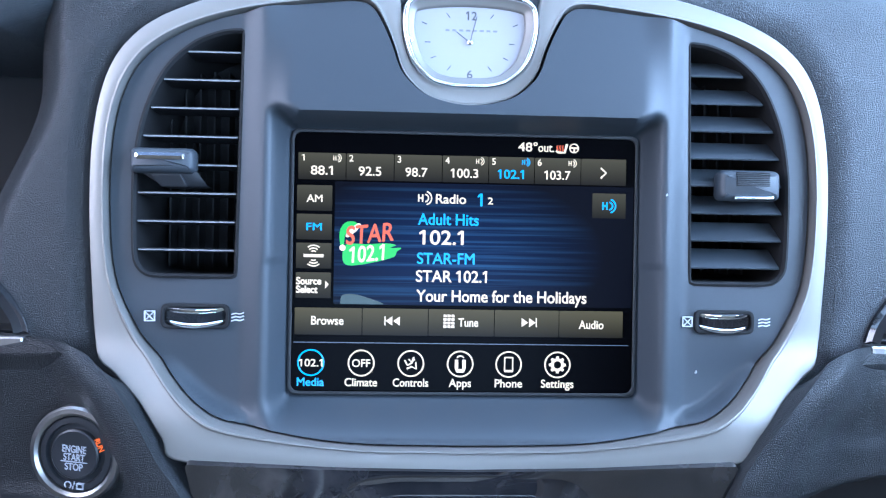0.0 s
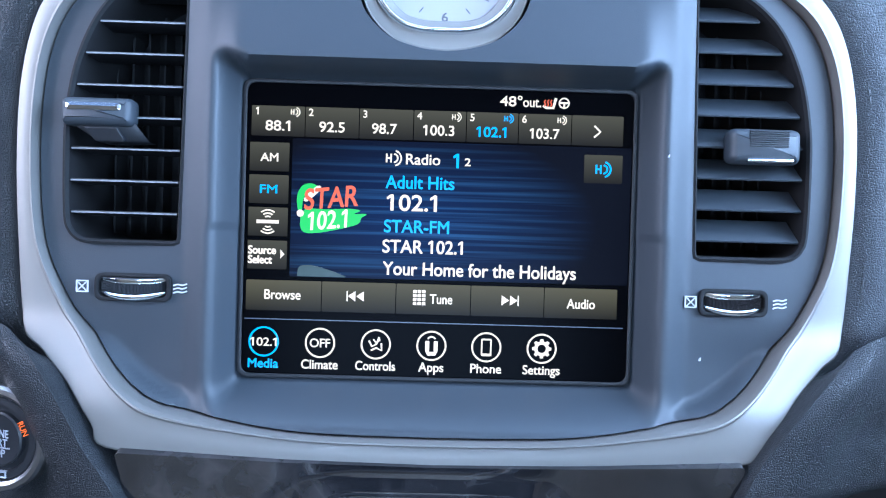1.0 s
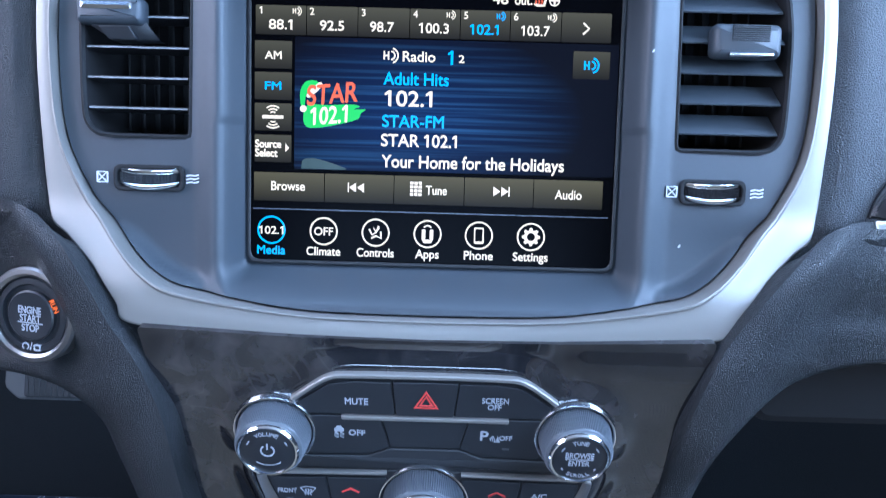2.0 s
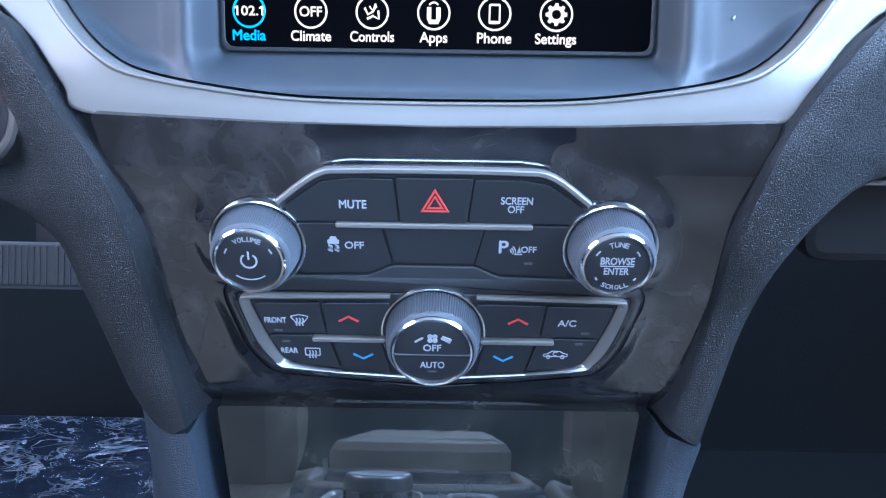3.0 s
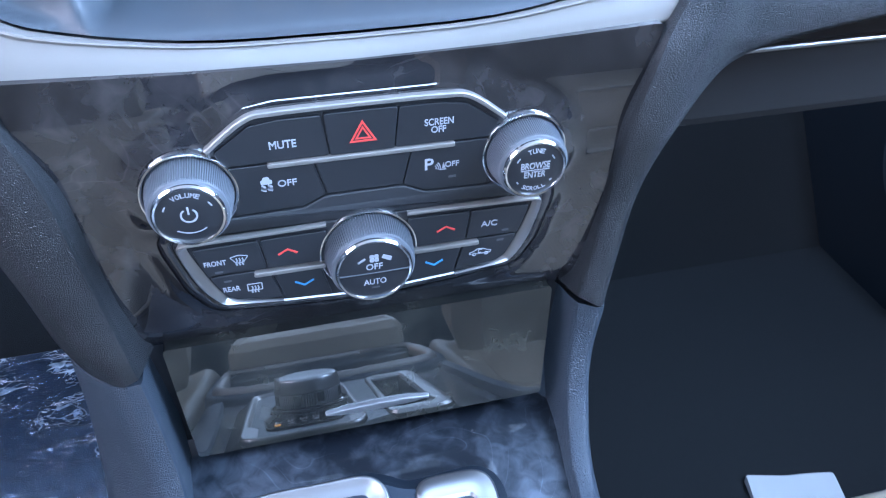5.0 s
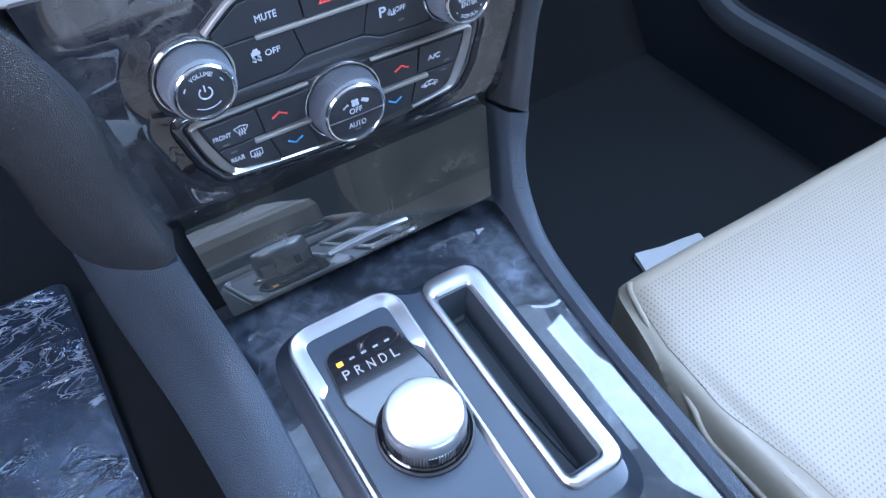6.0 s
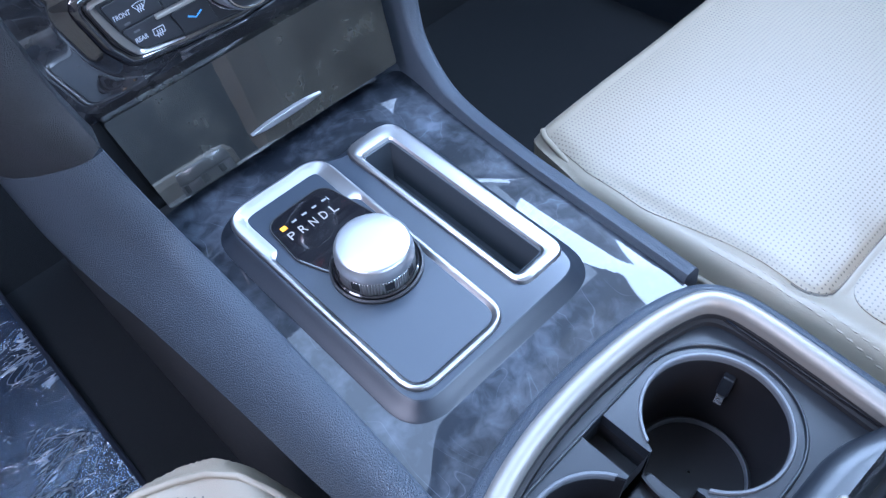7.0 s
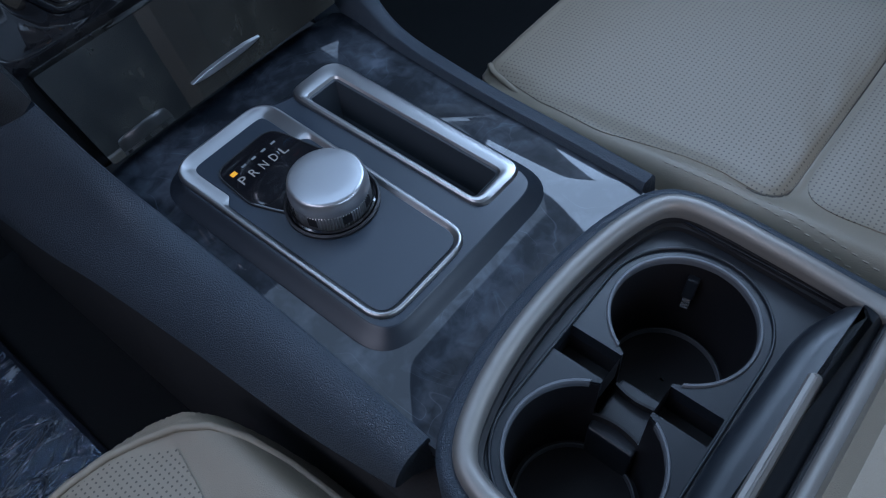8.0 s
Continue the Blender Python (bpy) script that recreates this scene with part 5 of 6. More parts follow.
def wrap(stations, normals, name, mat, label, parent, bulge=0.006, tuck=1.0, deep=0.024):
    """A padded side piece: rows from an inner edge over a middle to an outer edge, crowned along the normals."""
    bm = bmesh.new()
    I, M, O = (spline([s[k] for s in stations], 6) for k in range(3))
    N = spline(normals, 6)
    rows = []
    swell = bulge if callable(bulge) else lambda q: bulge
    for k, (i, m, o, n) in enumerate(zip(I, M, O, N)):
        n = n.normalized()
        full = swell(k / (len(I) - 1))
        a, b = (m - i).normalized(), (o - m)
        inward = Vector((n.x * tuck, n.y, n.z))
        row = [i - inward * deep, i - inward * 0.002, i + a * 0.0008 + n * 0.0008]
        p0, p1 = i + a * 0.0030 + n * 0.0020, m + n * (0.0022 + full)
        turn = ((p1 - p0).normalized() + (o - p1).normalized()).normalized()
        rise = (a + n * 0.8).normalized()
        row += hermite(p0, rise, p1, turn, 6) + hermite(p1, turn, o, b.normalized() - n * 0.4, 7)[1:]
        row += [o - n * 0.003, o - n * 0.012 - b.normalized() * 0.003, o - n * 0.045 - b.normalized() * 0.02]
        rows.append(row)
    loft(rows, bm)
    for end in (rows[0], rows[-1]):
        bm.faces.new([bm.verts.new(p) for p in end])
    bmesh.ops.remove_doubles(bm, verts=bm.verts, dist=1e-6)
    return part(name, bm, mat, parent, label, smooth=50)


left = [((-0.1755, -0.0385, 0.5960), (-0.215, -0.018, 0.5910), (-0.62, 0.010, 0.598)), ((-0.1615, -0.0490, 0.5860), (-0.200, -0.023, 0.5755), (-0.62, 0.005, 0.578)), ((-0.1490, -0.0570, 0.5690), (-0.190, -0.024, 0.5570), (-0.62, 0.0, 0.553)), ((-0.1412, -0.0610, 0.5540), (-0.187, -0.026, 0.542), (-0.60, 0.005, 0.532)),
        ((-0.1332, -0.0645, 0.5435), (-0.182, -0.030, 0.5270), (-0.36, -0.008, 0.509)), ((-0.1272, -0.0665, 0.531), (-0.172, -0.044, 0.5170), (-0.222, -0.024, 0.503)), ((-0.1205, -0.069, 0.508), (-0.145, -0.056, 0.500), (-0.184, -0.010, 0.488)), ((-0.1180, -0.070, 0.482), (-0.138, -0.059, 0.473), (-0.1720, -0.010, 0.474)), ((-0.1145, -0.070, 0.447), (-0.133, -0.060, 0.442), (-0.1650, -0.014, 0.458)),
        ((-0.1115, -0.0735, 0.4280), (-0.1300, -0.0600, 0.4170), (-0.1615, -0.0160, 0.4180)), ((-0.1093, -0.0760, 0.4125), (-0.1260, -0.0570, 0.3960), (-0.1570, -0.0120, 0.3880))]
nor = [(0, -0.45, 0.9), (-0.2, -0.9, 0.45), (-0.3, -0.97, 0.25), (-0.3, -1, 0.15), (-0.3, -1, 0.05), (-0.35, -1, 0), (-0.5, -1, 0), (-0.5, -1, 0.0), (-0.5, -1, 0.0), (-0.5, -1, 0.05), (-0.5, -1, 0.1)]
wrap(left, nor, "lower_dash_panel", LEATHER, "black grained lower panel holding the start button", dashboard, bulge=lambda q: 0.006 - 0.003 * sstep(0.65, 0.95, q), tuck=0.45)
right = [((-i[0], *i[1:]), (-m[0], m[1] - (0.008 if 0 < k < 3 else 0.0), m[2]), (-o[0], *o[1:])) for k, (i, m, o) in enumerate(left)]
right[2] = ((0.1465, -0.0570, 0.5705), (0.190, -0.032, 0.5570), (0.62, 0.0, 0.553))
right[3] = ((0.1360, -0.0605, 0.556), (0.187, -0.036, 0.547), (0.62, 0.005, 0.545))
right[4] = ((0.1300, -0.0640, 0.5455), (0.182, -0.039, 0.536), (0.36, -0.008, 0.534))
right[5] = ((0.1255, -0.066, 0.532), (0.166, -0.044, 0.524), (0.197, -0.026, 0.522))
right[6] = ((0.1205, -0.0655, 0.508), (0.1375, -0.0610, 0.502), (0.1530, -0.0420, 0.499))
right[7] = ((0.1170, -0.0625, 0.472), (0.1275, -0.0600, 0.467), (0.1385, -0.0460, 0.461))
right[8] = ((0.1120, -0.0665, 0.438), (0.1205, -0.0650, 0.433), (0.1305, -0.0500, 0.428))
right[9] = ((0.1078, -0.0690, 0.422), (0.1170, -0.0680, 0.416), (0.1275, -0.0540, 0.410))
right[10] = ((0.1057, -0.0705, 0.4125), (0.1150, -0.0700, 0.4065), (0.1258, -0.0560, 0.4010))
wrap(right, [(-n[0], n[1], n[2]) for n in nor], "lower_dash_panel", LEATHER, "black grained lower panel beside the glovebox", dashboard, bulge=lambda q: 0.006 - 0.003 * sstep(0.5, 0.7, q), tuck=0.45)

# glovebox below the passenger dash; its near-black colour stands in for shade
glove = thing("glovebox", pose(0.42, 0.012, 0.485, 80), "glovebox door blackened as if in shade, with a slim silver strip", "glovebox")
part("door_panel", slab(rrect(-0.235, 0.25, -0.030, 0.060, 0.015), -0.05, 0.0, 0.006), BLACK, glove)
part("silver_strip", slab(rrect(-0.212, 0.24, 0.012, 0.0155, 0.0015), -0.002, 0.005, 0.002), SILVER, glove, "slim silver strip")

# start button
start = thing("engine_start_button", pose(-0.1836, -0.0455, 0.5485, 74, 0, -10), "round black engine start button in a silver ring", "start button")
R = 0.0230
part("silver_ring", lathe([(R, -0.010), (R, 0.0030), (R - 0.0010, 0.0044), (R - 0.0030, 0.0046), (R - 0.0044, 0.0036), (R - 0.0048, 0.0010)], cap0=False, cap1=False), SILVER, start, "broad satin silver ring")
part("collar", lathe([(R - 0.0044, 0.0016), (R - 0.0056, 0.0030), (R - 0.0080, 0.0032), (R - 0.0086, 0.0014)], cap0=False, cap1=True), BUTTON, start, "black collar")
part("button_cap", lathe([(0.0120, 0.000), (0.0120, 0.0034), (0.0112, 0.0040), (0.004, 0.0034), (0.0005, 0.0033)]), BUTTON, start, "black push cap")
word("ENGINE", 0.0118, 0.0034, PRINT, start, 0.0, 0.0028, 0.0040)
word("START", 0.0106, 0.0033, PRINT, start, 0.0, -0.0012, 0.0038)
part("line_mark", strip([(-0.0066, -0.0034), (0.0066, -0.0034)], 0.0005, 0.0038), PRINT, start, smooth=0)
word("STOP", 0.0088, 0.0033, PRINT, start, 0.0, -0.0058, 0.0038)
word("RUN", 0.0062, 0.0026, lit("lit_amber", (1.0, 0.16, 0.02), 1.2), start, 0.0122, 0.0058, 0.0034, rot=-62, label="lit orange lettering")
bm = strip(arc(-0.0030, -0.0150, 0.0016, -60, 240, 12), 0.0006, 0.0033)
strip([(-0.0006, -0.0168), (0.0004, -0.0130)], 0.0005, 0.0033, bm)
ring(rrect(0.0012, 0.0048, -0.0168, -0.0138, 0.0003, 2), rrect(0.0018, 0.0042, -0.0162, -0.0144, 0.0002, 2), 0.002, 0.0036, 0.0001, bm)
symbol("key_symbol", bm, PRINT, start, smooth=0)

# brake pedal
pedal = thing("brake_pedal", pose(-0.315, 0.185, 0.350, 62), "wide brake pedal with ribbed rubber and metal edge", "pedal")
part("metal_plate", slab(rpoly([(-0.052, -0.014, 0.010), (-0.040, -0.024, 0.01), (0.053, -0.024, 0.010), (0.060, -0.014, 0.010), (0.056, 0.013, 0.006), (-0.052, 0.013, 0.004)], 5), -0.010, 0.003, 0.002), METALDARK, pedal, "brushed metal plate")
part("rubber_pad", slab(rrect(-0.034, 0.044, -0.0220, 0.0120, 0.004), 0.002, 0.0052, 0.0015), PEDAL, pedal, "grey ribbed rubber pad")
for i in range(14):
    u = -0.031 + 0.005 * i + (0.004 if i > 7 else 0)
    part("rib", slab(rrect(u - 0.0014, u + 0.0014, -0.0205, 0.0105, 0.001, 2), 0.0048, 0.0062, 0.0006), PEDAL, pedal)
part("arm", prism(rrect(-0.012, 0.012, 0.0, 0.42, 0.005), -0.03, -0.010), DARK, pedal)

# ---- centre console ----
def console_side(side):
    if side < 0:
        inner = [(-0.1088, -0.0765, 0.4095), (-0.1040, -0.086, 0.380), (-0.0990, -0.105, 0.354), (-0.0970, -0.140, 0.3420), (-0.0985, -0.200, 0.3375), (-0.1010, -0.260, 0.3340), (-0.1045, -0.3220, 0.3300)]
        outer = [(-0.1568, -0.0120, 0.3850), (-0.1545, -0.026, 0.341), (-0.1490, -0.058, 0.317), (-0.1435, -0.100, 0.3120), (-0.1375, -0.180, 0.3090), (-0.1330, -0.260, 0.3060), (-0.1270, -0.3170, 0.3080)]
        n = [(-0.5, -1, 0.1), (-0.5, -0.95, 0.35), (-0.6, -0.7, 0.7), (-0.7, -0.25, 0.9), (-0.8, 0, 0.75), (-0.8, 0, 0.75), (-0.8, 0, 0.75)]
    else:
        inner = [(0.1053, -0.0712, 0.4090), (0.1035, -0.0745, 0.382), (0.0985, -0.092, 0.3560), (0.0880, -0.135, 0.3440), (0.0815, -0.200, 0.3385), (0.0785, -0.260, 0.3345), (0.0755, -0.3220, 0.3305)]
        outer = [(0.1254, -0.0565, 0.3980), (0.1195, -0.0660, 0.3740), (0.1130, -0.0850, 0.3500), (0.1025, -0.122, 0.3320), (0.0945, -0.190, 0.3260), (0.0900, -0.260, 0.3220), (0.0860, -0.3240, 0.3180)]
        n = [(0.5, -1, 0.1), (0.5, -0.95, 0.35), (0.6, -0.6, 0.8), (0.6, -0.2, 0.9), (0.45, 0, 0.9), (0.45, 0, 0.9), (0.45, 0, 0.9)]
    mid = [Vector(a).lerp(Vector(b), 0.5) + Vector(d).normalized() * 0.003 for a, b, d in zip(inner, outer, n)]
    return wrap(list(zip(inner, mid, outer)), n, "side_panel", SIDE, "matt black vinyl side panel", console, bulge=lambda q: 0.0050 - 0.0030 * sstep(0.0, 0.3, q), tuck=0.0 if side < 0 else 0.35, deep=0.045)


console = thing("centre_console", pose(0, 0, 0), "black centre console with grained side panels on a carpeted tunnel", "console")
console_side(-1)
console_side(1)
tunnel = boolean(prism(rpoly([(-0.125, -0.75, 0.01), (0.082, -0.75, 0.01), (0.080, -0.30, 0.01), (0.125, -0.03, 0.02), (0.125, 0.35, 0.02), (-0.135, 0.35, 0.02), (-0.135, -0.03, 0.02), (-0.125, -0.28, 0.01)], 4), 0.0, 0.285), [prism(rrect(-0.113, 0.073, -0.460, -0.330, 0.004), 0.215, 0.40)], ["DIFFERENCE"])
part("carpet_tunnel", tunnel, TUNNEL, console, "black tunnel trim")

trim = thing("console_top_trim", CONSOLE, "glossy dark burl top of the centre console", "console trim")
TRIM = rpoly([(-0.1000, 0.0560, 0.001), (0.0960, 0.0560, 0.001), (0.0920, 0.0, 0.02), (0.0870, -0.080, 0.03), (0.0740, -0.205, 0.001), (0.0520, -0.1940, 0.02), (0.0200, -0.1855, 0.05), (-0.0300, -0.1840, 0.05), (-0.0700, -0.1890, 0.03), (-0.1060, -0.2020, 0.001), (-0.1060, -0.060, 0.03)], 5)
POD = rpoly([(-0.0860, 0.0235, 0.026), (-0.0100, 0.0240, 0.022), (0.0070, 0.0145, 0.014), (0.0530, 0.0175, 0.018), (0.0485, -0.1590, 0.024), (-0.0880, -0.1590, 0.024)], 8)
SLOT = rpoly([(0.0132, -0.0042, 0.002), (0.0345, -0.0045, 0.002), (0.0322, -0.1308, 0.003), (0.0112, -0.1312, 0.003)], 4)
cutter = prism(inset(POD, 0.004), -0.05, 0.05)


def trim_height(u, v):
    """Rolled down towards the edges, with the slight waves of a lacquered skin."""
    e = max(sstep(0.045, 0.108, abs(u + 0.013)), sstep(-0.135, -0.210, v))
    return -0.0046 - 0.0042 * e * e + 0.0001 * noise.noise(Vector((u * 28, v * 28, 4.2)))


bm = boolean(field(-0.112, 0.102, 72, -0.215, 0.060, 92, trim_height, -0.022), [prism(TRIM, -0.05, 0.05), cutter], ["INTERSECT", "DIFFERENCE"])
part("burl_plate", bm, WOODTOP, trim, smooth=35)

shifter = thing("shifter_console", CONSOLE, "dark grey shifter plate with silver rings and a tray slot", "gear selector")
part("skirt", shell(POD, [(-0.0014, -0.010), (-0.0014, -0.0052), (-0.0004, -0.0044), (0.0012, -0.0034), (0.0032, -0.0020), (0.0052, -0.0006), (0.0066, 0.0006), (0.0074, 0.0011), (0.0076, -0.004)], False, False), SKIRT, shifter, "dark satin skirt", smooth=50)
bm = shell(POD, [(0.0074, -0.010), (0.0074, 0.0011), (0.0080, 0.0016), (0.0090, 0.0018)])
bm = boolean(bm, [prism(SLOT, -0.05, 0.05)], ["DIFFERENCE"])
part("plate", bm, PLATE, shifter)


def edge(v, u0, u1):
    """Sideways place on a side of the gear ring."""
    return u0 + (u1 - u0) * (0.0195 - v) / 0.167


STEPS = (-0.016, -0.020, -0.022, -0.024, -0.026, -0.028, -0.030, -0.034)
RING = rpoly([(-0.0775, 0.0200, 0.026), (-0.0040, 0.0195, 0.024)] + [(edge(v, -0.0040, -0.0100), v, 0.0002) for v in STEPS] + [(-0.0100, -0.1475, 0.016), (-0.0780, -0.1475, 0.016)] + [(edge(v, -0.0775, -0.0780), v, 0.0002) for v in STEPS[::-1]], 8)


def ring_width(p):
    return 0.0050 + 0.0052 * sstep(-0.0285, -0.0215, p.y)


bm = bmesh.new()
rows = []
for s, h in ((0, 0.0), (0, 0.0026), (0.0004, 0.0038), (0.0012, 0.0045), (0.0022, 0.0044), (0.0030, 0.0038), (0.75, 0.0028), (1.0, 0.0018), (1.0, 0.0)):
    lp = inset(RING, lambda p: ring_width(p) * s if s > 0.5 else s)
    rows.append([(p.x, p.y, h) for p in lp])
skin(bm, rows + [rows[0]], True, False, False)
bmesh.ops.remove_doubles(bm, verts=bm.verts, dist=1e-7)
part("gear_ring", bm, SILVER, shifter, "satin silver ring, broad at its front", smooth=50)
floor_loop = inset(RING, lambda p: ring_width(p) * 0.98)
part("gear_floor", shell(floor_loop, [(0, 0.0012), (0.0, 0.0022), (0.0002, 0.0023)]), PLATE, shifter)
PAN = rpoly([(-0.0618, -0.0035, 0.010), (-0.0190, -0.0028, 0.011), (-0.0130, -0.0400, 0.014), (-0.0130, -0.0640, 0.008), (-0.0560, -0.0620, 0.014), (-0.0648, -0.0370, 0.016)], 6)
part("gear_display", slab(PAN, 0.0010, 0.0034, 0.0008), GLOSS, shifter, "glossy black gear display")
part("gear_display_edge", ring(inset(PAN, -0.0006), inset(PAN, 0.0002), 0.0010, 0.0036, 0.0003), DARK, shifter)
GEARMARK = lit("lit_gear_letter", (0.85, 0.88, 0.95), 0.45)
for i, ch in enumerate("PRNDL"):
    word(ch, 0.0040, 0.0060, GEARMARK, shifter, -0.0558 + i * 0.0074, -0.0213 - i * 0.0003, 0.0034, rot=-2, bold=0.0)
    if i:
        part("gear_mark", strip([(-0.0558 + i * 0.0074 - 0.0016, -0.0133), (-0.0558 + i * 0.0074 + 0.0016, -0.0133)], 0.0014, 0.0034), LAMP_GREY, shifter, smooth=0)
part("gear_lamp", strip([(-0.0580, -0.0136), (-0.0544, -0.0136)], 0.0028, 0.0034, thick=0.0004), lit("lit_amber_lamp", (1.0, 0.45, 0.02), 2.0), shifter, "lit amber lamp", smooth=0)
KU, KV = -0.0362, -0.0715
part("knob_well", lathe([(0.0262, 0.0012), (0.0262, 0.0040), (0.0250, 0.0046), (0.0240, 0.0036), (0.0236, 0.0020)], KU, KV, cap0=False, cap1=True), DARK, shifter, "black ring round the knob")
part("knob_ring", lathe([(0.0238, 0.0020), (0.0238, 0.0046), (0.0228, 0.0052), (0.0222, 0.0046)], KU, KV, cap0=False, cap1=False), GLOSS, shifter)
selector = thing("rotary_gear_knob", CONSOLE @ pose(KU, KV, 0.0060), "round satin silver rotary gear knob", "gear knob")
part("ribbed_band", lathe([(0.0218, -0.003), (0.0218, 0.0004), (0.0218, 0.0068), (0.0212, 0.0074)], teeth=84, depth=0.0009), KNOBMETAL, selector, "finely ribbed silver band")
for a in (200, 250, 290, 340, 20, 70, 110, 160):
    b = radians(a)
    bm = prism_into(bmesh.new(), [Vector((0.0208, -0.0024)), Vector((0.0220, -0.0024)), Vector((0.0220, 0.0024)), Vector((0.0208, 0.0024))], 0.0008, 0.0066)
    bmesh.ops.rotate(bm, matrix=Matrix.Rotation(b, 3, "Z"), verts=bm.verts)
    part("smooth_flat", bm, DARK, selector, "dark smooth flat")
part("groove", lathe([(0.0208, 0.0070), (0.0208, 0.0082)], cap0=False, cap1=False), DARK, selector)
part("cap", lathe([(0.0210, 0.0075), (0.0218, 0.0079), (0.0219, 0.0090), (0.0215, 0.0128), (0.0209, 0.0152), (0.0204, 0.0162), (0.0196, 0.0168), (0.0188, 0.0170), (0.0120, 0.0170), (0.0005, 0.0170)]), KNOBMETAL, selector, "flat-topped satin silver cap", smooth=50)

part("slot_ring", ring(rpoly([(0.0075, 0.0118, 0.012), (0.0480, 0.0112, 0.014), (0.0438, -0.1408, 0.011), (0.0062, -0.1405, 0.010)], 6),
                       rpoly([(0.0124, -0.0030, 0.003), (0.0355, -0.0033, 0.004), (0.0332, -0.1320, 0.004), (0.0103, -0.1325, 0.004)], 6), -0.002, 0.0046, 0.0026), SILVER, shifter, "satin silver slot ring")
bm = shell(SLOT, [(-0.0012, 0.0026), (0.0, 0.0018), (0.0006, -0.004), (0.0022, -0.024), (0.0040, -0.026)], cap0=False, cap1=True)
part("slot_tray", bm, GREY, shifter, "deep black tray slot")

# cup holder
CUPBLACK = material("cup_well_plastic", (0.012, 0.012, 0.014), 0.38, spec=0.30, relief=("noise", 1800, 0.1), rough_vary=0.06)
cup = thing("cup_holder", CONSOLE @ pose(0, 0, 0), "black twin cup holder in a satin silver frame", "cup holder")
front = spline([(0.0815, -0.2500), (0.0805, -0.2270), (0.0740, -0.2120), (0.0600, -0.2030), (0.0300, -0.1955), (-0.0100, -0.1920), (-0.0500, -0.1935), (-0.0850, -0.2005), (-0.1060, -0.2110), (-0.1150, -0.2270), (-0.1170, -0.2500)], 7)
FRAME = front + [Vector((-0.1170 + 0.0, -0.2800)), Vector((-0.1170, -0.3400)), Vector((0.0760, -0.3400)), Vector((0.0800, -0.2800))]
part("vinyl_collar", shell(inset(FRAME, -0.0075), [(0, -0.050), (0, -0.0050), (0.002, -0.0012), (0.0050, 0.0002), (0.0078, -0.0010), (0.0082, -0.010)], False, False), SIDE, cup, "matt black vinyl collar", smooth=50)
bm = shell(FRAME, [(0.0, -0.010), (0.0, 0.0), (0.0008, 0.0022), (0.0024, 0.0040), (0.0050, 0.0048), (0.0078, 0.0042), (0.0098, 0.0022), (0.0106, -0.0005), (0.0108, -0.0050)], False, False)
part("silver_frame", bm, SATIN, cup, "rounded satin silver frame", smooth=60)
bm = shell(FRAME, [(0.0104, 0.0), (0.0108, -0.0090), (0.0132, -0.0095), (0.0136, -0.0150)], False, False)
part("inner_lip", bm, DARK, cup, "black inner lip")
plate_loop = inset(FRAME, 0.0130)
A, B = (0.0205, -0.2530), (-0.0670, -0.2530)
bm = boolean(slab(plate_loop, -0.022, -0.0125, 0.0006), [prism(circle(*A, 0.0362), -0.1, 0.1), prism(circle(*B, 0.0362), -0.1, 0.1), prism(rrect(-0.0310, -0.0150, -0.2930, -0.2115, 0.001, 2), -0.1, 0.1), prism(rrect(-0.045, 0.0, -0.2660, -0.2400, 0.003, 3), -0.1, 0.1)], ["DIFFERENCE"] * 4)
part("top_plate", bm, TRAY, cup)


def well_body(cu, cv):
    """A cup with a thin wall and a closed floor."""
    return lathe([(0.0374, -0.0150), (0.0350, -0.0800), (0.0010, -0.0800), (0.0010, -0.0785), (0.0334, -0.0780), (0.0360, -0.0150), (0.0374, -0.0150)], cu, cv, cap0=False, cap1=False)


for c in (A, B):
    bm = boolean(lathe([(0.0372, -0.016), (0.0372, -0.0122), (0.0366, -0.0112), (0.0356, -0.0112), (0.0350, -0.0122), (0.0350, -0.016)], *c, cap0=False, cap1=False), [prism(rrect(-0.0470, 0.0005, -0.2700, -0.2360, 0.001, 2), -0.1, 0.1)], ["DIFFERENCE"])
    part("cup_rim", bm, RUBBER, cup, "paler grey cup rim")
    bm = boolean(well_body(*c), [prism(rrect(-0.0450, 0.0, -0.2660, -0.2400, 0.002, 2), -0.045, 0.1)], ["DIFFERENCE"])
    part("cup_well", bm, CUPBLACK, cup, "deep black cup well")
    part("mat_ring", lathe([(0.0312, -0.0790), (0.0308, -0.0745), (0.0300, -0.0745), (0.0296, -0.0790)], *c, cap0=False, cap1=False), RUBBER, cup)


def stadium(r):
    return arc(A[0], A[1], r, -90, 90, 24) + arc(B[0], B[1], r, 90, 270, 24)


part("oval_step", ring(stadium(0.0424), stadium(0.0408), -0.0150, -0.0106, 0.0006), TRAY, cup, "raised oval edge round both wells", smooth=50)
for v0, v1 in ((-0.2400, -0.2110), (-0.2952, -0.2660)):
    part("channel", shell(rrect(-0.0312, -0.0148, v0, v1, 0.001, 2), [(0, -0.013), (0.0004, -0.034)], cap0=False), DARK, cup)
part("bridge", slab(rrect(-0.0400, -0.0060, -0.2665, -0.2405, 0.002), -0.080, -0.0500, 0.0012), TRAY, cup, "low bridge between the wells", smooth=0)
tab = part("spring_tab", slab(rrect(-0.0045, 0.0045, -0.008, 0.010, 0.002), -0.003, 0.003, 0.0015), TRAY, cup, "cup-gripping spring tab")
tab.matrix_local = pose(0.0510, -0.2440, -0.032, 80, 0, -80) @ Matrix.Diagonal((0.7, 0.8, 0.7, 1))
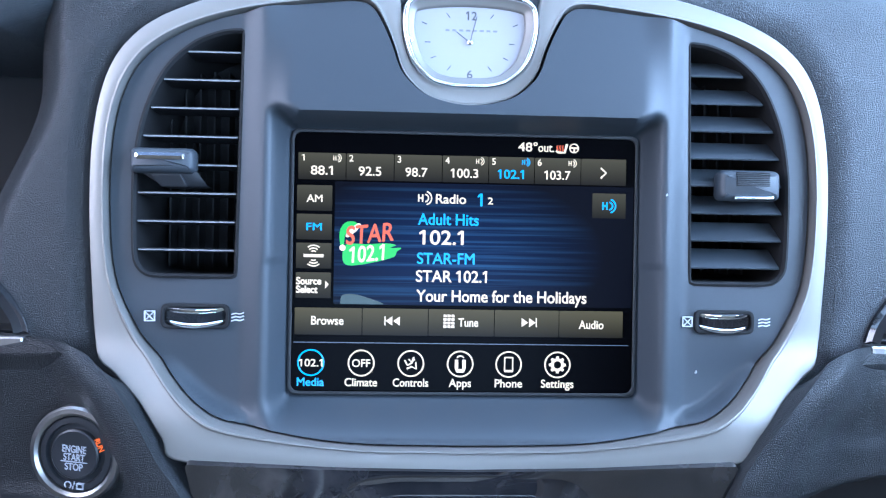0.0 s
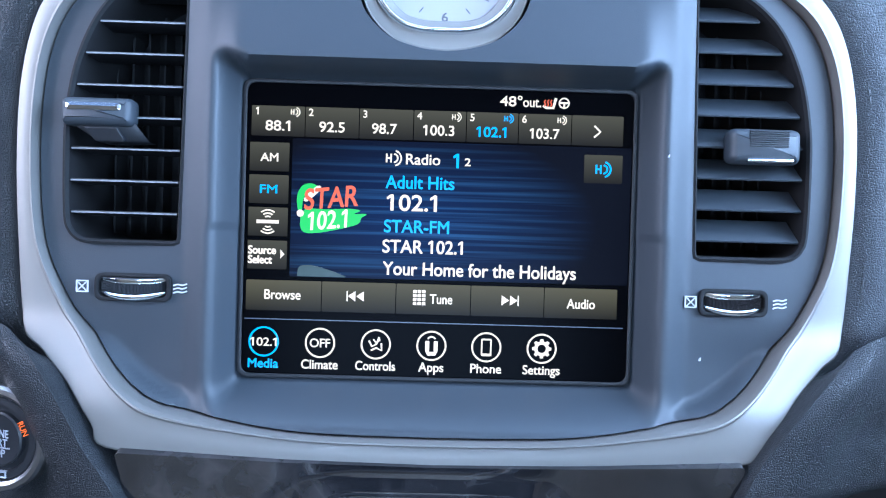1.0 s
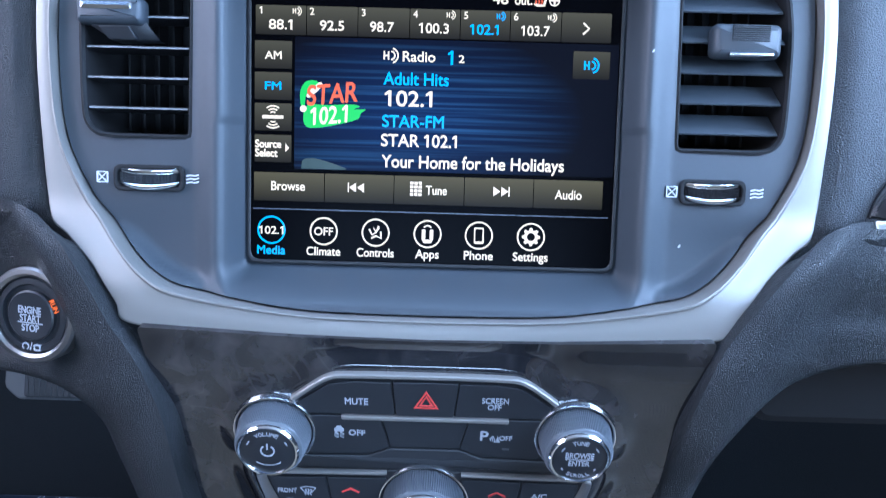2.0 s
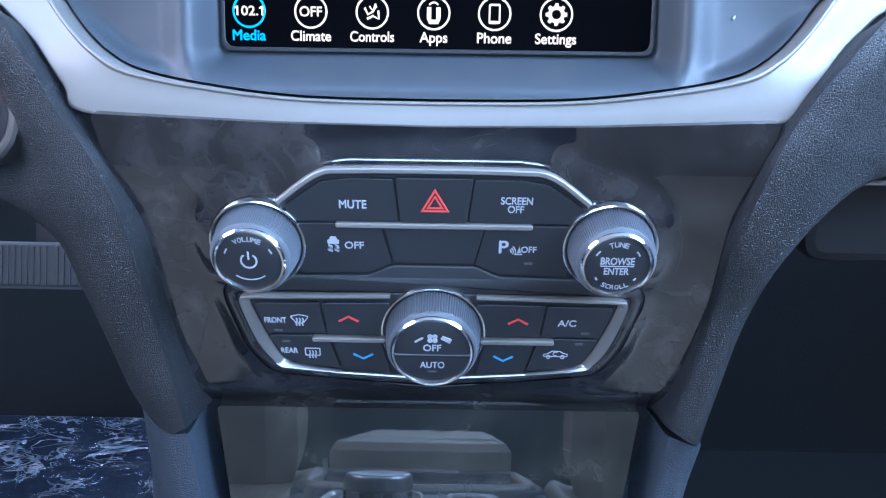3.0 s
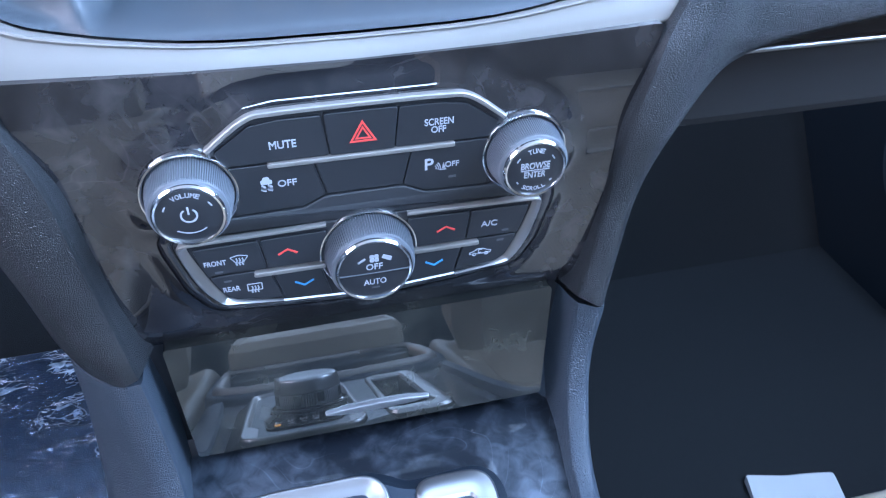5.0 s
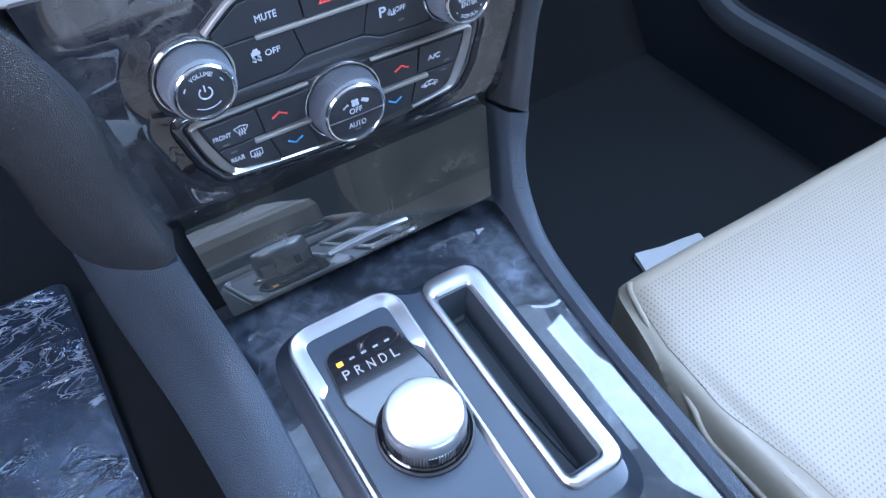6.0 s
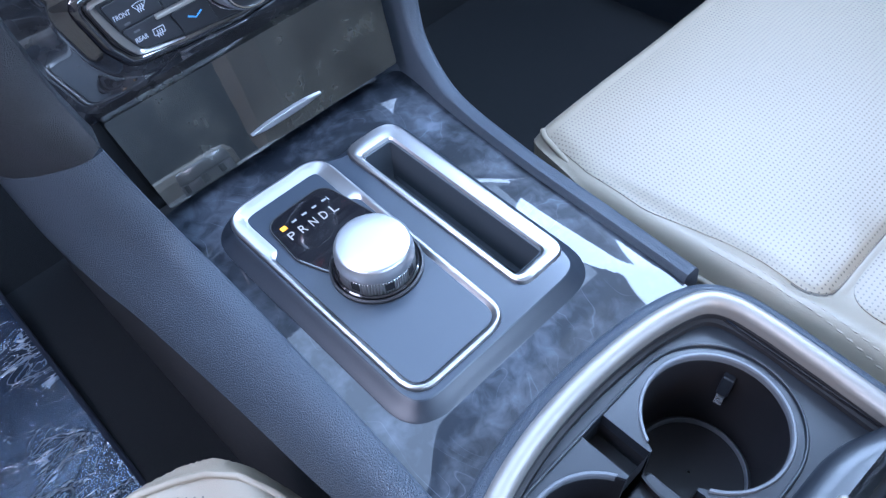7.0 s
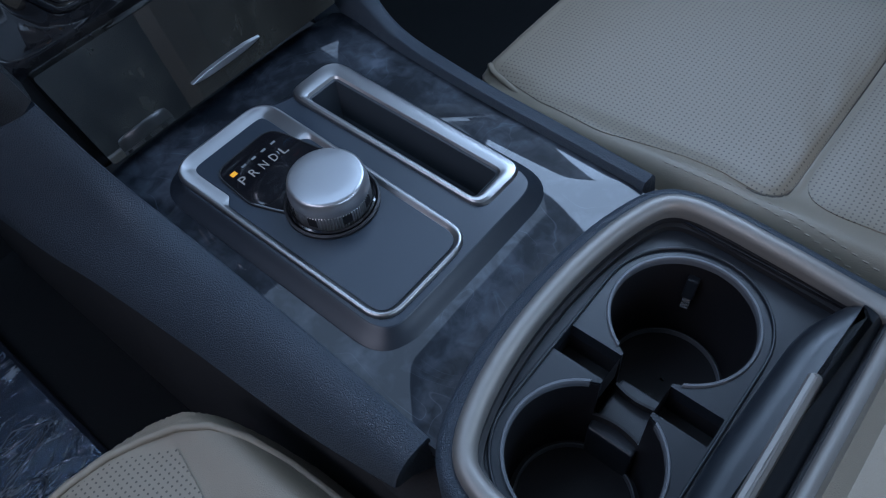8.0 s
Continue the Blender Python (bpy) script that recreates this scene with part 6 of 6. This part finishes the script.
for i in range(3):
    part("tab_rib", slab(rrect(-0.003, 0.003, -0.012 - 0.003 * i, -0.0105 - 0.003 * i, 0.0005, 2), -0.002, 0.002, 0.0005), RUBBER, tab)
part("well_floor", prism(inset(FRAME, 0.004), -0.100, -0.0805), DARK, cup)
# rail in the side wall of the opening
part("side_rail", slab(rpoly([(0.0690, -0.2180, 0.001), (0.0745, -0.2160, 0.001), (0.0715, -0.3200, 0.001), (0.0670, -0.3200, 0.001)], 2), -0.014, -0.0070, 0.0008), GLOSS, cup, "glossy slide rail")

cover = thing("cup_holder_cover", CONSOLE @ pose(0, 0, 0), "black retracted cup holder cover with silver pull", "console cover")
COVER = rpoly([(-0.110, -0.2990, 0.01), (-0.040, -0.2960, 0.08), (0.0400, -0.2990, 0.07), (0.0710, -0.3130, 0.010), (0.0690, -0.3275, 0.003), (-0.110, -0.3275, 0.003)], 10)
part("panel", shell(COVER, [(0, -0.020), (0, -0.0040), (0.0012, -0.0018), (0.0035, 0.0006), (0.0070, 0.0026), (0.0110, 0.0036)]), TRAY, cover, smooth=50)
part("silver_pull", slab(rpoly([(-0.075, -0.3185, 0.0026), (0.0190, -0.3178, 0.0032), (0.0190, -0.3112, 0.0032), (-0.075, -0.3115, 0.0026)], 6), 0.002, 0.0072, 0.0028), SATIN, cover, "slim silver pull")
rest = thing("armrest", CONSOLE @ pose(-0.02, -0.43, 0.0), "cream leather armrest behind the cup holder", "armrest")
part("base", slab(rrect(-0.098, 0.096, -0.10, 0.103, 0.006), -0.09, -0.0005, 0.004), LEATHER, rest, "black grained base")
part("cushion", shell(rrect(-0.090, 0.090, -0.20, 0.0945, 0.02, 8), [(0.004, -0.002), (0.0, 0.006), (0.0, 0.022), (0.006, 0.030), (0.02, 0.034)]), CREAM, rest, "cream leather cushion")

# ---- seats, floor and cabin ----
def seat(side):
    """A cream leather cushion: perforated front insert, bolsters, piping, dark base."""
    m = pose(0.395, -0.408, 0.284) if side > 0 else pose(-0.420, -0.449, 0.288)
    s = thing("car_seat", m, "cream leather front seat with perforated insert" if side > 0 else "cream leather driver's seat with perforated insert", "car seat", "front seats")
    W = 0.280 if side > 0 else 0.288
    ends = [(W, 0.150, 0.080), (0.236, 0.275, 0.030), (-0.236, 0.275, 0.030), (-W, 0.150, 0.080)] if side > 0 else [(W, 0.288, 0.118), (-W, 0.288, 0.118)]
    loop = rpoly([(-W, -0.28, 0.03), (W, -0.28, 0.03)] + ends, 8)
    roll = 0.022 if side > 0 else 0.012
    if side > 0:
        half = [(0.249, 0.0305, 0.022), (0.249, 0.094, 0.03), (0.2605, 0.150, 0.05), (0.2520, 0.205, 0.02), (0.235, 0.255, 0.010)]
    else:
        half = [(0.220, 0.0305, 0.022), (0.222, 0.120, 0.03), (0.2365, 0.211, 0.02), (0.2450, 0.2440, 0.005), (0.2200, 0.2660, 0.008), (0.1850, 0.2740, 0.012)]
    front = rpoly(half + [(-u, v, r) for u, v, r in half[::-1]], 8)
    rear = rpoly([(-0.215, -0.27, 0.02), (0.215, -0.27, 0.02), (0.246, 0.0265, 0.03), (-0.246, 0.0265, 0.03)], 8)

    def rim_gap(line, u, v):
        """Distance from a point to an outline, on either side of it."""
        best = 1.0
        for (ax, ay), (bx, by) in zip(line, line[1:] + line[:1]):
            if min(ax, bx) - 0.03 > u or max(ax, bx) + 0.03 < u or min(ay, by) - 0.03 > v or max(ay, by) + 0.03 < v:
                continue
            dx, dy = bx - ax, by - ay
            q = max(0.0, min(1.0, ((u - ax) * dx + (v - ay) * dy) / (dx * dx + dy * dy + 1e-12)))
            best = min(best, math.hypot(u - ax - q * dx, v - ay - q * dy))
        return best
    rim, sewn = [(p[0], p[1]) for p in loop], [(p[0], p[1]) for p in front]

    def top(u, v):
        """Cushion top with soft bolsters, a rounded front, sewn creases and the pull of the leather towards them."""
        a = abs(u)
        k = max(0.0, 1.0 - rim_gap(rim, u, v) / roll)
        b = 0.006 * sstep(0.235, 0.262, a) - 0.050 * sstep(0.252, 0.295, a) ** 2
        f = -0.030 * sstep(0.256, 0.290, v) ** 2 - 0.004 * sstep(0.20, 0.28, v) if side > 0 else -0.010 * sstep(0.262, 0.290, v) ** 2
        d = rim_gap(sewn, u, v)
        sag = 0.10 + 0.90 * sstep(0.075, 0.045, v)
        crease = sag * (0.0034 * math.exp(-(d / 0.0032) ** 2) + 0.0024 * math.exp(-(d / 0.014) ** 2))
        pull = 0.0009 * math.exp(-((v - 0.045) / 0.022) ** 2) * noise.noise(Vector((u * 34, v * 70, 2.0 + side))) if v > 0.03 else 0.0
        return b + f - crease + pull - 0.5 * roll * k * k + 0.0015 * noise.noise(Vector((u * 9, v * 9, 1.0 * side)))
    bm = boolean(field(-W - 0.005, W + 0.005, 230, -0.285, 0.293, 230, top, -0.10), [prism(loop, -0.3, 0.3)], ["INTERSECT"])
    part("cushion", bm, CREAM, s, smooth=50)
    bm = boolean(field(-0.263, 0.263, 191, 0.018, 0.286, 113, lambda u, v: top(u, v) + (0.0006 if side > 0 else 0.0016), -0.05), [prism(inset(front, 0.0012), -0.3, 0.3)], ["INTERSECT"])
    part("insert", bm, PERF, s, "perforated cream insert", smooth=50)
    bm = boolean(field(-0.26, 0.26, 70, -0.275, 0.05, 70, lambda u, v: top(u, v) + 0.0006, -0.05), [prism(rear, -0.3, 0.3)], ["INTERSECT"])
    part("insert", bm, PERF, s, "perforated cream insert", smooth=50)
    # sewn line round the front insert
    bm = bmesh.new()
    rows = []
    for p in sorted((q for q in front if q[1] < 0.062), key=lambda q: math.atan2(q[0], 0.2 - q[1])):
        c = Vector((p[0], p[1], top(p[0], p[1]) + 0.0004))
        rows.append([c + Vector((0.0008 * math.cos(t), 0.0008 * math.sin(t) * 0.5, 0.0008 * math.sin(t))) for t in [k * math.pi / 3 for k in range(6)]])
    skin(bm, rows, True, True, True)
    part("seam_thread", bm, material("grey_seam_thread", (0.10, 0.09, 0.08), 0.8), s, "dark seam line", smooth=80)
    if side > 0:
        # twin rows of stitches along the bolster
        bm = bmesh.new()
        for off in (0.0, 0.0045):
            for i in range(46):
                v = 0.10 - 0.0065 * i
                u = -0.2565 - off - 0.012 * sstep(0.06, -0.06, v)
                n = top(u, v) + 0.0003
                prism_into(bm, rrect(u - 0.0004, u + 0.0004, v - 0.0016, v + 0.0016, 0.0002, 1), n - 0.002, n)
        part("bolster_stitching", bm, CREAM, s, "twin rows of cream stitches", smooth=0)
    # piping along the cushion's rim
    for flank in (-1, 1):
        pipe = sorted((p for p in inset(loop, 0.007 if side > 0 else 0.0105) if p.x * flank > (0.226 if side > 0 else 0.15) and p.y > 0.05), key=lambda p: math.atan2(p.y - 0.05, p.x * flank - 0.05))
        pipe = [Vector((pipe[0].x, -0.26))] + pipe
        bm = bmesh.new()
        rows = []
        for i, p in enumerate(pipe):
            d = (pipe[min(i + 1, len(pipe) - 1)] - pipe[max(i - 1, 0)]).normalized()
            c = Vector((p.x, p.y, top(p.x, p.y) + 0.0008))
            rows.append([c + Vector((-d.y, d.x, 0)) * 0.0024 * math.cos(t) + Vector((0, 0, 0.0024 * math.sin(t))) for t in [k * math.pi / 4 for k in range(8)]])
        skin(bm, rows, True, True, True)
        part("piping", bm, CREAM, s, "cream piping", smooth=80)
    part("base", prism(rrect(-0.25, 0.25, -0.25, 0.22, 0.02), -0.26, -0.09), DARK, s, "black seat base")
    back = part("backrest", shell(rrect(-0.25, 0.25, -0.02, 0.60, 0.09, 8), [(0.03, -0.12), (0.0, -0.09), (0.0, -0.03), (0.015, -0.006), (0.05, 0.0)]), CREAM, s, "cream leather backrest")
    back.matrix_local = pose(0, -0.285, 0.01, 68)
    return s


seat(1)
seat(-1)
def floor_paper():
    """A loose sheet on the passenger floor, slightly buckled, running back under the seat."""
    sheet = rpoly([(-0.050, -0.135, 0.002), (0.050, -0.135, 0.002), (0.046, 0.0, 0.003), (-0.046, 0.002, 0.002)], 2)

    def h(u, v):
        return 0.006 + 0.003 * noise.noise(Vector((u * 22, v * 18, 3.1))) + 0.004 * sstep(-0.03, 0.0, v) * abs(u) / 0.05
    bm = boolean(field(-0.055, 0.055, 36, -0.14, 0.006, 44, h, 0.001), [prism(sheet, -0.1, 0.1)], ["INTERSECT"])
    ob = tagged(part("paper_sheet", bm, material("pale_floor_paper", (0.47, 0.465, 0.46), 0.6, relief=("noise", 300, 0.2)), smooth=50), "pale crumpled paper sheet on the passenger floor", "paper sheet")
    ob.matrix_world = pose(0.4325, 0.0258, 0.0, 0, 0, -10)


floor_paper()

floor = tagged(part("floor", prism(rrect(-0.78, 0.78, -1.9, 0.62, 0.01, 1), -0.05, 0.0), CARPET, smooth=0), "black carpeted car floor", "floor", kind="structure")
toe = tagged(part("toe_board", prism(rrect(-0.76, 0.76, 0.0, 0.55, 0.01, 1), -0.03, 0.0), CARPET, smooth=0), "black carpeted sloping toe board", "floor", kind="structure")
toe.matrix_world = pose(0, 0.36, 0.0, 52)
bulk = tagged(part("wall_front", prism(rrect(-0.78, 0.78, -0.02, 0.78, 0.01, 1), -0.04, 0.0), CARPET, smooth=0), "dark bulkhead behind the dashboard", "wall", kind="structure")
bulk.matrix_world = pose(0, 0.60, 0.0, 90)


def film():
    """A crinkled clear protective film on the driver's floor."""
    def h(u, v):
        p = Vector((u * 7, v * 5, 0.3))
        return 0.004 + 0.0025 * abs(noise.noise(p))
    bm = field(-0.17, 0.17, 60, -0.26, 0.26, 80, h, 0.001)
    m = bpy.data.materials.new("clear_film")
    m.use_nodes = True
    nt = m.node_tree
    nt.nodes.remove(nt.nodes["Principled BSDF"])
    g, t, x = nt.nodes.new("ShaderNodeBsdfGlossy"), nt.nodes.new("ShaderNodeBsdfTransparent"), nt.nodes.new("ShaderNodeMixShader")
    g.inputs["Roughness"].default_value = 0.30
    g.inputs["Color"].default_value = (0.72, 0.76, 0.84, 1)
    t.inputs["Color"].default_value = (0.80, 0.86, 0.95, 1)
    co = nt.nodes.new("ShaderNodeTexCoord").outputs["Object"]
    st = nt.nodes.new("ShaderNodeMapping")
    st.inputs["Scale"].default_value, st.inputs["Rotation"].default_value = (0.40, 1.0, 1.0), (0, 0, radians(12))
    nt.links.new(co, st.inputs["Vector"])

    def tex(scale, detail, twist, a, c, v, fold=False):
        n = nt.nodes.new("ShaderNodeTexNoise")
        n.inputs["Scale"].default_value, n.inputs["Detail"].default_value, n.inputs["Distortion"].default_value = scale, detail, twist
        nt.links.new(v, n.inputs["Vector"])
        out = n.outputs["Fac"]
        if fold:
            out = op("ABSOLUTE", op("SUBTRACT", out, 0.5), 0.0)
        q = nt.nodes.new("ShaderNodeMapRange")
        q.inputs["From Min"].default_value, q.inputs["From Max"].default_value = a, c
        nt.links.new(out, q.inputs["Value"])
        return q.outputs["Result"]

    def op(kind, a, c):
        n = nt.nodes.new("ShaderNodeMath")
        n.operation = kind
        for i, v in enumerate((a, c)):
            if isinstance(v, (int, float)):
                n.inputs[i].default_value = v
            else:
                nt.links.new(v, n.inputs[i])
        return n.outputs[0]
    ridge = op("MAXIMUM", tex(26, 3, 0.8, 0.022, 0.0, st.outputs["Vector"], True), tex(60, 3, 0.5, 0.030, 0.0, st.outputs["Vector"], True))
    mul = op("MULTIPLY", ridge, tex(13, 3, 0.5, 0.40, 0.62, co))
    amount = nt.nodes.new("ShaderNodeMapRange")
    amount.inputs["To Min"].default_value, amount.inputs["To Max"].default_value = 0.05, 0.62
    nt.links.new(mul, amount.inputs["Value"])
    nt.links.new(amount.outputs["Result"], x.inputs["Fac"])
    bp = nt.nodes.new("ShaderNodeBump")
    bp.inputs["Strength"].default_value, bp.inputs["Distance"].default_value = 0.6, 0.003
    nt.links.new(ridge, bp.inputs["Height"])
    nt.links.new(bp.outputs["Normal"], g.inputs["Normal"])
    nt.links.new(t.outputs[0], x.inputs[1])
    nt.links.new(g.outputs[0], x.inputs[2])
    nt.links.new(x.outputs[0], nt.nodes["Material Output"].inputs["Surface"])
    ob = tagged(part("floor_film", bm, m, smooth=60), "crinkled clear protective film on the driver's floor", "protective film")
    ob.matrix_world = pose(-0.385, 0.10, 0.012, 4)
    mat_ob = tagged(part("floor_mat", slab(rrect(-0.175, 0.175, -0.28, 0.27, 0.02), 0.0, 0.006, 0.002), material("navy_carpet_mat", (0.015, 0.017, 0.026), 0.9, relief=("noise", 700, 0.8))), "dark navy carpet mat under clear film", "floor mat")
    mat_ob.matrix_world = pose(-0.385, 0.10, 0.003, 4)


film()


def car_door(side):
    x = side * 0.74
    d = thing("door_right" if side > 0 else "door_left", pose(x, 0, 0), "dark front door with a window opening", "door", kind="structure")
    bm = boolean(prism(rrect(-1.9, 0.62, 0.0, 1.22, 0.02, 2), -0.03, 0.03), [prism(rpoly([(-0.85, 0.78, 0.05), (0.12, 0.78, 0.05), (-0.28, 1.14, 0.06), (-0.85, 1.14, 0.05)], 4), -0.1, 0.1), prism(rrect(-1.75, -0.98, 0.78, 1.12, 0.06), -0.1, 0.1)], ["DIFFERENCE"] * 2)
    bmesh.ops.transform(bm, matrix=Matrix(((0, 0, 1, 0), (1, 0, 0, 0), (0, 1, 0, 0), (0, 0, 0, 1))), verts=bm.verts)
    part("shell", bm, TRAY, d)
    pocket = rrect(-0.62, 0.322, 0.112, 0.42, 0.14, 12)
    bm = ring(pocket, inset(pocket, 0.042), 0.0, 0.022, 0.012)
    bmesh.ops.transform(bm, matrix=Matrix(((0, 0, -side, -side * 0.03), (1, 0, 0, 0), (0, 1, 0, 0), (0, 0, 0, 1))), verts=bm.verts)
    part("pocket_rim", bm, GREY, d, "padded rim of the door pocket")


car_door(-1)
car_door(1)
roof = prism(rrect(-0.78, 0.78, -1.9, -0.22, 0.02, 2), 1.20, 1.24)
ceiling = tagged(part("ceiling", roof, HEADLINER), "grey cloth headliner", "ceiling", kind="structure")
back = boolean(prism(rrect(-0.78, 0.78, 0.0, 1.22, 0.02, 2), -0.02, 0.02), [prism(rrect(-0.60, 0.60, 0.80, 1.15, 0.06), -0.1, 0.1)], ["DIFFERENCE"])
wall_back = tagged(part("wall_rear", back, TRAY), "rear of the cabin with a window opening", "wall", kind="structure")
wall_back.matrix_world = pose(0, -1.9, 0, 90)
ground = tagged(part("ground", prism(rrect(-60, 60, -60, 60, 0.1, 1), -0.40, -0.35), material("pale_concrete", (0.30, 0.28, 0.25), 0.9, grain=(0.6, (0.36, 0.34, 0.31)), relief=("noise", 40, 0.5)), smooth=0), "pale concrete ground outside the car", "ground", kind="structure")
